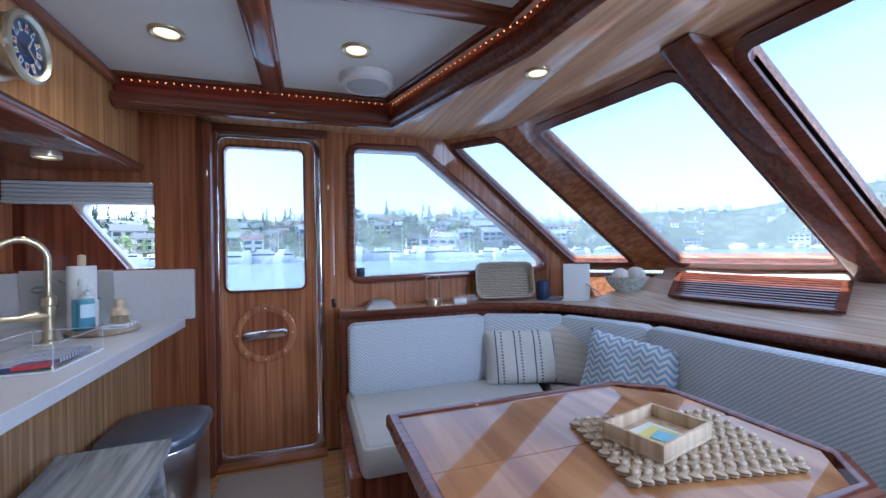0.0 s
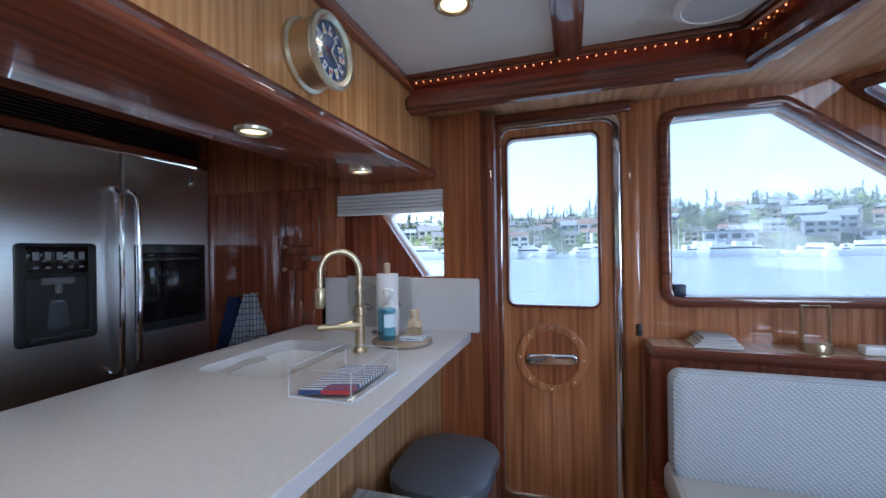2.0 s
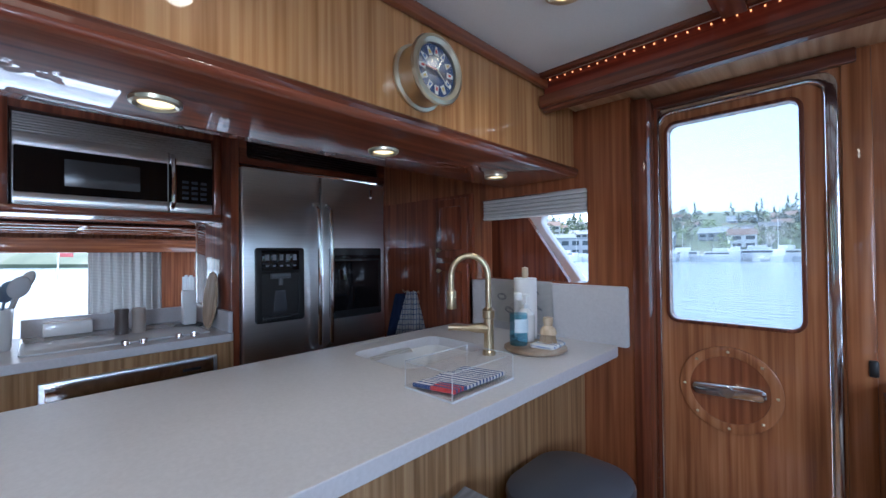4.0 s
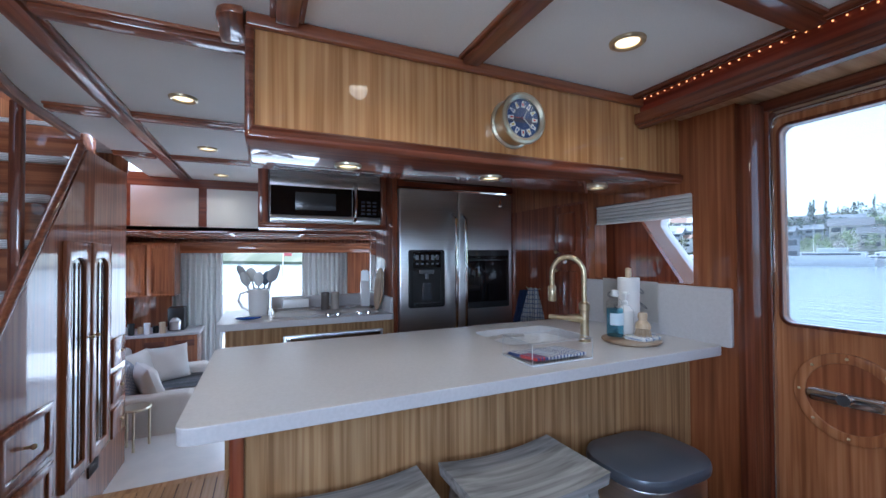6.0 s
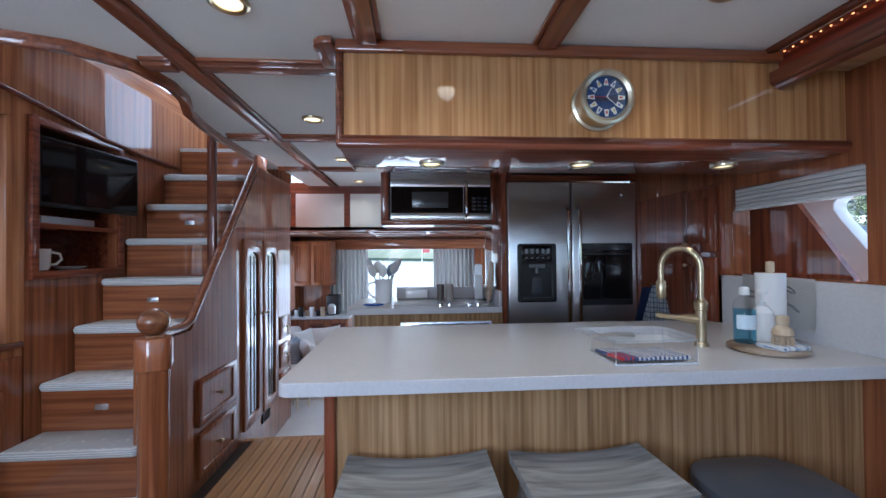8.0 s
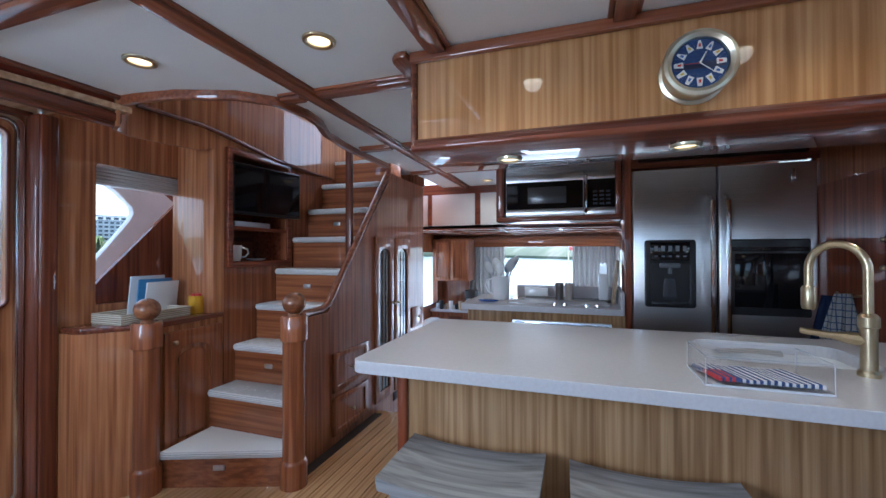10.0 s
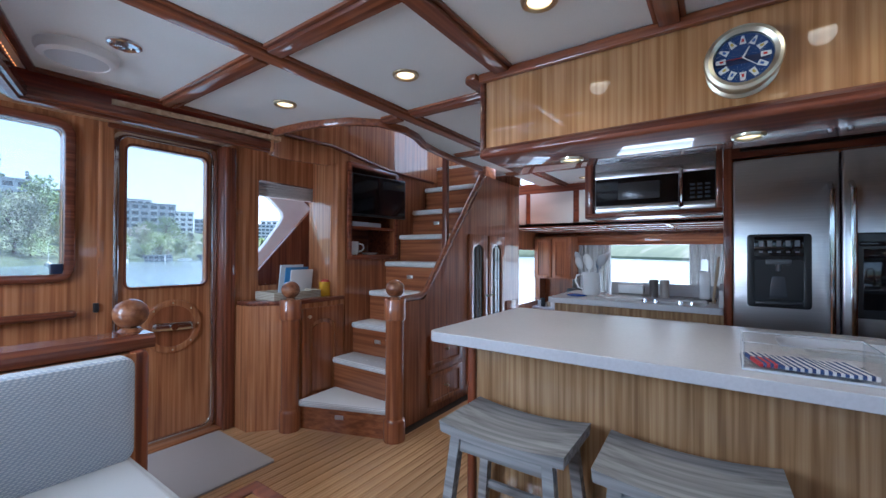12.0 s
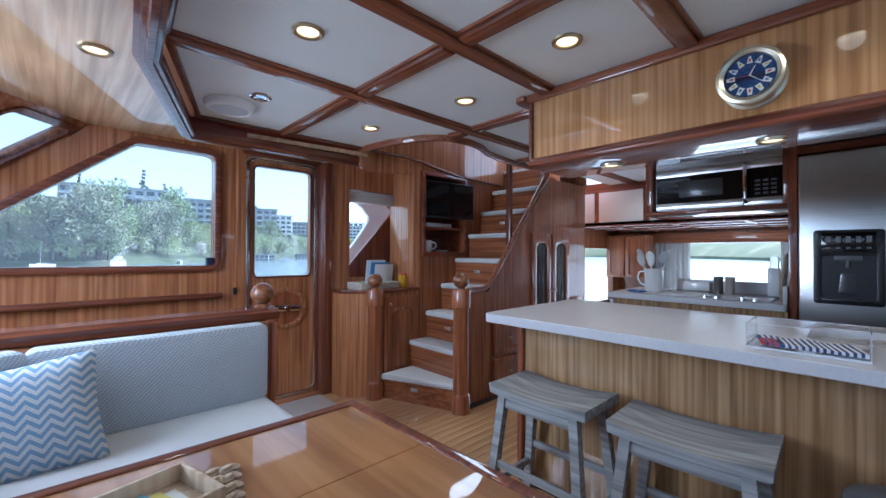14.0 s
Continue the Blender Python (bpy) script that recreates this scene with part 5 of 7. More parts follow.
box(bm, PDOOR[0] - 0.005, YP - 0.03, PDOOR[3] + 0.005, PDOOR[2] + 0.05, YP + 0.002, 2.02, 0.006)
struct("trim_header_1", bm, trim_x, "dark wood header above the door", "trim")
bm = B()
box(bm, SDOOR[0] - 0.03, YS - 0.002, SDOOR[3] + 0.005, SDOOR[2] + 0.03, YS + 0.03, 2.02, 0.006)
struct("trim_header_2", bm, trim_x, "dark wood header above the door", "trim")
for nm, x, z0 in (("trim_post_1", 0.10, 0.0), ("trim_post_2", -0.015, 0.0)):
    bm = B()
    yy = (YP - 0.016, YP + 0.001) if nm.endswith("1") else (YS - 0.001, YS + 0.016)
    box(bm, x - 0.035, yy[0], z0, x + 0.04, yy[1], 2.02, 0.008)
    struct(nm, bm, veneer_z, "upright wood trim beside the door", "trim")
# grab rail on the starboard wall
gr = thing("grab_rail", (0.6, YS, 0.9), "dark wood grab rail along the wall", "grab rail")
bm = B()
box(bm, 0.12, YS + 0.003, 0.885, 1.7, YS + 0.06, 0.925, 0.015, 3)
part("rail", bm, trim_x, gr)

# blinds and outer parts seen through the galley and desk windows
for nm, x0, x1, y, z0, z1 in (("window_blind", -1.45, -0.81, YG + 0.03, 1.535, 1.638), ("window_blind", -1.415, -0.90, YD - 0.05, 1.70, 1.798)):
    e = thing(nm, ((x0 + x1) / 2, y, z0), "raised white pleated window blind", "blind")
    n = 5
    bm = B()
    for k in range(n):
        za = z0 + (z1 - z0) * k / n
        box(bm, x0, y - 0.02, za + 0.001, x1, y + 0.02, za + (z1 - z0) / n - 0.001, 0.005)
    part("pleats", bm, blind_m, e)
    bm = B()
    box(bm, x0, y - 0.024, z0 - 0.012, x1, y + 0.024, z0, 0.004)
    part("bottom_rail", bm, white_p, e)
bm = B()
plate(bm, "y", YG + 0.16, YG + 0.19, [(-1.75, 1.0), (-0.95, 1.12), (-1.26, 1.56), (-1.34, 1.8), (-1.75, 1.8)])
struct("wall_outer_port", bm, mahog_z, "red wood panel outside the galley window", "wall")
bm = B()
plate(bm, "y", YG + 0.42, YG + 0.5, [(-1.9, 0.95), (-0.895, 0.95), (-1.04, 1.16), (-1.27, 1.465), (-1.3, 1.515), (-1.3, 1.545), (-1.28, 1.57), (-1.25, 1.585), (-0.98, 1.62), (-0.98, 1.8), (-1.9, 1.8)], (), 0.01)
struct("wall_outer_wing", bm, paint_m, "white moulded superstructure wing", "superstructure")
bm = B()
plate(bm, "y", YD - 0.19, YD - 0.16, [(-1.9, 0.8), (-0.78, 0.8), (-1.0, 1.12), (-1.5, 1.65), (-1.31, 1.79), (-1.25, 1.85), (-1.9, 1.85)])
struct("wall_outer_starboard", bm, mahog_z, "red wood panel outside the desk window", "wall")
bm = B()
plate(bm, "y", YD - 0.51, YD - 0.45, [(-2.1, 0.95), (-0.9, 0.95), (-1.154, 1.25), (-1.228, 1.335), (-1.37, 1.525), (-1.392, 1.575), (-1.385, 1.62), (-1.292, 1.709), (-1.158, 1.8), (-1.05, 1.88), (-2.1, 1.95)], (), 0.01)
struct("wall_outer_wing_2", bm, paint_m, "white moulded superstructure wing", "superstructure")

# ---- stools and bin ----
def stool(x, y, lab):
    e = thing("bar_stool", (x, y, 0), lab, "stool", "stools at the island")
    bm = B()
    W, D, H = 0.238, 0.155, 0.62
    n = 12
    grid_t, grid_b = [], []
    for i in range(n + 1):
        v = -W + 2 * W * i / n
        sag = 0.022 * (1 - (v / W) ** 2)
        rt, rb = [], []
        for j in range(5):
            u = -D + 2 * D * j / 4
            rt.append(bm.verts.new((x + u, y + v, H - sag)))
            rb.append(bm.verts.new((x + u * 0.97, y + v * 0.985, H - 0.042 - sag * 0.5)))
        grid_t.append(rt), grid_b.append(rb)
    for i in range(n):
        for j in range(4):
            bm.faces.new((grid_t[i][j], grid_t[i][j + 1], grid_t[i + 1][j + 1], grid_t[i + 1][j]))
            bm.faces.new((grid_b[i][j], grid_b[i + 1][j], grid_b[i + 1][j + 1], grid_b[i][j + 1]))
        for j in (0, 4):
            bm.faces.new((grid_t[i][j], grid_t[i + 1][j], grid_b[i + 1][j], grid_b[i][j]))
    for i in (0, n):
        for j in range(4):
            bm.faces.new((grid_t[i][j], grid_t[i][j + 1], grid_b[i][j + 1], grid_b[i][j]))
    part("seat", bm, greywood, e, "dished greyed wood seat")
    feet = {}
    for sx_ in (-1, 1):
        for sy_ in (-1, 1):
            bm = B()
            t = Vector((x + sx_ * 0.12, y + sy_ * 0.175, H - 0.04))
            b = Vector((x + sx_ * 0.165, y + sy_ * 0.235, 0.0))
            d = b - t
            vs = box(bm, -0.019, -0.019, 0, 0.019, 0.019, 1, 0.0)
            for v in bm.verts:
                p = t + d * v.co.z
                v.co = Vector((p.x + v.co.x, p.y + v.co.y, p.z))
            part("leg", bm, greywood, e)
            feet[sx_, sy_] = (t, d)

    def on(k, f):
        t, d = feet[k]
        return t + d * f
    for f, pairs in ((0.55, (((-1, -1), (-1, 1)), ((1, -1), (1, 1)))), (0.72, (((-1, -1), (1, -1)), ((-1, 1), (1, 1)))), (0.06, (((-1, -1), (-1, 1)), ((1, -1), (1, 1))))):
        for a, b in pairs:
            bm = B()
            p, q = on(a, f), on(b, f)
            h = 0.028 if f < 0.1 else 0.016
            if abs(p.x - q.x) > abs(p.y - q.y):
                box(bm, min(p.x, q.x), p.y - 0.01, p.z - h, max(p.x, q.x), p.y + 0.01, p.z + h, 0.003)
            else:
                box(bm, p.x - 0.01, min(p.y, q.y), p.z - h, p.x + 0.01, max(p.y, q.y), p.z + h, 0.003)
            part("stretcher", bm, greywood, e)
    return e


s1 = stool(-0.62, 0.80, "weathered grey saddle-seat wooden bar stool")
copy_thing(s1, pose(-0.615, 1.355, 0, 0, 0, 2))
bn = thing("waste_bin", (-0.58, 2.05, 0), "steel pedal bin with a dark blue-grey lid", "bin")
bm = B()
plate(bm, "z", 0.03, 0.50, rrect(-0.78, 1.74, -0.45, 2.15, 0.13, 8), (), 0.006)
part("body", bm, steel, bn)
bm = B()
plate(bm, "z", 0.50, 0.55, rrect(-0.795, 1.725, -0.435, 2.165, 0.14, 8), (), 0.018)
part("lid", bm, mat("bin_lid", (0.10, 0.115, 0.145), 0.3, 0.3), bn, "glossy blue-grey lid")
bm = B()
box(bm, -0.78, 1.88, 0.45, -0.74, 2.08, 0.54, 0.012)
part("hinge", bm, black_m, bn)

# ---- door mats ----
bm = B()
plate(bm, "z", 0.001, 0.012, rrect(-0.62, -1.44, 0.02, -0.75, 0.02), (), 0.003)
single("door_mat", bm, matcloth, "flat grey woven mat inside the door", "mat")
bm = B()
plate(bm, "z", 0.001, 0.012, rrect(-0.50, 1.85, 0.04, 2.5, 0.02), (), 0.003)
single("door_mat", bm, matcloth, "flat grey woven mat inside the door", "mat")

# ---- clock ----
CX, CY, CZ = -0.868, 1.495, 1.868
ck = thing("ship_clock", (CX, CY, CZ), "brass ship's clock with a dark blue face", "clock")
R = Matrix.Rotation(radians(90), 4, 'Y')
bm = B()
lathe(bm, [(0.0001, 0.0), (0.1, 0.0), (0.1, 0.008), (0.09, 0.013), (0.09, 0.07), (0.099, 0.075), (0.103, 0.083), (0.1, 0.092), (0.09, 0.095), (0.078, 0.088), (0.076, 0.077)], (CX, CY, CZ), 48, R)
part("case", bm, pale_brass, ck)
bm = B()
lathe(bm, [(0.0001, 0.078), (0.077, 0.078)], (CX, CY, CZ), 40, R)
fc = part("face", bm, mat("clock_face", (0.03, 0.06, 0.16), 0.25), ck, "dark blue dial")
whitep = mat("dial_white", (0.7, 0.7, 0.66), 0.5)
flagcol = [mat("dial_red", (0.5, 0.03, 0.02), 0.5), mat("dial_yellow", (0.55, 0.4, 0.05), 0.5), mat("dial_blue", (0.05, 0.12, 0.35), 0.5)]


for h in range(12):                        # signal-flag wedges in place of numerals
    tall = h in (0, 1, 2, 10, 11)
    a = radians(90 - h * 30)
    out, side = Vector((0, math.cos(a), math.sin(a))), Vector((0, -math.sin(a), math.cos(a)))
    c = Vector((CX + 0.0795, CY, CZ))
    for nm, r0, r1, w0, w1, lift, m in (("flag", 0.044, 0.07, 0.009, 0.003 if tall else 0.006, 0.0, whitep), ("flag_mark", 0.05, 0.06, 0.0035, 0.003, 0.0011, flagcol[(h * 2) % 3])):
        bm = B()
        q = [c + out * r + side * w + Vector((lift + k, 0, 0)) for k in (0.0, 0.001) for r, w in ((r0, -w0), (r0, w0), (r1, w1), (r1, -w1))]
        v = [bm.verts.new(p) for p in q]
        for f in ((3, 2, 1, 0), (4, 5, 6, 7), (0, 1, 5, 4), (1, 2, 6, 5), (2, 3, 7, 6), (3, 0, 4, 7)):
            bm.faces.new([v[i] for i in f])
        part(nm, bm, m, fc, smooth=False)
bm = B()
box(bm, CX + 0.0785, CY - 0.068, CZ - 0.016, CX + 0.0792, CY + 0.068, CZ + 0.004)
part("dial_band", bm, mat("dial_navy", (0.006, 0.012, 0.05), 0.4), fc)
for nm, ang, ln, w in (("hour_hand", 28, 0.036, 0.006), ("minute_hand", 130, 0.054, 0.004), ("second_hand", 270, 0.058, 0.002)):
    bm = B()
    a = radians(90 - ang)
    rod(bm, (CX + 0.084, CY, CZ), (CX + 0.084, CY + ln * math.cos(a), CZ + ln * math.sin(a)), w / 2, w / 4, 8)
    part(nm, bm, whitep if nm != "second_hand" else flagcol[0], ck)
bm = B()
lathe(bm, [(0.0001, 0.092), (0.077, 0.0905)], (CX, CY, CZ), 32, R)
part("cover_glass", bm, clear_m, ck, "clear domed glass").visible_shadow = False

# ---- things on the island ----
WT_ = 0.905
fa = thing("kitchen_faucet", (-1.0, 2.0, WT_), "brushed brass gooseneck kitchen faucet", "faucet")
bm = B()
lathe(bm, [(0.0001, 0), (0.028, 0), (0.028, 0.012), (0.021, 0.02), (0.021, 0.15), (0.026, 0.155), (0.026, 0.185), (0.018, 0.195), (0.0001, 0.2)], (-1.0, 2.0, WT_), 24)
part("body", bm, brass, fa)
bm = B()
dx, dy = -0.78, -0.62
arc = [(-1.0, 2.0, WT_ + 0.18), (-1.0, 2.0, WT_ + 0.33)] + [(-1.0 + dx * 0.078 * (1 - math.cos(a)), 2.0 + dy * 0.078 * (1 - math.cos(a)), WT_ + 0.33 + 0.085 * math.sin(a)) for a in np.linspace(0.2, math.pi, 12)]
arc.append((arc[-1][0], arc[-1][1], WT_ + 0.27))
tube(bm, arc, 0.0125, 14)
part("spout", bm, brass, fa)
bm = B()
ex, ey = arc[-1][0], arc[-1][1]
lathe(bm, [(0.016, 0.27), (0.021, 0.262), (0.021, 0.2), (0.017, 0.19), (0.0001, 0.19)], (ex, ey, WT_), 20)
part("spray_head", bm, brass, fa)
bm = B()
tube(bm, [(-1.0, 2.0, WT_ + 0.11), (-1.035, 1.965, WT_ + 0.112), (-1.06, 1.94, WT_ + 0.112), (-1.12, 1.88, WT_ + 0.115)], [0.022, 0.02, 0.012, 0.011])
part("lever", bm, brass, fa)

tr = thing("acrylic_tray", (-0.83, 1.62, WT_), "clear acrylic napkin tray with a weight arm", "tray")
ax0, ax1, ay0, ay1, ah = -0.94, -0.735, 1.49, 1.79, 0.085
for nm, b in (("base", (ax0, ay0, 0.002, ax1, ay1, 0.010)), ("side", (ax0, ay0, 0.010, ax0 + 0.007, ay1, ah)), ("side", (ax1 - 0.007, ay0, 0.010, ax1, ay1, ah)),
              ("end", (ax0 + 0.007, ay0, 0.010, ax1 - 0.007, ay0 + 0.007, ah)), ("end", (ax0 + 0.007, ay1 - 0.007, 0.010, ax1 - 0.007, ay1, ah))):
    bm = B()
    box(bm, b[0], b[1], WT_ + b[2], b[3], b[4], WT_ + b[5], 0.0015)
    part(nm, bm, acrylic, tr).visible_shadow = False
bm = B()
tube(bm, [(-0.84, 1.53, WT_ + 0.045)] + [(-0.84, 1.55 + 0.02 * k, WT_ + 0.05 + 0.03 * math.sin(k * 0.75)) for k in range(11)], 0.006, 8)
part("weight_arm", bm, acrylic, tr).visible_shadow = False
# thin pale bars put in for the light that catches the rims
for x0_, y0_, x1_, y1_, z0_, z1_ in ((ax0, ay0, ax1, ay0 + 0.002, ah, ah + 0.002), (ax0, ay1 - 0.002, ax1, ay1, ah, ah + 0.002), (ax0, ay0, ax0 + 0.002, ay1, ah, ah + 0.002), (ax1 - 0.002, ay0, ax1, ay1, ah, ah + 0.002),
                                     (ax0, ay0, ax0 + 0.002, ay0 + 0.002, 0.002, ah), (ax1 - 0.002, ay0, ax1, ay0 + 0.002, 0.002, ah), (ax0, ay1 - 0.002, ax0 + 0.002, ay1, 0.002, ah), (ax1 - 0.002, ay1 - 0.002, ax1, ay1, 0.002, ah),
                                     (ax1, ay0, ax1 + 0.002, ay1, 0.002, 0.008), (ax0, ay0 - 0.002, ax1, ay0, 0.002, 0.008)):
    bm = B()
    box(bm, x0_, y0_, WT_ + z0_, x1_, y1_, WT_ + z1_)
    part("polished_edge", bm, acrylic_glint, tr, "pale bar imitating the glint of the edge")
nk = thing("napkin_stack", (-0.84, 1.63, WT_ + 0.01), "folded navy and white striped napkins with a red corner", "napkins")
navy_print, white_print = mat("navy_print", (0.03, 0.06, 0.17), 0.8), mat("white_print", (0.66, 0.66, 0.66), 0.8)
red_print = mat("red_print", (0.42, 0.035, 0.04), 0.8)
for k in range(30):
    y = 1.515 + k * 0.0084
    M = Matrix.Translation((-0.838, y, WT_ + 0.0105)) @ Matrix.Rotation(radians(14), 4, 'Z')
    hh = 0.011 + 0.002 * math.sin(k * 0.5)
    cut = -0.01 if k < 6 else -0.075
    if k < 6:
        bm = B()
        box(bm, cut + 0.0005, 0.0, 0.0, 0.075, 0.0083, hh, 0.0, 2, M)
        part("stripe", bm, (red_print, navy_print)[k % 2], nk)
        bm = B()
        box(bm, -0.075, 0.0, 0.0, cut, 0.0083, hh, 0.0, 2, M)
        part("stripe", bm, (navy_print, white_print)[k % 2], nk)
    else:
        bm = B()
        box(bm, -0.075, 0.0, 0.0, 0.075, 0.0083, hh, 0.0, 2, M)
        part("stripe", bm, (navy_print, white_print)[k % 2], nk)

pb = thing("serving_board", (-0.90, 2.2, WT_), "round dark-veined serving board with soap things on it", "board")
bm = B()
lathe(bm, [(0.0001, 0.0), (0.125, 0.0), (0.135, 0.008), (0.135, 0.016), (0.128, 0.02), (0.0001, 0.02)], (-0.90, 2.2, WT_), 40)
part("disc", bm, wood("veined_board", (0.14, 0.085, 0.05), (0.3, 0.22, 0.15), (0.46, 0.38, 0.29), "y", 12, 0.35, 0.2), pb)


def bottle(name, x, y, z, prof, m, label, capm, cap):
    e = thing(name, (x, y, z), label, "bottle")
    bm = B()
    lathe(bm, prof, (x, y, z), 24)
    part("bottle", bm, m, e)
    bm = B()
    lathe(bm, cap, (x, y, z), 16)
    part("cap", bm, capm, e)
    return e


SB = (-0.955, 2.155, WT_ + 0.02)
e = bottle("soap_bottle", *SB, [(0.0001, 0), (0.037, 0), (0.041, 0.01), (0.041, 0.155), (0.032, 0.178), (0.016, 0.19), (0.016, 0.2), (0.0001, 0.2)], clear_m, "clear bottle of bright blue dish soap with a pale label", white_p, [(0.018, 0.198), (0.019, 0.2), (0.017, 0.226), (0.013, 0.23), (0.0001, 0.231)])
e.children[0].visible_shadow = False
bm = B()
lathe(bm, [(0.0001, 0.003), (0.036, 0.003), (0.0385, 0.012), (0.0385, 0.138), (0.0001, 0.138)], SB, 24)
part("blue_liquid", bm, blue_liquid, e, "bright blue liquid").visible_shadow = False
bm = B()
lb = [(0.0418 * math.cos(t), 0.0418 * math.sin(t)) for t in np.linspace(radians(-80), radians(30), 14)]
for (xa, ya), (xb, yb) in zip(lb, lb[1:]):
    v = [bm.verts.new((SB[0] + x, SB[1] + y, SB[2] + z)) for x, y, z in ((xa, ya, 0.06), (xb, yb, 0.06), (xb, yb, 0.118), (xa, ya, 0.118))]
    bm.faces.new(v)
bmesh.ops.remove_doubles(bm, verts=bm.verts[:], dist=0.0002)
bmesh.ops.solidify(bm, geom=bm.faces[:], thickness=0.0006)
part("paper_label", bm, mat("soap_label", (0.6, 0.72, 0.8), 0.5), e)
bottle("pump_bottle", -0.985, 2.26, WT_ + 0.02, [(0.0001, 0), (0.038, 0), (0.04, 0.015), (0.04, 0.12), (0.02, 0.145), (0.0001, 0.15)], ceramic, "white ceramic pump soap bottle", white_p, [(0.013, 0.145), (0.013, 0.165), (0.005, 0.17), (0.005, 0.2), (0.02, 0.2), (0.018, 0.212), (0.0001, 0.212)])
br = thing("dish_brush", (-0.845, 2.215, WT_ + 0.02), "wooden dish brush with pale bristles on a cloth", "brush")
bm = B()
lathe(bm, [(0.0001, 0.05), (0.03, 0.05), (0.036, 0.055), (0.032, 0.075), (0.018, 0.09), (0.022, 0.11), (0.02, 0.125), (0.0001, 0.13)], (-0.845, 2.215, WT_ + 0.02), 24)
part("knob_handle", bm, paleboard, br)
bm = B()
for k in range(60):
    a, r = k * 2.4, 0.004 * math.sqrt(k)
    rod(bm, (-0.845 + r * math.cos(a), 2.215 + r * math.sin(a), WT_ + 0.07), (-0.845 + 1.25 * r * math.cos(a), 2.215 + 1.25 * r * math.sin(a), WT_ + 0.035), 0.0018, n=4)
part("bristles", bm, paleboard, br)
bm = B()
plate(bm, "z", WT_ + 0.02, WT_ + 0.036, rpoly([(-0.90, 2.14), (-0.79, 2.16), (-0.80, 2.29), (-0.89, 2.31)], 0.02), (), 0.005)
single("sponge_cloth", bm, wood("striped_cloth", (0.05, 0.12, 0.32), (0.6, 0.62, 0.64), (0.7, 0.7, 0.7), "x", 70, 0.9, 0), "folded blue and white striped dish cloth", "cloth")
pt = thing("paper_towel_holder", (-1.05, 2.36, WT_), "white paper towel roll on a wooden-topped holder", "paper towel")
bm = B()
lathe(bm, [(0.0001, 0), (0.08, 0), (0.08, 0.012), (0.0001, 0.012)], (-1.05, 2.36, WT_), 28)
part("base", bm, chrome, pt)
bm = B()
lathe(bm, [(0.018, 0.015), (0.055, 0.015), (0.055, 0.30), (0.018, 0.30)], (-1.05, 2.36, WT_), 32)
part("roll", bm, mat("paper", (0.8, 0.79, 0.78), 0.9), pt)
bm = B()
lathe(bm, [(0.012, 0.3), (0.016, 0.31), (0.016, 0.35), (0.0001, 0.355)], (-1.05, 2.36, WT_), 16)
part("finial", bm, paleboard, pt)


def drape(name, quad, folds, amp, m, label, category):
    """A hanging cloth between the corners top-left, top-right, bottom-right, bottom-left."""
    a, b, c, d = (Vector(q) for q in quad)
    nrm = (b - a).cross(d - a).normalized()
    bm = B()
    nu, nv = 24, 14
    g = []
    for i in range(nu + 1):
        u = i / nu
        col = []
        for j in range(nv + 1):
            v = j / nv
            p = (a * (1 - u) + b * u) * (1 - v) + (d * (1 - u) + c * u) * v
            col.append(bm.verts.new(p + nrm * amp * (0.3 + v) * math.sin(u * folds * 2 * math.pi + 1.5 * v)))
        g.append(col)
    for i in range(nu):
        for j in range(nv):
            bm.faces.new((g[i][j], g[i + 1][j], g[i + 1][j + 1], g[i][j + 1]))
    r = bmesh.ops.solidify(bm, geom=bm.faces[:], thickness=0.004)
    return single(name, bm, m, label, category)


drape("tea_towel", ((-1.36, YG - 0.034, 1.185), (-0.98, YG - 0.034, 1.18), (-0.97, YG - 0.05, 0.96), (-1.35, YG - 0.05, 0.95)), 2.2, 0.008, linen, "pale linen towel hung over the backsplash", "towel")
for k, (x, z) in enumerate(((-1.27, 1.09), (-1.22, 1.02), (-1.07, 1.13), (-1.05, 1.05), (-1.17, 1.12))):
    bm = B()
    tube(bm, [(x + (0.03 - 0.004 * r) * math.cos(t + 0.4 * k), YG - 0.062 - 0.0004 * r, z + (0.018 - 0.004 * r) * math.sin(t)) for r in range(3) for t in np.linspace(0, 2 * math.pi, 12)], 0.0012, 4)
    part("leaf_print", bm, mat("grey_thread", (0.2, 0.21, 0.23), 0.9), bpy.data.objects["tea_towel"], "grey stitched leaf")
drape("dish_cloth", ((-1.59, 1.70, 0.914), (-1.57, 1.98, 0.914), (-1.42, 1.95, 0.86), (-1.425, 1.72, 0.86)), 1.0, 0.003, linen, "white cloth draped into the sink", "cloth")
drape("hand_towel", ((-2.10, 2.39, 1.06), (-2.06, 2.44, 1.06), (-2.04, 2.48, 0.74), (-2.15, 2.34, 0.74)), 1.6, 0.012, navy_c, "navy towel hanging from the cupboard", "towel")
drape("hand_towel", ((-1.985, 2.39, 1.08), (-1.94, 2.44, 1.08), (-1.86, 2.48, 0.72), (-2.05, 2.31, 0.70)), 2.6, 0.018, pattern("checked_towel", "check", (0.62, 0.62, 0.61), (0.1, 0.15, 0.27)), "white and blue checked towel hanging", "towel")
tr_h = thing("towel_hook", (-2.03, YG - 0.02, 1.06), "small brass double towel hook", "hook")
for x in (-2.10, -1.99):
    bm = B()
    tube(bm, [(x, YG - 0.026, 1.07), (x, YG - 0.06, 1.065), (x, YG - 0.075, 1.08)], 0.006, 8)
    part("hook", bm, brass, tr_h)

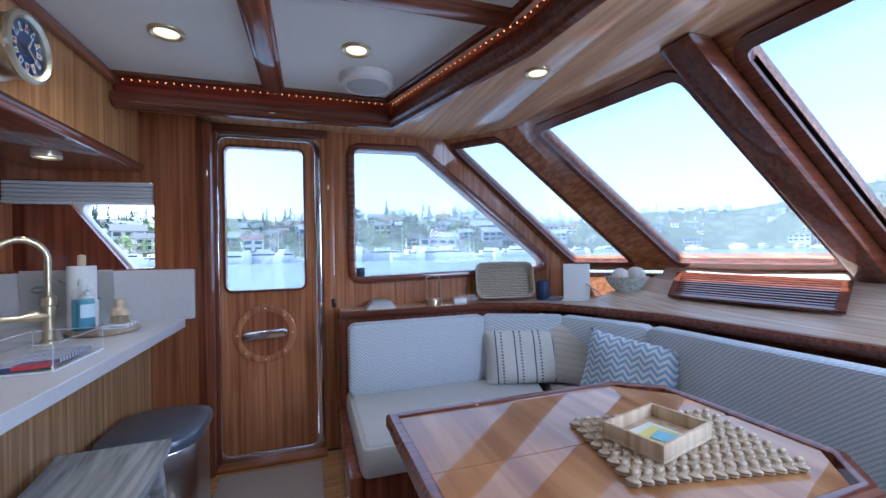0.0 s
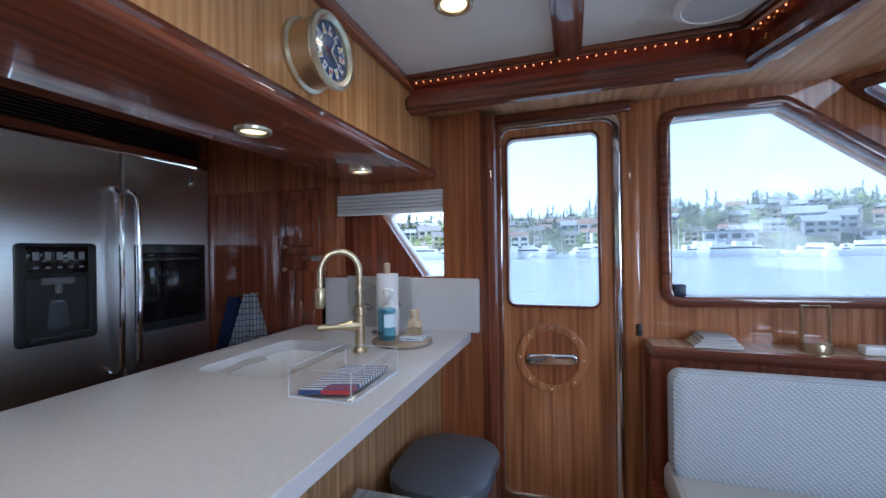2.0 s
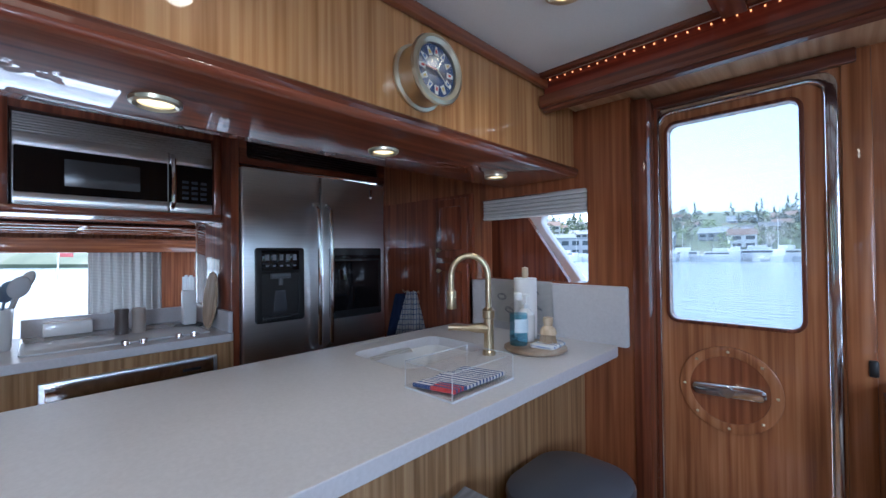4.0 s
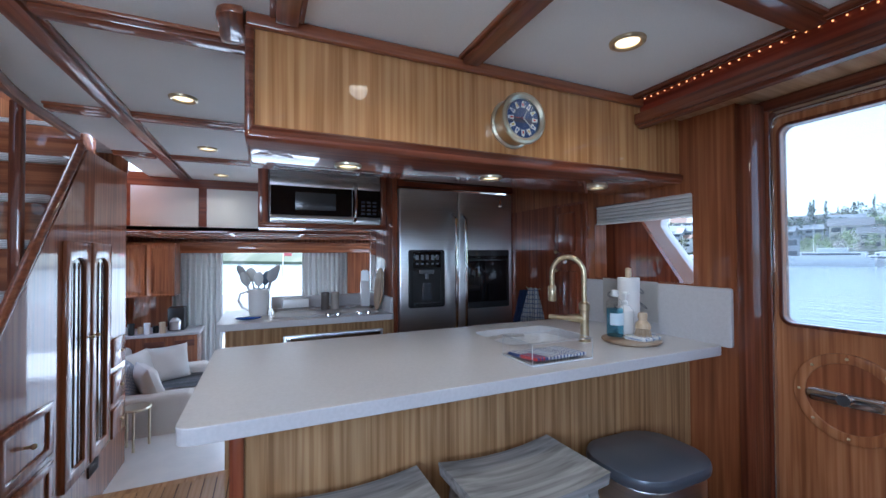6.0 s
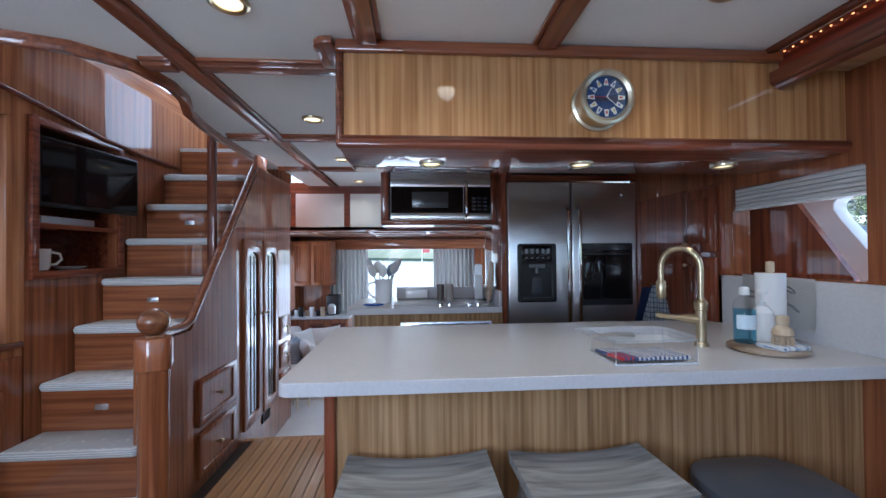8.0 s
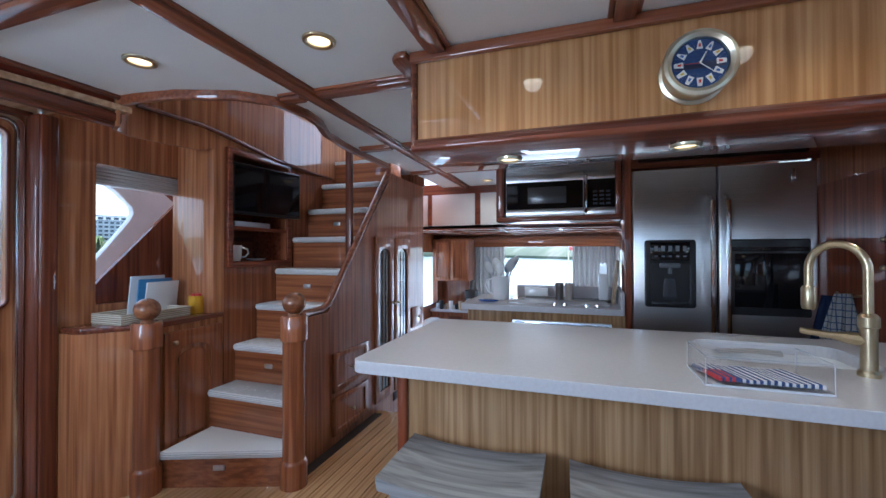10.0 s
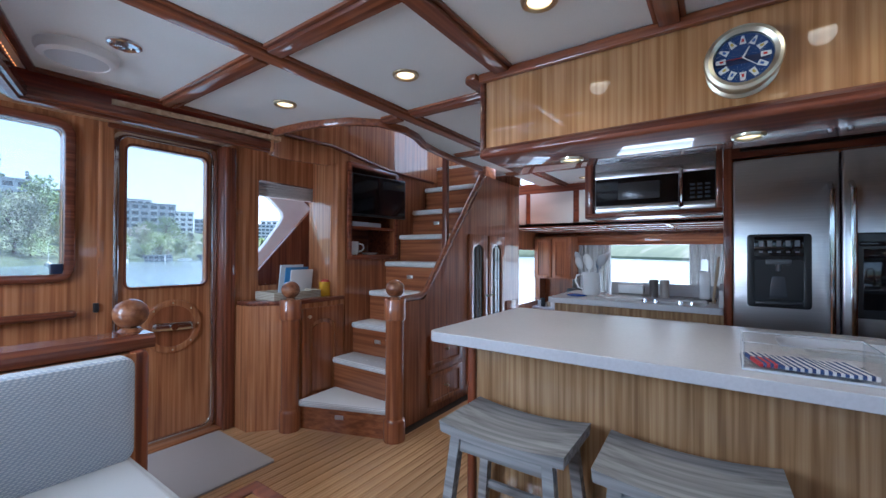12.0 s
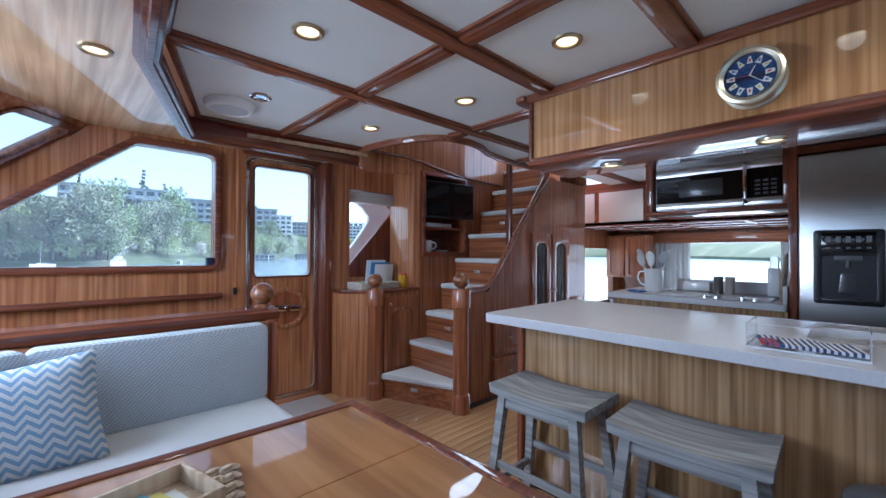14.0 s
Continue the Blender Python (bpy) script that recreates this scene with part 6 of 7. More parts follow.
# ---- things on the aft counter ----
ut = thing("utensil_jug", (-2.72, 0.53, WT_), "white ceramic jug full of white and grey kitchen utensils", "jug")
bm = B()
lathe(bm, [(0.0001, 0.0), (0.062, 0.0), (0.066, 0.01), (0.075, 0.19), (0.07, 0.19), (0.062, 0.02), (0.0001, 0.018)], (-2.72, 0.53, WT_), 28)
part("jug", bm, ceramic, ut)
bm = B()
tube(bm, [(-2.72, 0.46, WT_ + 0.17), (-2.72, 0.41, WT_ + 0.16), (-2.72, 0.395, WT_ + 0.11), (-2.72, 0.42, WT_ + 0.06), (-2.72, 0.462, WT_ + 0.04)], 0.008)
part("jug_handle", bm, ceramic, ut)
utm = [white_p, mat("grey_silicone", (0.42, 0.43, 0.45), 0.5), mat("pale_silicone", (0.58, 0.58, 0.57), 0.5), mat("blue_silicone", (0.2, 0.28, 0.4), 0.5)]
for k in range(7):
    a = k * 0.9
    p = Vector((-2.72 + 0.04 * math.cos(a), 0.53 + 0.045 * math.sin(a), WT_ + 0.1))
    q = p + Vector((0.03 * math.cos(a), 0.055 * math.sin(a), 0.13 + 0.025 * (k % 3)))
    bm = B()
    rod(bm, p, q, 0.006, n=8)
    bmesh.ops.create_uvsphere(bm, u_segments=14, v_segments=8, radius=0.036, matrix=Matrix.Translation(q + Vector((0, 0.3 * (q.y - p.y), 0.035))) @ Matrix.Rotation(-0.5 * math.sin(a), 4, "X") @ Matrix.Diagonal((0.3, (0.85, 1.05, 0.7)[k % 3], 1.5, 1)))
    part("utensil", bm, utm[k % 4], ut)
sr = thing("spoon_rest", (-2.5, 0.47, WT_), "blue glass spoon rest", "spoon rest")
bm = B()
bmesh.ops.create_uvsphere(bm, u_segments=24, v_segments=10, radius=0.07, matrix=Matrix.Translation((-2.5, 0.47, WT_ + 0.012)) @ Matrix.Diagonal((0.7, 1.2, 0.17, 1)))
part("dish", bm, mat("blue_glass", (0.02, 0.08, 0.35), 0.08, coat=1.0), sr)
kb = thing("knife_block", (-2.78, 1.33, WT_), "steel knife block with black and steel handles", "knife block")
bm = B()
lathe(bm, [(0.0001, 0.0), (0.075, 0.0), (0.075, 0.012), (0.0001, 0.012)], (-2.78, 1.33, WT_), 24)
part("base", bm, black_m, kb)
bm = B()
box(bm, -2.82, 1.295, WT_ + 0.012, -2.75, 1.365, WT_ + 0.22, 0.01)
part("block", bm, mat("white_block", (0.72, 0.72, 0.72), 0.25), kb)
for k in range(5):
    bm = B()
    rod(bm, (-2.81 + k * 0.012, 1.31 + 0.01 * k, WT_ + 0.2), (-2.815 + k * 0.012, 1.312 + 0.01 * k, WT_ + 0.30 + 0.01 * (k % 2)), 0.009, n=10)
    part("knife_handle", bm, steel, kb)
cb = thing("chopping_board", (-2.68, 1.40, WT_), "round pale wooden board leaning on the cabinet side", "board")
bm = B()
lathe(bm, [(0.0001, -0.008), (0.145, -0.008), (0.15, 0.0), (0.145, 0.008), (0.0001, 0.008)], (-2.62, 1.402, WT_ + 0.165), 40, Matrix.Rotation(radians(84), 4, 'X') @ Matrix.Diagonal((0.75, 1.12, 1, 1)))
part("disc", bm, paleboard, cb)
bm = B()
box(bm, -2.64, 1.385, WT_ + 0.0, -2.60, 1.40, WT_ + 0.03, 0.005)
part("foot", bm, paleboard, cb)
for nm, y, m, lab in (("pepper_mill", 1.0, mat("dark_mill", (0.1, 0.08, 0.07), 0.3), "dark tapered pepper mill"), ("salt_mill", 1.075, mat("taupe_mill", (0.36, 0.31, 0.27), 0.4), "taupe tapered salt mill")):
    e = thing(nm, (-2.72, y, WT_ + 0.01), lab, "mill")
    bm = B()
    lathe(bm, [(0.0001, 0), (0.032, 0), (0.03, 0.1), (0.034, 0.125), (0.03, 0.135), (0.0001, 0.138)], (-2.72, y, WT_ + 0.01), 20)
    part("mill_body", bm, m, e)
bm = B()
box(bm, -2.98, 0.70, WT_ + 0.01, -2.90, 0.90, WT_ + 0.085, 0.012)
single("butter_dish", bm, ceramic, "white covered butter dish", "dish")

# ---- television niche and desk ----
tv = thing("television", (-1.79, -1.06, 1.55), "small black flat television in the niche", "television")
m = Matrix.Translation((-1.785, -1.035, 1.74)) @ Matrix.Rotation(radians(-9), 4, 'Z')
bm = B()
box(bm, -0.29, -0.03, -0.178, 0.29, 0.012, 0.178, 0.006, 2, m)
part("housing", bm, black_m, tv)
bm = B()
box(bm, -0.278, 0.0125, -0.158, 0.278, 0.0145, 0.167, 0.0, 2, m)
part("screen", bm, gloss_black, tv, "dark glossy screen")
bm = B()
box(bm, -0.02, -0.22, -0.02, 0.02, -0.03, 0.02, 0.0, 2, m)
part("wall_mount", bm, black_m, tv)
bm = B()
box(bm, -1.83, -1.2, 1.476, -1.5, -1.06, 1.512, 0.003)
single("player_box", bm, mat("silver_box", (0.4, 0.42, 0.47), 0.35, 0.4), "slim silver box under the television", "player")
cu = thing("white_mug", (-1.56, -1.15, 1.236), "white mug with a handle in the niche", "mug")
bm = B()
lathe(bm, [(0.0001, 0), (0.04, 0), (0.05, 0.02), (0.052, 0.11), (0.047, 0.11), (0.043, 0.02), (0.0001, 0.015)], (-1.57, -1.14, 1.236), 24)
part("cup", bm, ceramic, cu)
bm = B()
tube(bm, [(-1.62, -1.12, 1.33), (-1.65, -1.1, 1.32), (-1.66, -1.1, 1.29), (-1.64, -1.11, 1.265), (-1.615, -1.12, 1.265)], 0.007)
part("handle", bm, ceramic, cu)
bm = B()
lathe(bm, [(0.0001, 0), (0.05, 0), (0.075, 0.014), (0.07, 0.016), (0.0001, 0.006)], (-1.78, -1.15, 1.236), 24)
single("saucer", bm, ceramic, "small white saucer in the niche", "saucer")


def tray_box(name, c, w, d, h, t, m, label, category, rz=0.0):
    e = thing(name, c, label, category)
    R_ = Matrix.Translation(c) @ Matrix.Rotation(radians(rz), 4, 'Z')
    for nm, b in (("base", (-w / 2, -d / 2, 0, w / 2, d / 2, t)), ("side", (-w / 2, -d / 2, t, w / 2, -d / 2 + t, h)), ("side", (-w / 2, d / 2 - t, t, w / 2, d / 2, h)),
                  ("end", (-w / 2, -d / 2 + t, t, -w / 2 + t, d / 2 - t, h)), ("end", (w / 2 - t, -d / 2 + t, t, w / 2, d / 2 - t, h))):
        bm = B()
        box(bm, *b, 0.0015, 2, R_)
        part(nm, bm, m, e)
    return e


DZ = 0.907
tray_box("wicker_tray", (-1.05, -1.27, DZ), 0.40, 0.24, 0.055, 0.012, wicker, "low white wicker tray on the desk", "tray", 0)
for k, (x, c) in enumerate(((-1.12, (0.55, 0.6, 0.66)), (-1.16, (0.06, 0.2, 0.42)), (-1.2, (0.66, 0.66, 0.66)))):
    bm = B()
    M = Matrix.Translation((x, -1.37 + 0.012 * k, DZ)) @ Matrix.Rotation(radians(-8), 4, 'X')
    box(bm, -0.10, -0.005, 0.0, 0.10, 0.005, 0.25 - 0.02 * k, 0.001, 2, M)
    single("magazine", bm, mat("magazine_cover_%d" % k, c, 0.3), "standing magazine with a pale and blue cover", "magazine", "magazines on the desk")
mug = thing("yellow_mug", (-1.33, -1.2, DZ), "yellow mug with red things in it", "mug")
bm = B()
lathe(bm, [(0.0001, 0), (0.043, 0), (0.046, 0.006), (0.046, 0.11), (0.042, 0.11), (0.04, 0.012), (0.0001, 0.01)], (-1.33, -1.2, DZ), 24)
part("cup", bm, mat("yellow_enamel", (0.6, 0.33, 0.02), 0.2, coat=0.6), mug)
bm = B()
tube(bm, [(-1.37, -1.185, DZ + 0.095), (-1.405, -1.17, DZ + 0.085), (-1.41, -1.17, DZ + 0.05), (-1.375, -1.185, DZ + 0.03)], 0.007)
part("handle", bm, mat("yellow_handle", (0.6, 0.33, 0.02), 0.2), mug)
bm = B()
for k in range(5):
    ball(bm, (-1.33 + 0.02 * math.cos(k * 1.3), -1.2 + 0.02 * math.sin(k * 1.3), DZ + 0.112), 0.014, n=10)
part("contents", bm, flagcol[0], mug)
bm = B()
tube(bm, [(-1.405, YD + 0.012, 1.69), (-1.41, YD + 0.014, 1.3), (-1.40, YD + 0.012, 0.93)], 0.006, 6)
single("blind_cord", bm, white_p, "thin white blind cord beside the desk window", "cord")

# ---- shelf behind the settee ----
SZ = 0.889
bk = thing("paper_stack", (0.39, 2.56, SZ), "small stack of papers and booklets on the shelf", "books")
for k in range(4):
    bm = B()
    box(bm, 0.32 + 0.012 * k, 2.49, SZ + 0.012 * k, 0.50 - 0.01 * k, 2.62, SZ + 0.012 * k + 0.0115, 0.002)
    part("booklet", bm, (paper_m := mat("booklet_%d" % k, (0.62 - 0.06 * k, 0.6 - 0.05 * k, 0.58 - 0.04 * k), 0.7)), bk)
ln = thing("glass_lantern", (0.76, 2.54, SZ), "small clear glass lantern with a brass base", "lantern")
bm = B()
lathe(bm, [(0.0001, 0), (0.052, 0), (0.055, 0.01), (0.05, 0.035), (0.0001, 0.038)], (0.76, 2.54, SZ), 24)
part("base", bm, brass, ln)
bm = B()
lathe(bm, [(0.042, 0.036), (0.043, 0.036), (0.043, 0.17), (0.042, 0.17)], (0.76, 2.54, SZ), 24)
part("glass_cylinder", bm, acrylic, ln).visible_shadow = False
bm = B()
tube(bm, [(0.715, 2.54, SZ + 0.03), (0.715, 2.54, SZ + 0.185), (0.805, 2.54, SZ + 0.185), (0.805, 2.54, SZ + 0.03)], 0.0065, 8)
part("wire_frame", bm, brass, ln)
bm = B()
box(bm, 0.90, 2.51, SZ, 0.99, 2.56, SZ + 0.035, 0.006)
single("white_box", bm, white_p, "small white plastic box on the shelf", "box")
wb = thing("wicker_basket", (1.28, 2.55, SZ), "shallow pale wicker basket standing against the wall", "basket")
M = Matrix.Translation((1.29, 2.555, SZ)) @ Matrix.Rotation(radians(-9), 4, 'Z') @ Matrix.Rotation(radians(-12), 4, 'X')
bm = B()
plate(bm, "y", -0.012, 0.0, rrect(-0.19, 0.03, 0.19, 0.24, 0.05))
bmesh.ops.transform(bm, matrix=M, verts=bm.verts[:])
part("bottom", bm, wicker, wb)
bm = B()
for k in range(5):
    lp = rrect(-0.19 - 0.004 * k, 0.03 - 0.004 * k, 0.19 + 0.004 * k, 0.24 + 0.004 * k, 0.05)
    tube(bm, [M @ Vector((u, -0.012 - 0.013 * k + 0.002 * math.sin(i * 1.9 + k * 3), v)) for i, (u, v) in enumerate(lp)], 0.0075, 6, True)
part("woven_rim", bm, wicker, wb)
bm = B()
for k in range(11):
    z = 0.04 + 0.019 * k
    pts_ = [M @ Vector((-0.185 + 0.37 * i / 24, -0.016 + 0.004 * (1 if (i + k) % 2 else -1), z)) for i in range(25)]
    tube(bm, pts_, 0.0065, 5)
tagged(part("weave", bm, wicker, wb), kind="stuff")
sp = thing("blue_speaker", (1.53, 2.44, SZ), "small dark blue cylindrical speaker", "speaker")
bm = B()
lathe(bm, [(0.0001, 0), (0.042, 0), (0.046, 0.01), (0.046, 0.125), (0.04, 0.135), (0.0001, 0.136)], (1.54, 2.45, SZ), 24)
part("body", bm, mat("navy_mesh", (0.012, 0.03, 0.08), 0.5), sp)
bm = B()
tube(bm, [(1.54 + 0.05 * math.cos(k * 0.7) + 0.004 * k, 2.37 + 0.03 * math.sin(k * 0.7), SZ + 0.006 + 0.002 * (k % 3)) for k in range(26)], 0.004, 6)
single("cable_coil", bm, mat("blue_grey_cable", (0.12, 0.16, 0.25), 0.5), "loose coil of blue-grey cable on the shelf", "cable")
rt = thing("white_router", (1.71, 2.33, SZ), "flat white upright router panel on a foot", "router")
M = Matrix.Translation((1.71, 2.30, SZ)) @ Matrix.Rotation(radians(-38), 4, 'Z')
bm = B()
box(bm, -0.085, -0.012, 0.012, 0.085, 0.012, 0.25, 0.004, 2, M)
part("panel", bm, white_p, rt)
bm = B()
box(bm, -0.095, -0.045, 0.0, 0.095, 0.045, 0.012, 0.004, 2, M)
part("foot", bm, white_p, rt)
bm = B()
tube(bm, [(1.74, 2.24, SZ + 0.12), (1.78, 2.16, SZ + 0.06), (1.78, 2.08, SZ + 0.01), (1.72, 1.92, SZ + 0.01)], 0.004, 6)
part("cable", bm, mat("grey_cable", (0.3, 0.32, 0.36), 0.5), rt)
BX, BY, BZ = 1.93, 2.08, SZ + 0.095
bw = thing("shell_bowl", (BX, BY, BZ), "glazed grey-green bowl on the ledge", "bowl")
bm = B()
lathe(bm, [(0.0001, 0.0), (0.06, 0.0), (0.065, 0.01), (0.11, 0.055), (0.135, 0.105), (0.128, 0.106), (0.1, 0.06), (0.05, 0.02), (0.0001, 0.018)], (BX, BY, BZ - 0.03), 36)
part("bowl", bm, grain(mat("speckled_glaze", (0.42, 0.45, 0.4), 0.25, coat=0.4), ((0.35, (0.3, 0.34, 0.3)), (0.65, (0.52, 0.53, 0.48))), (60, 60, 60), 4), bw)
for k, (dx_, dy_, r) in enumerate(((0.045, -0.03, 0.058), (-0.05, 0.0, 0.05), (0.0, 0.05, 0.045))):
    bm = B()
    ball(bm, (BX + dx_, BY + dy_, BZ + 0.085), r, 0.9)
    single("sea_urchin_ball", bm, grain(mat("shell_%d" % k, (0.62, 0.56, 0.48), 0.7), ((0.3, (0.5, 0.43, 0.36)), (0.7, (0.7, 0.64, 0.56))), (40, 40, 8), 4, 0, 0.4), "pale woven decorative ball in the bowl", "ornament", "balls in the bowl")
bm = B()
box(bm, 0.275, YP - 0.03, 1.09, 0.325, YP + 0.01, 1.145, 0.004)
single("window_clip", bm, navy_p, "small dark blue square clip at the window corner", "clip")
bm = B()
box(bm, 0.175, YS - 0.01, 1.13, 0.225, YS + 0.03, 1.185, 0.004)
single("window_clip", bm, navy_p, "small dark blue square clip at the window corner", "clip")
# air grille set in the bow ledge
vg = thing("air_grille", (2.3, 1.55, 0.98), "dark wooden slatted air grille in the ledge", "grille")
ta, tb_, ba, bb = Vector((2.262, 1.97, 1.051)), Vector((2.422, 1.205, 1.043)), Vector((1.963, 1.767, 0.954)), Vector((2.088, 1.065, 0.952))
up_ = (tb_ - ta).cross(ba - ta).normalized()
up_ = up_ if up_.z > 0 else -up_


def on_ledge(u, v, h):
    return (ta * (1 - u) + tb_ * u) * (1 - v) + (ba * (1 - u) + bb * u) * v + up_ * (h + 0.013)


bm = B()
for v in plate(bm, "z", 0.0, 1.0, [(-0.03, -0.06), (1.03, -0.06), (1.03, 1.06), (-0.03, 1.06)], [[(0.02, 0.04), (0.98, 0.04), (0.98, 0.96), (0.02, 0.96)]]):
    v.co = on_ledge(v.co.x, v.co.y, 0.012 * v.co.z)
part("frame", bm, trim_y, vg)
bm = B()
for v in plate(bm, "z", 0.0, 1.0, [(0.0, 0.0), (1.0, 0.0), (1.0, 1.0), (0.0, 1.0)]):
    v.co = on_ledge(v.co.x, v.co.y, -0.002 + 0.002 * v.co.z)
part("backing", bm, black_m, vg)
for k in range(9):
    bm = B()
    v0_ = 0.07 + k * 0.1
    for v in plate(bm, "z", 0.0, 1.0, [(0.021, v0_), (0.979, v0_), (0.979, v0_ + 0.045), (0.021, v0_ + 0.045)]):
        v.co = on_ledge(v.co.x, v.co.y, 0.001 + 0.009 * v.co.z)
    part("slat", bm, trim_y, vg)

# ---- cushions ----
def pillow(c, w, h, t, rz, tilt, m, label, spin=0.0):
    bm = B()
    n = 22
    top, bot = [], []
    for i in range(n + 1):
        ra, rb = [], []
        for j in range(n + 1):
            u, v = -1 + 2 * i / n, -1 + 2 * j / n
            puff = max(0.0, (1 - u ** 4) * (1 - v ** 4)) ** 0.55
            pin = 1 - 0.07 * (u * u * (1 - v * v) * 0 + (1 - u * u) * v * v + (1 - v * v) * u * u)
            wob = 0.006 * math.sin(5 * u + 3 * v + w * 40) * puff
            x, z = u * w / 2 * pin, v * h / 2 * pin
            ra.append(bm.verts.new((x, -t / 2 * puff + wob, z)))
            rb.append(bm.verts.new((x, t / 2 * puff + wob + 0.0005, z)) if 0 < i < n and 0 < j < n else ra[-1])
        top.append(ra), bot.append(rb)
    for g in (top, bot):
        for i in range(n):
            for j in range(n):
                f = (g[i][j], g[i + 1][j], g[i + 1][j + 1], g[i][j + 1])
                try:
                    bm.faces.new(f)
                except ValueError:
                    pass
    o = single("throw_pillow", bm, m, label, "pillow", "throw pillows on the settee")
    o.matrix_basis = Matrix.Translation(c) @ Matrix.Rotation(radians(rz), 4, 'Z') @ Matrix.Rotation(radians(tilt), 4, 'X') @ Matrix.Rotation(radians(spin), 4, 'Y')
    return o


chev = pattern("blue_chevron_cloth", "chevron", (0.62, 0.62, 0.6), (0.22, 0.33, 0.46))
strp = pattern("striped_cloth", "stripe", (0.62, 0.6, 0.56), (0.09, 0.11, 0.15))
ribb = pattern("ribbed_cloth", "rib", (0.6, 0.57, 0.51), (0.4, 0.38, 0.34))
pillow((1.22, 2.13, 0.605), 0.52, 0.34, 0.15, -22, -14, strp, "cream cushion with dark dashed stripes", -3)
pillow((1.47, 1.98, 0.64), 0.50, 0.40, 0.14, -46, -16, ribb, "pale ribbed linen cushion", 4)
pillow((1.50, 1.62, 0.615), 0.47, 0.36, 0.15, -62, -16, chev, "white cushion with blue chevron stripes", 6)
pillow((1.12, -0.31, 0.61), 0.52, 0.42, 0.15, 172, -20, chev, "white cushion with blue chevron stripes", -8)

# ---- on the table ----
TZ = 0.706
bm = B()
M = Matrix.Translation((0.935, 0.84, TZ)) @ Matrix.Rotation(radians(-12), 4, 'Z')
for r in range(8):
    for k in range(15):
        for s in (-1, 1):
            p = M @ Vector((-0.22 + 0.44 * (k + 0.5 * (s > 0)) / 14.5, -0.17 + 0.34 * (r + 0.5) / 8 + s * 0.008, 0.011 + 0.003 * s))
            bmesh.ops.create_uvsphere(bm, u_segments=8, v_segments=5, radius=0.019, matrix=Matrix.Translation(p) @ Matrix.Rotation(radians(-13 + s * 38), 4, 'Z') @ Matrix.Diagonal((1.0, 0.62, 0.55, 1)))
tagged(single("braided_placemat", bm, rope, "chunky braided seagrass placemat on the table", "placemat"), kind="stuff")
tray_box("note_tray", (0.885, 0.855, TZ + 0.021), 0.235, 0.17, 0.045, 0.009, paleboard, "pale wooden tray with printed cards", "tray", 14)
for k, c in enumerate(((0.65, 0.66, 0.6), (0.62, 0.55, 0.15), (0.25, 0.5, 0.62))):
    bm = B()
    M2 = Matrix.Translation((0.87 + 0.02 * k, 0.855, TZ + 0.031 + 0.003 * k)) @ Matrix.Rotation(radians(14 + 5 * k), 4, 'Z')
    box(bm, -0.07, -0.05, 0, 0.07 - 0.04 * k, 0.05 - 0.02 * k, 0.0028, 0.0, 2, M2)
    single("printed_card", bm, mat("card_%d" % k, c, 0.5), "small printed card lying in the tray", "card", "cards in the tray")

# ---- saloon furniture ----
so = thing("sofa", (-4.3, -0.5, SAL), "pale slipcovered sofa with loose cushions", "sofa")
bm = B()
box(bm, -5.05, -0.98, SAL, -3.82, -0.04, SAL + 0.30, 0.03)
part("base", bm, linen, so)
for nm, x0, x1 in (("arm", -3.98, -3.78), ("arm", -5.1, -4.9)):
    bm = B()
    box(bm, x0, -0.98, SAL, x1, -0.03, SAL + 0.56, 0.05, 4)
    part(nm, bm, linen, so)
bm = B()
box(bm, -5.05, -0.995, SAL, -3.8, -0.78, SAL + 0.80, 0.06, 4)
part("back", bm, linen, so)
for x0, x1 in ((-4.43, -3.99), (-4.89, -4.45)):
    bm = B()
    box(bm, x0, -0.80, SAL + 0.29, x1, 0.0, SAL + 0.44, 0.045, 4)
    part("seat_cushion", bm, linen, so)
greyp = pattern("grey_floral", "chevron", (0.45, 0.47, 0.5), (0.2, 0.23, 0.3))
for c, rz, m, lab in (((-4.6, -0.62, SAL + 0.62), 160, linen, "pale linen cushion on the sofa"), ((-4.15, -0.62, SAL + 0.6), 176, greyp, "grey patterned cushion on the sofa"), ((-4.08, -0.42, SAL + 0.6), 205, linen, "pale linen cushion on the sofa"), ((-4.8, -0.4, SAL + 0.62), 120, linen, "pale linen cushion on the sofa")):
    pillow(c, 0.42, 0.40, 0.16, rz, -18, m, lab)
drape("sofa_throw", ((-4.92, -0.55, SAL + 0.47), (-4.45, -0.5, SAL + 0.455), (-4.4, -0.02, SAL + 0.455), (-4.9, -0.02, SAL + 0.455)), 1.5, 0.006, fabric("grey_knit", (0.25, 0.26, 0.28), (0.17, 0.18, 0.2), 120, 1.0), "grey knitted throw over the sofa seat", "throw")
stb = thing("side_table", (-3.58, -0.4, SAL), "small round tiered steel side table", "table")
for z, nm in ((0.54, "tabletop"), (0.1, "shelf")):
    bm = B()
    lathe(bm, [(0.0001, z), (0.1, z), (0.105, z + 0.01), (0.1, z + 0.02), (0.0001, z + 0.02)], (-3.58, -0.4, SAL), 28)
    part(nm, bm, pale_brass, stb)
for k in range(3):
    bm = B()
    a = k * 2.09
    rod(bm, (-3.58 + 0.09 * math.cos(a), -0.4 + 0.09 * math.sin(a), SAL), (-3.58 + 0.09 * math.cos(a), -0.4 + 0.09 * math.sin(a), SAL + 0.54), 0.01)
    part("leg", bm, pale_brass, stb)
cc = thing("coffee_cabinet", (-5.35, -0.5, SAL), "wooden side cabinet with a white top", "cabinet")
bm = B()
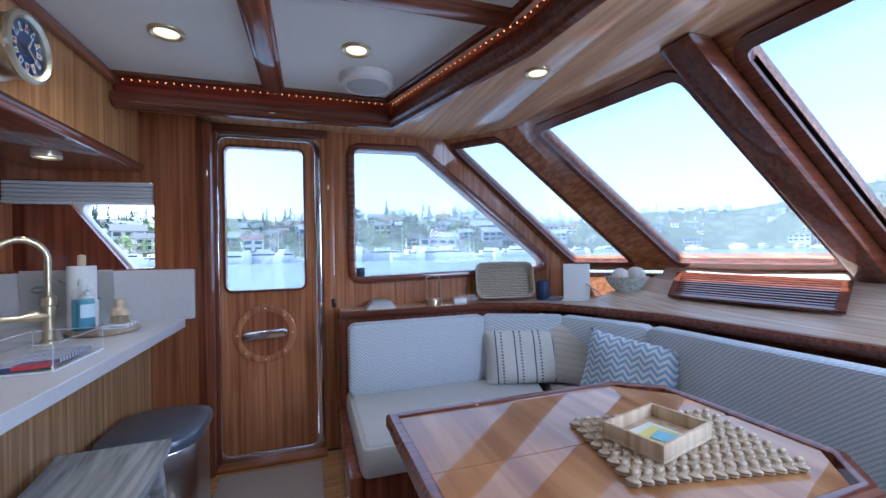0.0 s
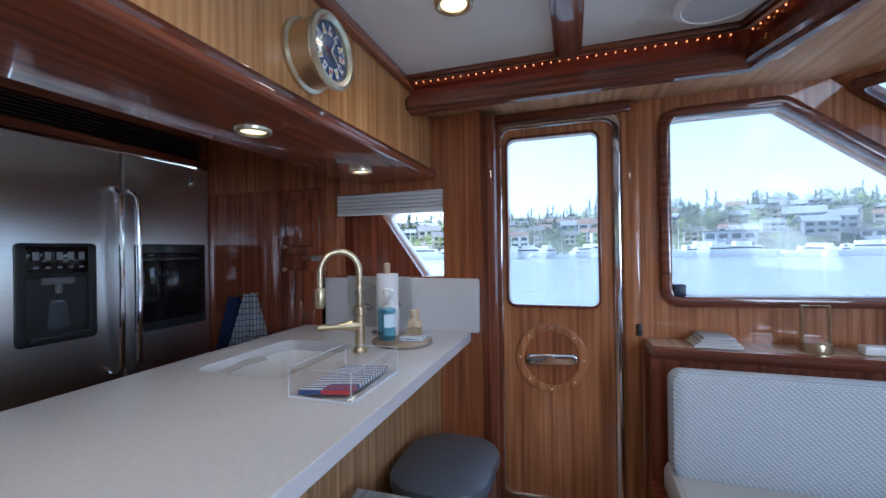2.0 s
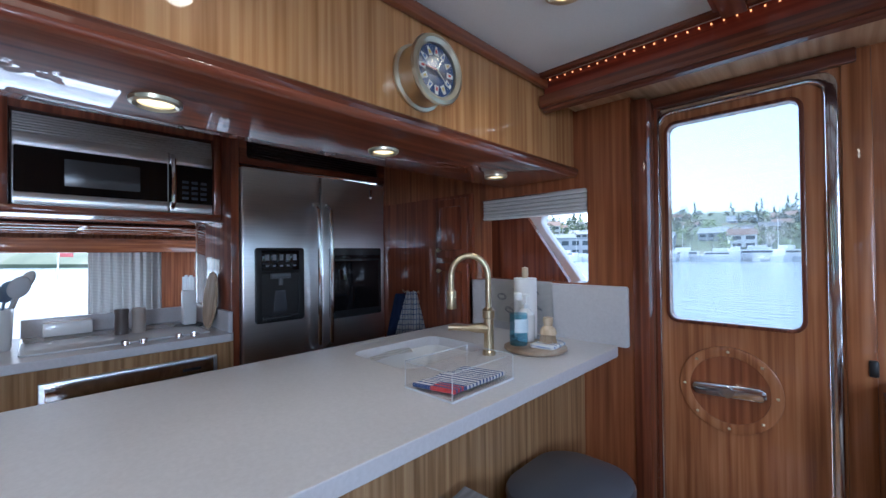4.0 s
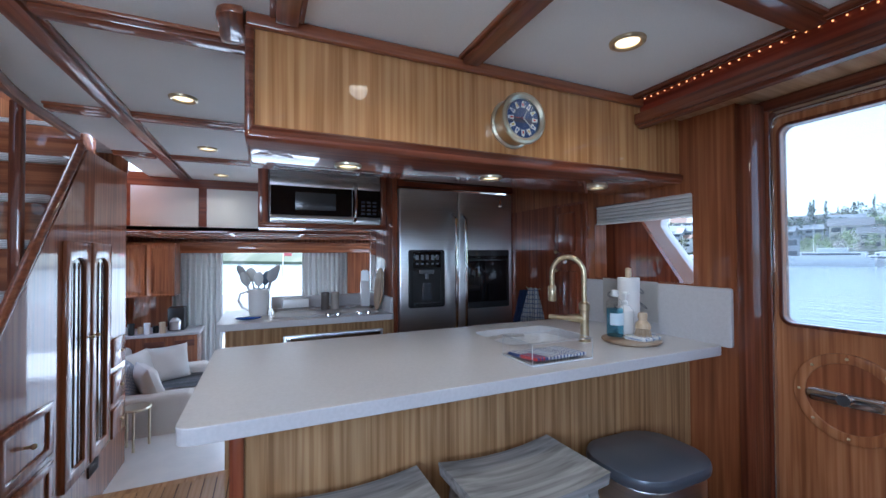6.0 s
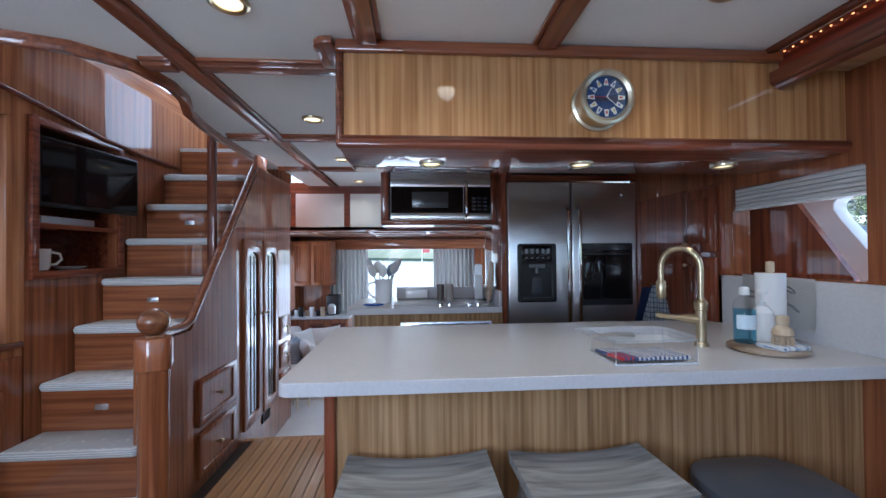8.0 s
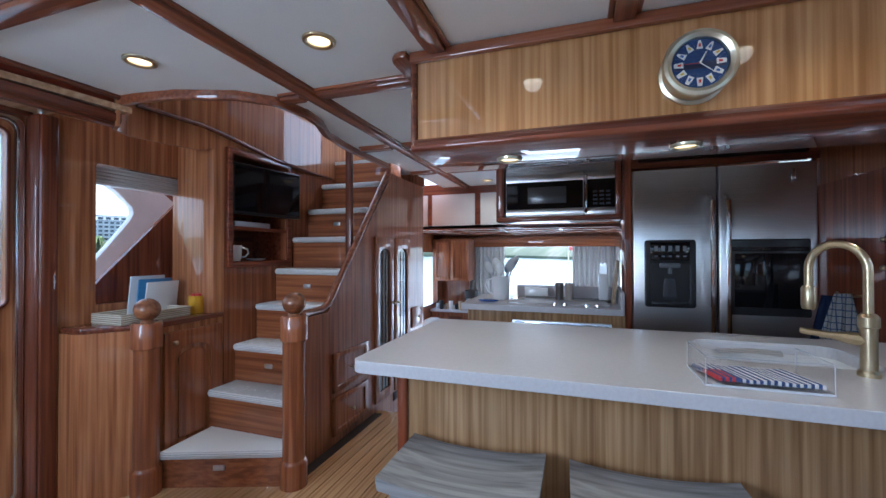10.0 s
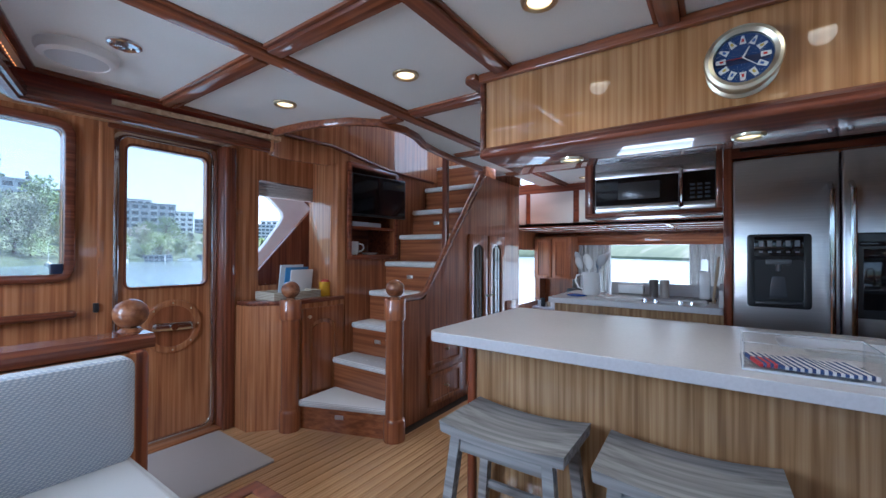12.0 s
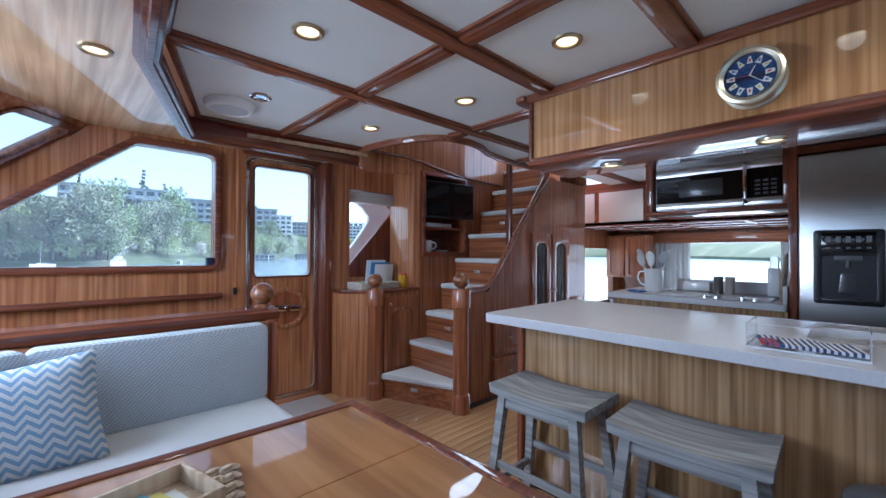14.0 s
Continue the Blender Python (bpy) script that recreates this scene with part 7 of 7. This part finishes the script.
box(bm, -5.65, -0.98, SAL, -5.12, -0.17, 0.40)
part("body", bm, stair_z, cc)
bm = B()
box(bm, -5.67, -0.99, 0.40, -5.09, -0.14, 0.435, 0.006)
part("top", bm, counter_m, cc)
bm = B()
for y in (-0.6, -0.3):
    box(bm, -5.12, y - 0.1, 0.27, -5.105, y + 0.1, 0.34, 0.004)
part("drawer_fronts", bm, trim_y, cc)
uc = thing("wall_cabinet", (-5.4, -0.7, 0.85), "wooden wall cabinet with panel doors", "cabinet")
bm = B()
box(bm, -5.66, -0.99, 0.86, -5.2, -0.42, 1.5)
part("body", bm, stair_z, uc)
for y0, y1 in ((-0.97, -0.71), (-0.69, -0.43)):
    bm = B()
    plate(bm, "x", -5.2, -5.182, [(y0, 0.88), (y1, 0.88), (y1, 1.48), (y0, 1.48)], [[(y0 + 0.05, 0.93), (y1 - 0.05, 0.93), (y1 - 0.05, 1.43), (y0 + 0.05, 1.43)]], 0.003)
    part("cabinet_door", bm, stair_z, uc)
cm = thing("coffee_maker", (-5.35, -0.65, 0.436), "black and steel coffee maker", "coffee maker")
bm = B()
box(bm, -5.45, -0.5, 0.436, -5.25, -0.32, 0.72, 0.02)
part("body", bm, black_m, cm)
bm = B()
lathe(bm, [(0.0001, 0), (0.055, 0), (0.06, 0.1), (0.03, 0.14), (0.0001, 0.14)], (-5.2, -0.41, 0.46), 20)
part("jug", bm, steel, cm)
for k in range(6):
    e = thing("coffee_mug", (-5.2, -0.9 + 0.075 * k, 0.436), "pale stoneware coffee mug", "mug", "mugs on the side cabinet")
    bm = B()
    h = 0.08 + 0.05 * (k % 2)
    lathe(bm, [(0.0001, 0), (0.03, 0), (0.034, h), (0.03, h), (0.026, 0.01), (0.0001, 0.01)], (-5.2 + 0.06 * (k % 2), -0.9 + 0.075 * k, 0.436), 16)
    part("cup", bm, (ceramic, black_m, paleboard)[k % 3], e)


def curtain(y0, y1, lab):
    n = 90
    bm = B()
    cols = []
    for i in range(n + 1):
        u = i / n
        y = y0 + (y1 - y0) * u
        col = []
        for z in (SAL + 0.03, 0.2, 0.9, 1.38):
            k = 1.0 if z < 1.2 else 0.7
            col.append(bm.verts.new((AFT + 0.10 + 0.032 * k * math.sin(u * (y1 - y0) * 95), y + 0.008 * math.sin(u * 47 + z), z)))
        cols.append(col)
    for i in range(n):
        for j in range(3):
            bm.faces.new((cols[i][j], cols[i + 1][j], cols[i + 1][j + 1], cols[i][j + 1]))
    bmesh.ops.solidify(bm, geom=bm.faces[:], thickness=0.003)
    single("curtain", bm, curtain_m, lab, "curtain")


curtain(-0.52, 0.06, "grey pleated curtain beside the aft window")
curtain(1.06, 1.72, "grey pleated curtain beside the aft window")
bm = B()
box(bm, AFT + 0.002, -0.99, 1.38, AFT + 0.16, 2.49, 1.53, 0.01)
struct("trim_pelmet", bm, stair_y, "wooden pelmet above the aft curtains", "trim")
# the open aft deck
bm = B()
box(bm, -9.0, -1.6, SAL - 0.15, AFT - 0.09, 3.0, SAL - 0.02)
box(bm, -9.0, -1.6, SAL - 0.02, -8.9, 3.0, 0.55)
struct("aft_deck", bm, paint_m, "white aft deck and bulwark in daylight", "deck")
fl = thing("ensign", (-8.6, 0.9, 0.3), "red and white flag on a short staff", "flag")
bm = B()
rod(bm, (-8.7, 0.9, 0.0), (-8.9, 0.95, 1.6), 0.012, n=8)
part("staff", bm, white_p, fl)
bm = B()
box(bm, -8.9, 0.96, 1.34, -8.88, 1.12, 1.5)
part("cloth", bm, mat("flag_red", (0.5, 0.12, 0.12), 0.8), fl)
# arched wood corner piece where the overhead cabinet meets the ceiling
bm = B()
plate(bm, "z", CEIL - 0.03, CEIL - 0.002, [(-1.035, 0.506), (-0.82, 0.506), (-0.82, 0.475), (-0.828, 0.452), (-0.845, 0.435), (-0.87, 0.428), (-1.035, 0.428)], (), 0.008)
struct("trim_cabinet_end", bm, beam_x, "rounded wood trim at the end of the overhead cabinet", "trim")

# ---- outside: water, shores, houses, trees, boats ----
WATER = -2.2
wm = mat("harbour_water", (0.2, 0.245, 0.265), 0.14)
n, l, b = nodes(wm)
co, tx, bp = n.new("ShaderNodeTexCoord"), n.new("ShaderNodeTexNoise"), n.new("ShaderNodeBump")
mp = n.new("ShaderNodeMapping")
mp.inputs["Scale"].default_value = (0.5, 1.1, 1)
tx.inputs["Scale"].default_value, tx.inputs["Detail"].default_value = 1.0, 6
bp.inputs["Strength"].default_value, bp.inputs["Distance"].default_value = 0.6, 0.35
l.new(co.outputs["Object"], mp.inputs[0]), l.new(mp.outputs[0], tx.inputs["Vector"])
l.new(tx.outputs[0], bp.inputs["Height"]), l.new(bp.outputs[0], b.inputs["Normal"])
bm = B()
bmesh.ops.create_circle(bm, cap_ends=True, segments=64, radius=2500, matrix=Matrix.Translation((0, 0, WATER)))
struct("water", bm, wm, "calm blue harbour water with small ripples", "water", False)


def shore_r(a):
    """Distance of the shore in direction a, degrees from +y towards +x."""
    def bump(c, w):
        d = (a - c + 180) % 360 - 180
        return math.exp(-(d / w) ** 2)
    d = (a + 180) % 360 - 180
    near = 1 / (1 + math.exp((d - 40) / 5)) / (1 + math.exp(-(d + 100) / 6))
    return 420 - 300 * bump(180, 42) - 255 * near + 100 * bump(75, 30)


def ground_z(a, f):
    d = (a + 180) % 360 - 180
    top = (0.14 * shore_r(a) - 5) * (1 + 0.16 * math.sin(a * 0.11) + 0.1 * math.sin(a * 0.31))
    if abs(d) > 120:
        top = 15 + 2 * math.sin(a * 0.2)
    return WATER + 0.8 + top * min(1.0, f) ** 0.8 if f > 0 else WATER - 0.5


land_m = grain(mat("shore_ground", (0.1, 0.1, 0.07), 0.9), ((0.3, (0.07, 0.09, 0.05)), (0.55, (0.11, 0.13, 0.07)), (0.75, (0.22, 0.21, 0.16))), (0.05, 0.05, 0.05), 5)
bm = B()
rows = []
FR = [-0.02, 0.0, 0.01, 0.1, 0.25, 0.45, 0.7, 1.0, 1.8, 4.0]
for k in range(180):
    a = k * 2.0
    r0 = shore_r(a)
    dep = 0.5 * r0 if abs((a + 180) % 360 - 180) < 120 else 90
    rows.append([bm.verts.new(((r0 + dep * f) * math.sin(radians(a)), (r0 + dep * f) * math.cos(radians(a)), ground_z(a, f))) for f in FR])
for k in range(180):
    p, q = rows[k], rows[(k + 1) % 180]
    for j in range(len(FR) - 1):
        bm.faces.new((p[j], q[j], q[j + 1], p[j + 1]))
struct("ground", bm, land_m, "green hillside shore round the harbour", "ground")


def spot(a, f):
    r0 = shore_r(a)
    dep = 0.5 * r0 if abs((a + 180) % 360 - 180) < 120 else 90
    r = r0 + dep * f
    return Vector((r * math.sin(radians(a)), r * math.cos(radians(a)), ground_z(a, f) - 0.2))


rng = random.Random(7)
leafs = []
# last two: spring greens lightened, as the near shore renders too dark
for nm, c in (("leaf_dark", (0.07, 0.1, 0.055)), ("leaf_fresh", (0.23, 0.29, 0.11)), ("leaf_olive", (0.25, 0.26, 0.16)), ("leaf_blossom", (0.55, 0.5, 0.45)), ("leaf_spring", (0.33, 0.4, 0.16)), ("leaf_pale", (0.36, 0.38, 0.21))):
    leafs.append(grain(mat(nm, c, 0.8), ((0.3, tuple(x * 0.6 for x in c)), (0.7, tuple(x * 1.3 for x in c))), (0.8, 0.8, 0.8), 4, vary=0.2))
bark = grain(mat("bark", (0.1, 0.075, 0.05), 0.9), ((0.3, (0.06, 0.045, 0.03)), (0.7, (0.14, 0.1, 0.07))), (4, 4, 1), 4)


def leaf_cards(verts, faces, c, r, count, size, flat=1.0):
    for _ in range(count):
        d = Vector((rng.gauss(0, 1), rng.gauss(0, 1), rng.gauss(0, 1))).normalized()
        p = Vector(c) + Vector((d.x * r, d.y * r, d.z * r * flat)) * (rng.random() ** 0.35)
        u = Vector((rng.gauss(0, 1), rng.gauss(0, 1), rng.gauss(0, 1))).normalized() * size * rng.uniform(0.6, 1.3)
        w = u.orthogonal().normalized() * size * rng.uniform(0.5, 1.0)
        i = len(verts)
        verts += [p - u, p + w, p + u, p - w]
        faces.append((i, i + 1, i + 2, i + 3))


def tree_template(kind, m, h):
    """A tapered trunk with limbs and a crown of many small leaf clumps; stands at the origin."""
    e = thing("tree", (0, 0, 0), {"leafy": "broad leafy tree on the shore", "conifer": "tall dark conifer on the shore"}[kind], "tree", "trees on the shore")
    bm = B()
    rod(bm, (0, 0, 0), (0, 0, h * (0.95 if kind == "conifer" else 0.55)), h * 0.025, h * 0.006, 8)
    vs, fs = [], []
    if kind == "conifer":
        for k in range(26):
            f = k / 26
            z, r = h * (0.12 + 0.86 * f), h * 0.17 * (1 - f) ** 0.85 + 0.1
            for j in range(6):
                a = rng.random() * 6.3
                leaf_cards(vs, fs, (r * 0.6 * math.cos(a), r * 0.6 * math.sin(a), z), r * 0.5, 9, h * 0.022, 0.4)
    else:
        for k in range(34):
            a, rr, z = rng.random() * 6.3, h * 0.36 * math.sqrt(rng.random()), h * rng.uniform(0.25, 0.92)
            rr *= math.sin(min(1, (z / h - 0.1) * 1.15) * math.pi) ** 0.6
            c = Vector((rr * math.cos(a), rr * math.sin(a), z))
            rod(bm, (0, 0, z * 0.55), c, h * 0.008, h * 0.003, 5)
            leaf_cards(vs, fs, c, h * 0.13, 55, h * 0.019)
    part("trunk", bm, bark, e)
    me = bpy.data.meshes.new("crown")
    me.from_pydata(vs, [], fs)
    me.materials.append(m)
    hang(new("crown", me), e)
    return e


temps = [tree_template("leafy", leafs[1], 12), tree_template("leafy", leafs[2], 11), tree_template("leafy", leafs[3], 8), tree_template("conifer", leafs[0], 18), tree_template("leafy", leafs[0], 13)]
for k, e in enumerate(temps):
    e.matrix_basis = Matrix.Translation(spot(200 + 9 * k, 0.3))


def put(e, p, s, rz):
    c = copy_thing(e, Matrix.Translation(p) @ Matrix.Rotation(rz, 4, 'Z'))
    c.scale = (s, s, s)
    return c


for k in range(150):                      # near starboard shore, dense and green
    a = rng.uniform(140, 232)
    f = rng.random() ** 1.6 * 0.55
    s = rng.uniform(0.5, 0.95) * (1.75 if 150 < a < 192 and f < 0.3 else 0.7)
    t = rng.choices(temps, (6, 5, 1, 0.3, 0.6))[0]
    put(t, spot(a, f + 0.012), s, rng.random() * 6)


def woods(name, m, trees, label):
    """Many far trees in one mesh; trees is a list of place, height and kind."""
    vs, fs = [], []
    for p, h, kind in trees:
        n = 16
        for k in range(n):
            f = (k + 0.5) / n
            a = rng.random() * 6.3
            if kind == "conifer":
                r = h * 0.16 * (1 - f)
                c = (p.x + r * 0.5 * math.cos(a), p.y + r * 0.5 * math.sin(a), p.z + h * (0.1 + 0.9 * f))
                leaf_cards(vs, fs, c, r * 0.7 + 0.1, 9, h * 0.034, 0.5)
            else:
                r = h * 0.36 * math.sqrt(rng.random()) * math.sin(min(1, 0.15 + 0.85 * f) * math.pi) ** 0.5
                leaf_cards(vs, fs, (p.x + r * math.cos(a), p.y + r * math.sin(a), p.z + h * (0.2 + 0.7 * f)), h * 0.16, 13, h * 0.042)
    me = bpy.data.meshes.new(name)
    me.from_pydata(vs, [], fs)
    me.materials.append(m)
    tagged(new(name, me), label, "woods", kind="stuff")


for nm, m, cnt, kind, lo_, hi_, f0, f1, lab in (("fresh_woods", leafs[1], 460, "leafy", 4, 8, 0.03, 1.0, "fresh green leafy trees on the far hillside"), ("olive_woods", leafs[2], 460, "leafy", 4, 8.5, 0.05, 1.1, "olive leafy trees on the far hillside"),
        ("dark_woods", leafs[0], 380, "leafy", 5, 10, 0.3, 1.2, "dark trees along the far ridge"), ("blossom_woods", leafs[3], 90, "leafy", 4, 7, 0.03, 0.7, "pale blossoming trees on the far shore"), ("conifer_woods", leafs[0], 190, "conifer", 7, 14, 0.5, 1.15, "dark conifers along the far ridge")):
    woods(nm, m, [(spot(rng.uniform(-64, 94), rng.uniform(f0, f1)), rng.uniform(lo_, hi_), kind) for _ in range(cnt)], lab)
# part of these bushes' brightness is put into their lightened leaf colours
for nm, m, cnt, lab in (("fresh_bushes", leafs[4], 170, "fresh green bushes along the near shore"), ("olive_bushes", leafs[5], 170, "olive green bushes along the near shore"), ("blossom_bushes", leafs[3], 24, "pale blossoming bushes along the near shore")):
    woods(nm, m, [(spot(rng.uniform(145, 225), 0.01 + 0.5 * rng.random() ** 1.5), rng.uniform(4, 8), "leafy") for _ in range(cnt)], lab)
woods("starboard_conifers", leafs[0], [(spot(a, f), h, "conifer") for a, f, h in ((181, 0.95, 20), (186.5, 0.9, 24), (188.5, 0.95, 19), (193.5, 0.9, 14), (176, 1.0, 15), (170, 0.9, 18), (208, 0.9, 14), (214, 1.0, 16))], "tall conifers above the near shore")

glass_far = mat("far_glass", (0.05, 0.065, 0.08), 0.15)
roofm = [mat("roof_grey", (0.12, 0.12, 0.125), 0.8), mat("roof_brown", (0.17, 0.11, 0.08), 0.8), mat("roof_slate", (0.2, 0.22, 0.24), 0.7)]
wallm = [grain(mat("wall_%s" % nm, c, 0.8), ((0.3, tuple(x * 0.9 for x in c)), (0.7, c)), (0.6, 0.6, 0.6), 3) for nm, c in (("cream", (0.62, 0.58, 0.5)), ("white", (0.72, 0.72, 0.7)), ("grey", (0.34, 0.36, 0.38)), ("rust", (0.33, 0.16, 0.1)), ("blue", (0.3, 0.34, 0.37)))]


def house_template(w, d, floors, m, mr, pitched, cat, lab):
    e = thing(cat.replace(" ", "_"), (0, 0, 0), lab, cat, "houses on the shore")
    h = floors * 3.0
    bm = B()
    box(bm, -w / 2, -d / 2, -3, w / 2, d / 2, h)
    part("wall", bm, m, e, smooth=False)
    bm = B()
    if pitched:
        plate(bm, "x", -w / 2 - 0.5, w / 2 + 0.5, [(-d / 2 - 0.6, h - 0.1), (d / 2 + 0.6, h - 0.1), (0, h + d * 0.32)])
    else:
        box(bm, -w / 2 - 0.3, -d / 2 - 0.3, h, w / 2 + 0.3, d / 2 + 0.3, h + 0.5)
    part("roof", bm, mr, e, smooth=False)
    n = max(2, int(w / 3.2))
    for s in (-1, 1):
        for fl in range(floors):
            for i in range(n):
                x = -w / 2 + (i + 0.5) * w / n
                bm = B()
                ya, yb = sorted((s * (d / 2 - 0.1), s * (d / 2 + 0.06)))
                box(bm, x - w / n * 0.33, ya, fl * 3 + 0.9, x + w / n * 0.33, yb, fl * 3 + 2.4)
                part("window", bm, glass_far, e, smooth=False)
    if floors > 2:
        for fl in range(1, floors):
            for i in range(0, n, 2):
                x = -w / 2 + (i + 0.5) * w / n
                bm = B()
                box(bm, x - w / n * 0.42, d / 2, fl * 3 - 0.1, x + w / n * 0.42, d / 2 + 1.3, fl * 3 + 0.08)
                part("balcony", bm, wallm[1], e, smooth=False)
    return e


HT = [house_template(10, 8, 2, wallm[0], roofm[0], True, "house", "cream two-storey house with a grey pitched roof"),
      house_template(9, 8, 2, wallm[1], roofm[1], True, "house", "white two-storey house with a brown roof"),
      house_template(12, 9, 2, wallm[2], roofm[2], True, "house", "grey two-storey house with a slate roof"),
      house_template(14, 10, 2, wallm[2], roofm[2], False, "boathouse", "grey flat-roofed waterside building")]
AT = [house_template(30, 12, 5, wallm[4], roofm[2], False, "apartment building", "blue-grey apartment block with balconies"),
      house_template(24, 12, 4, wallm[2], roofm[0], False, "apartment building", "grey apartment block with balconies"),
      house_template(18, 12, 5, wallm[1], roofm[2], False, "apartment building", "pale apartment block with balconies")]
for k, e in enumerate(HT):
    p = spot(-20 + 22 * k, 0.3)
    e.matrix_basis = Matrix.Translation(p) @ Matrix.Rotation(radians(20 - 22 * k), 4, 'Z')
for k, e in enumerate(AT):
    a = 184 + 14 * k
    e.matrix_basis = Matrix.Translation(spot(a, 0.72)) @ Matrix.Rotation(radians(-a + 180), 4, 'Z')


def face(e, a, f, s=1.0, jit=0.3):
    p = spot(a, f)
    c = copy_thing(e, Matrix.Translation(p) @ Matrix.Rotation(radians(180 - a) + rng.uniform(-jit, jit), 4, 'Z'))
    c.scale = (s, s, s)


for k in range(190):
    face(rng.choice(HT[:3]), rng.uniform(-62, 92), rng.uniform(0.12, 0.95), rng.uniform(0.55, 0.9))
for k in range(14):
    face(HT[3], rng.uniform(-60, 88), rng.uniform(0.015, 0.05), rng.uniform(0.7, 1.3))
for a, f, i in ((177, 0.8, 1), (190, 0.62, 0), (197, 0.95, 2), (205, 0.8, 1), (211, 0.7, 0), (171, 0.95, 0), (219, 0.9, 2), (182, 0.55, 2), (186, 0.98, 1), (193, 1.0, 0), (199, 0.7, 1), (208, 0.5, 2), (164, 0.9, 1), (226, 0.75, 0), (201, 0.55, 2)):
    face(AT[i], a, f, 0.8, 0.25)
for k in range(7):
    face(HT[3], rng.uniform(197, 214), -0.03, 0.45)


def boat_template(L, mast):
    e = thing("sailboat" if mast else "motor_yacht", (0, 0, 0), "white sailboat with a bare mast at its mooring" if mast else "white motor yacht moored at the shore", "boat", "moored boats")
    bm = B()
    wd, hh = L * 0.13, L * 0.11
    sec = []
    for i in range(9):
        t = i / 8
        hw = wd * (1 - max(0, (t - 0.55) / 0.45) ** 2) * (0.85 if i == 0 else 1) + 0.02
        up = hh * (1 + 0.35 * t * t)
        sec.append([bm.verts.new((L * (t - 0.5), s * hw * w, z)) for s, w, z in ((-1, 1, up), (-1, 0.75, -0.4), (1, 0.75, -0.4), (1, 1, up))])
    for p, q in zip(sec, sec[1:]):
        for j in range(4):
            bm.faces.new((p[j], p[(j + 1) % 4], q[(j + 1) % 4], q[j]))
    bm.faces.new(sec[0])
    part("hull", bm, paint_m, e)
    bm = B()
    if mast:
        box(bm, -L * 0.2, -wd * 0.5, hh, L * 0.15, wd * 0.5, hh + 0.6, 0.15)
    else:
        box(bm, -L * 0.42, -wd * 0.75, hh, L * 0.22, wd * 0.75, hh + 1.6, 0.2)
        box(bm, -L * 0.25, -wd * 0.6, hh + 1.6, L * 0.05, wd * 0.6, hh + 2.7, 0.2)
    cab_ = part("cabin", bm, paint_m, e)
    bm = B()
    if mast:
        box(bm, -L * 0.15, -wd * 0.51, hh + 0.2, L * 0.1, wd * 0.51, hh + 0.45)
    else:
        box(bm, -L * 0.38, -wd * 0.76, hh + 0.7, L * 0.2, wd * 0.76, hh + 1.25)
    part("cabin_windows", bm, glass_far, e)
    bm = B()
    rod(bm, (0.05 * L, 0, hh), (0.05 * L, 0, hh + (L * 1.1 if mast else 3.5 + L * 0.05)), 0.07, 0.04, 6)
    part("mast", bm, white_p, e)
    return e


BT = [boat_template(14, False), boat_template(20, False), boat_template(10, True)]
for k, e in enumerate(BT):
    p = spot(-5 + 8 * k, -0.02)
    e.matrix_basis = Matrix.Translation((p.x, p.y, WATER)) @ Matrix.Rotation(radians(10 * k), 4, 'Z')
for k in range(110):
    a = rng.uniform(-48, 86)
    p = spot(a, rng.uniform(-0.1, 0.0))
    c = copy_thing(rng.choices(BT, (5, 3, 5))[0], Matrix.Translation((p.x, p.y, WATER)) @ Matrix.Rotation(rng.choice((0.1, 1.5, 3.1)) + rng.uniform(-0.3, 0.3), 4, 'Z'))
    s = rng.uniform(0.7, 1.2)
    c.scale = (s, s, s)
for k in range(6):
    p = spot(178 + k * 6, -0.06)
    copy_thing(BT[2 - k % 2 * 2], Matrix.Translation((p.x, p.y, WATER)) @ Matrix.Rotation(rng.random() * 3, 4, 'Z')).scale = (0.5, 0.5, 0.5)

# ---- the yacht's decks, unseen, added to bounce daylight up to the ceiling ----
for nm, y0, y1, yb in (("side_deck", 2.76, 3.6, 3.6), ("side_deck", -2.5, -1.66, -2.5)):
    bm = B()
    box(bm, -5.7, y0, -0.2, 2.6, y1, -0.05)
    box(bm, -5.7, yb - 0.04, -0.05, 2.6, yb + 0.04, 0.6, 0.02)
    single(nm, bm, paint_m, "unseen white side deck with a low bulwark, added to bounce daylight", "deck")
bm = B()
plate(bm, "z", 0.2, 0.35, [(2.72, -2.4), (6.0, -1.2), (8.5, 0.55), (6.0, 2.3), (2.72, 3.5)])
single("foredeck", bm, paint_m, "unseen white deck ahead of the windscreen, added to bounce daylight", "deck")
bm = B()
plate(bm, "z", -2.5, -0.25, [(-9.0, -2.5), (2.6, -2.5), (6.0, -1.3), (8.6, 0.55), (6.0, 2.4), (2.6, 3.6), (-9.0, 3.6)])
single("hull", bm, paint_m, "white hull of the yacht in the water", "hull")

# ---- deck planks inside ----
bm = B()
PW = 0.066
me_cache = {}


def plank(x0, x1, y):
    key = round(x1 - x0, 3)
    if key not in me_cache:
        bm = B()
        box(bm, 0, 0.0025, -0.006, x1 - x0, PW - 0.0025, 0.0, 0.0)
        me = bpy.data.meshes.new("plank")
        bm.to_mesh(me)
        bm.free()
        me.materials.append(teak)
        me_cache[key] = me
    o = new("plank", me_cache[key])
    o.location = (x0, y, 0.0)
    o.parent = bpy.data.objects["floor"]


y = -1.54
while y < 2.6:
    x0 = -2.29 if -0.40 < y < 0.47 else (-1.32 if y < -0.40 else -0.82)
    plank(x0, 0.16 if (y < -0.6 or y > 0.0) else 0.2, y)
    y += PW
y = -1.54
while y < -0.66:
    plank(0.165, 2.0, y)
    y += PW
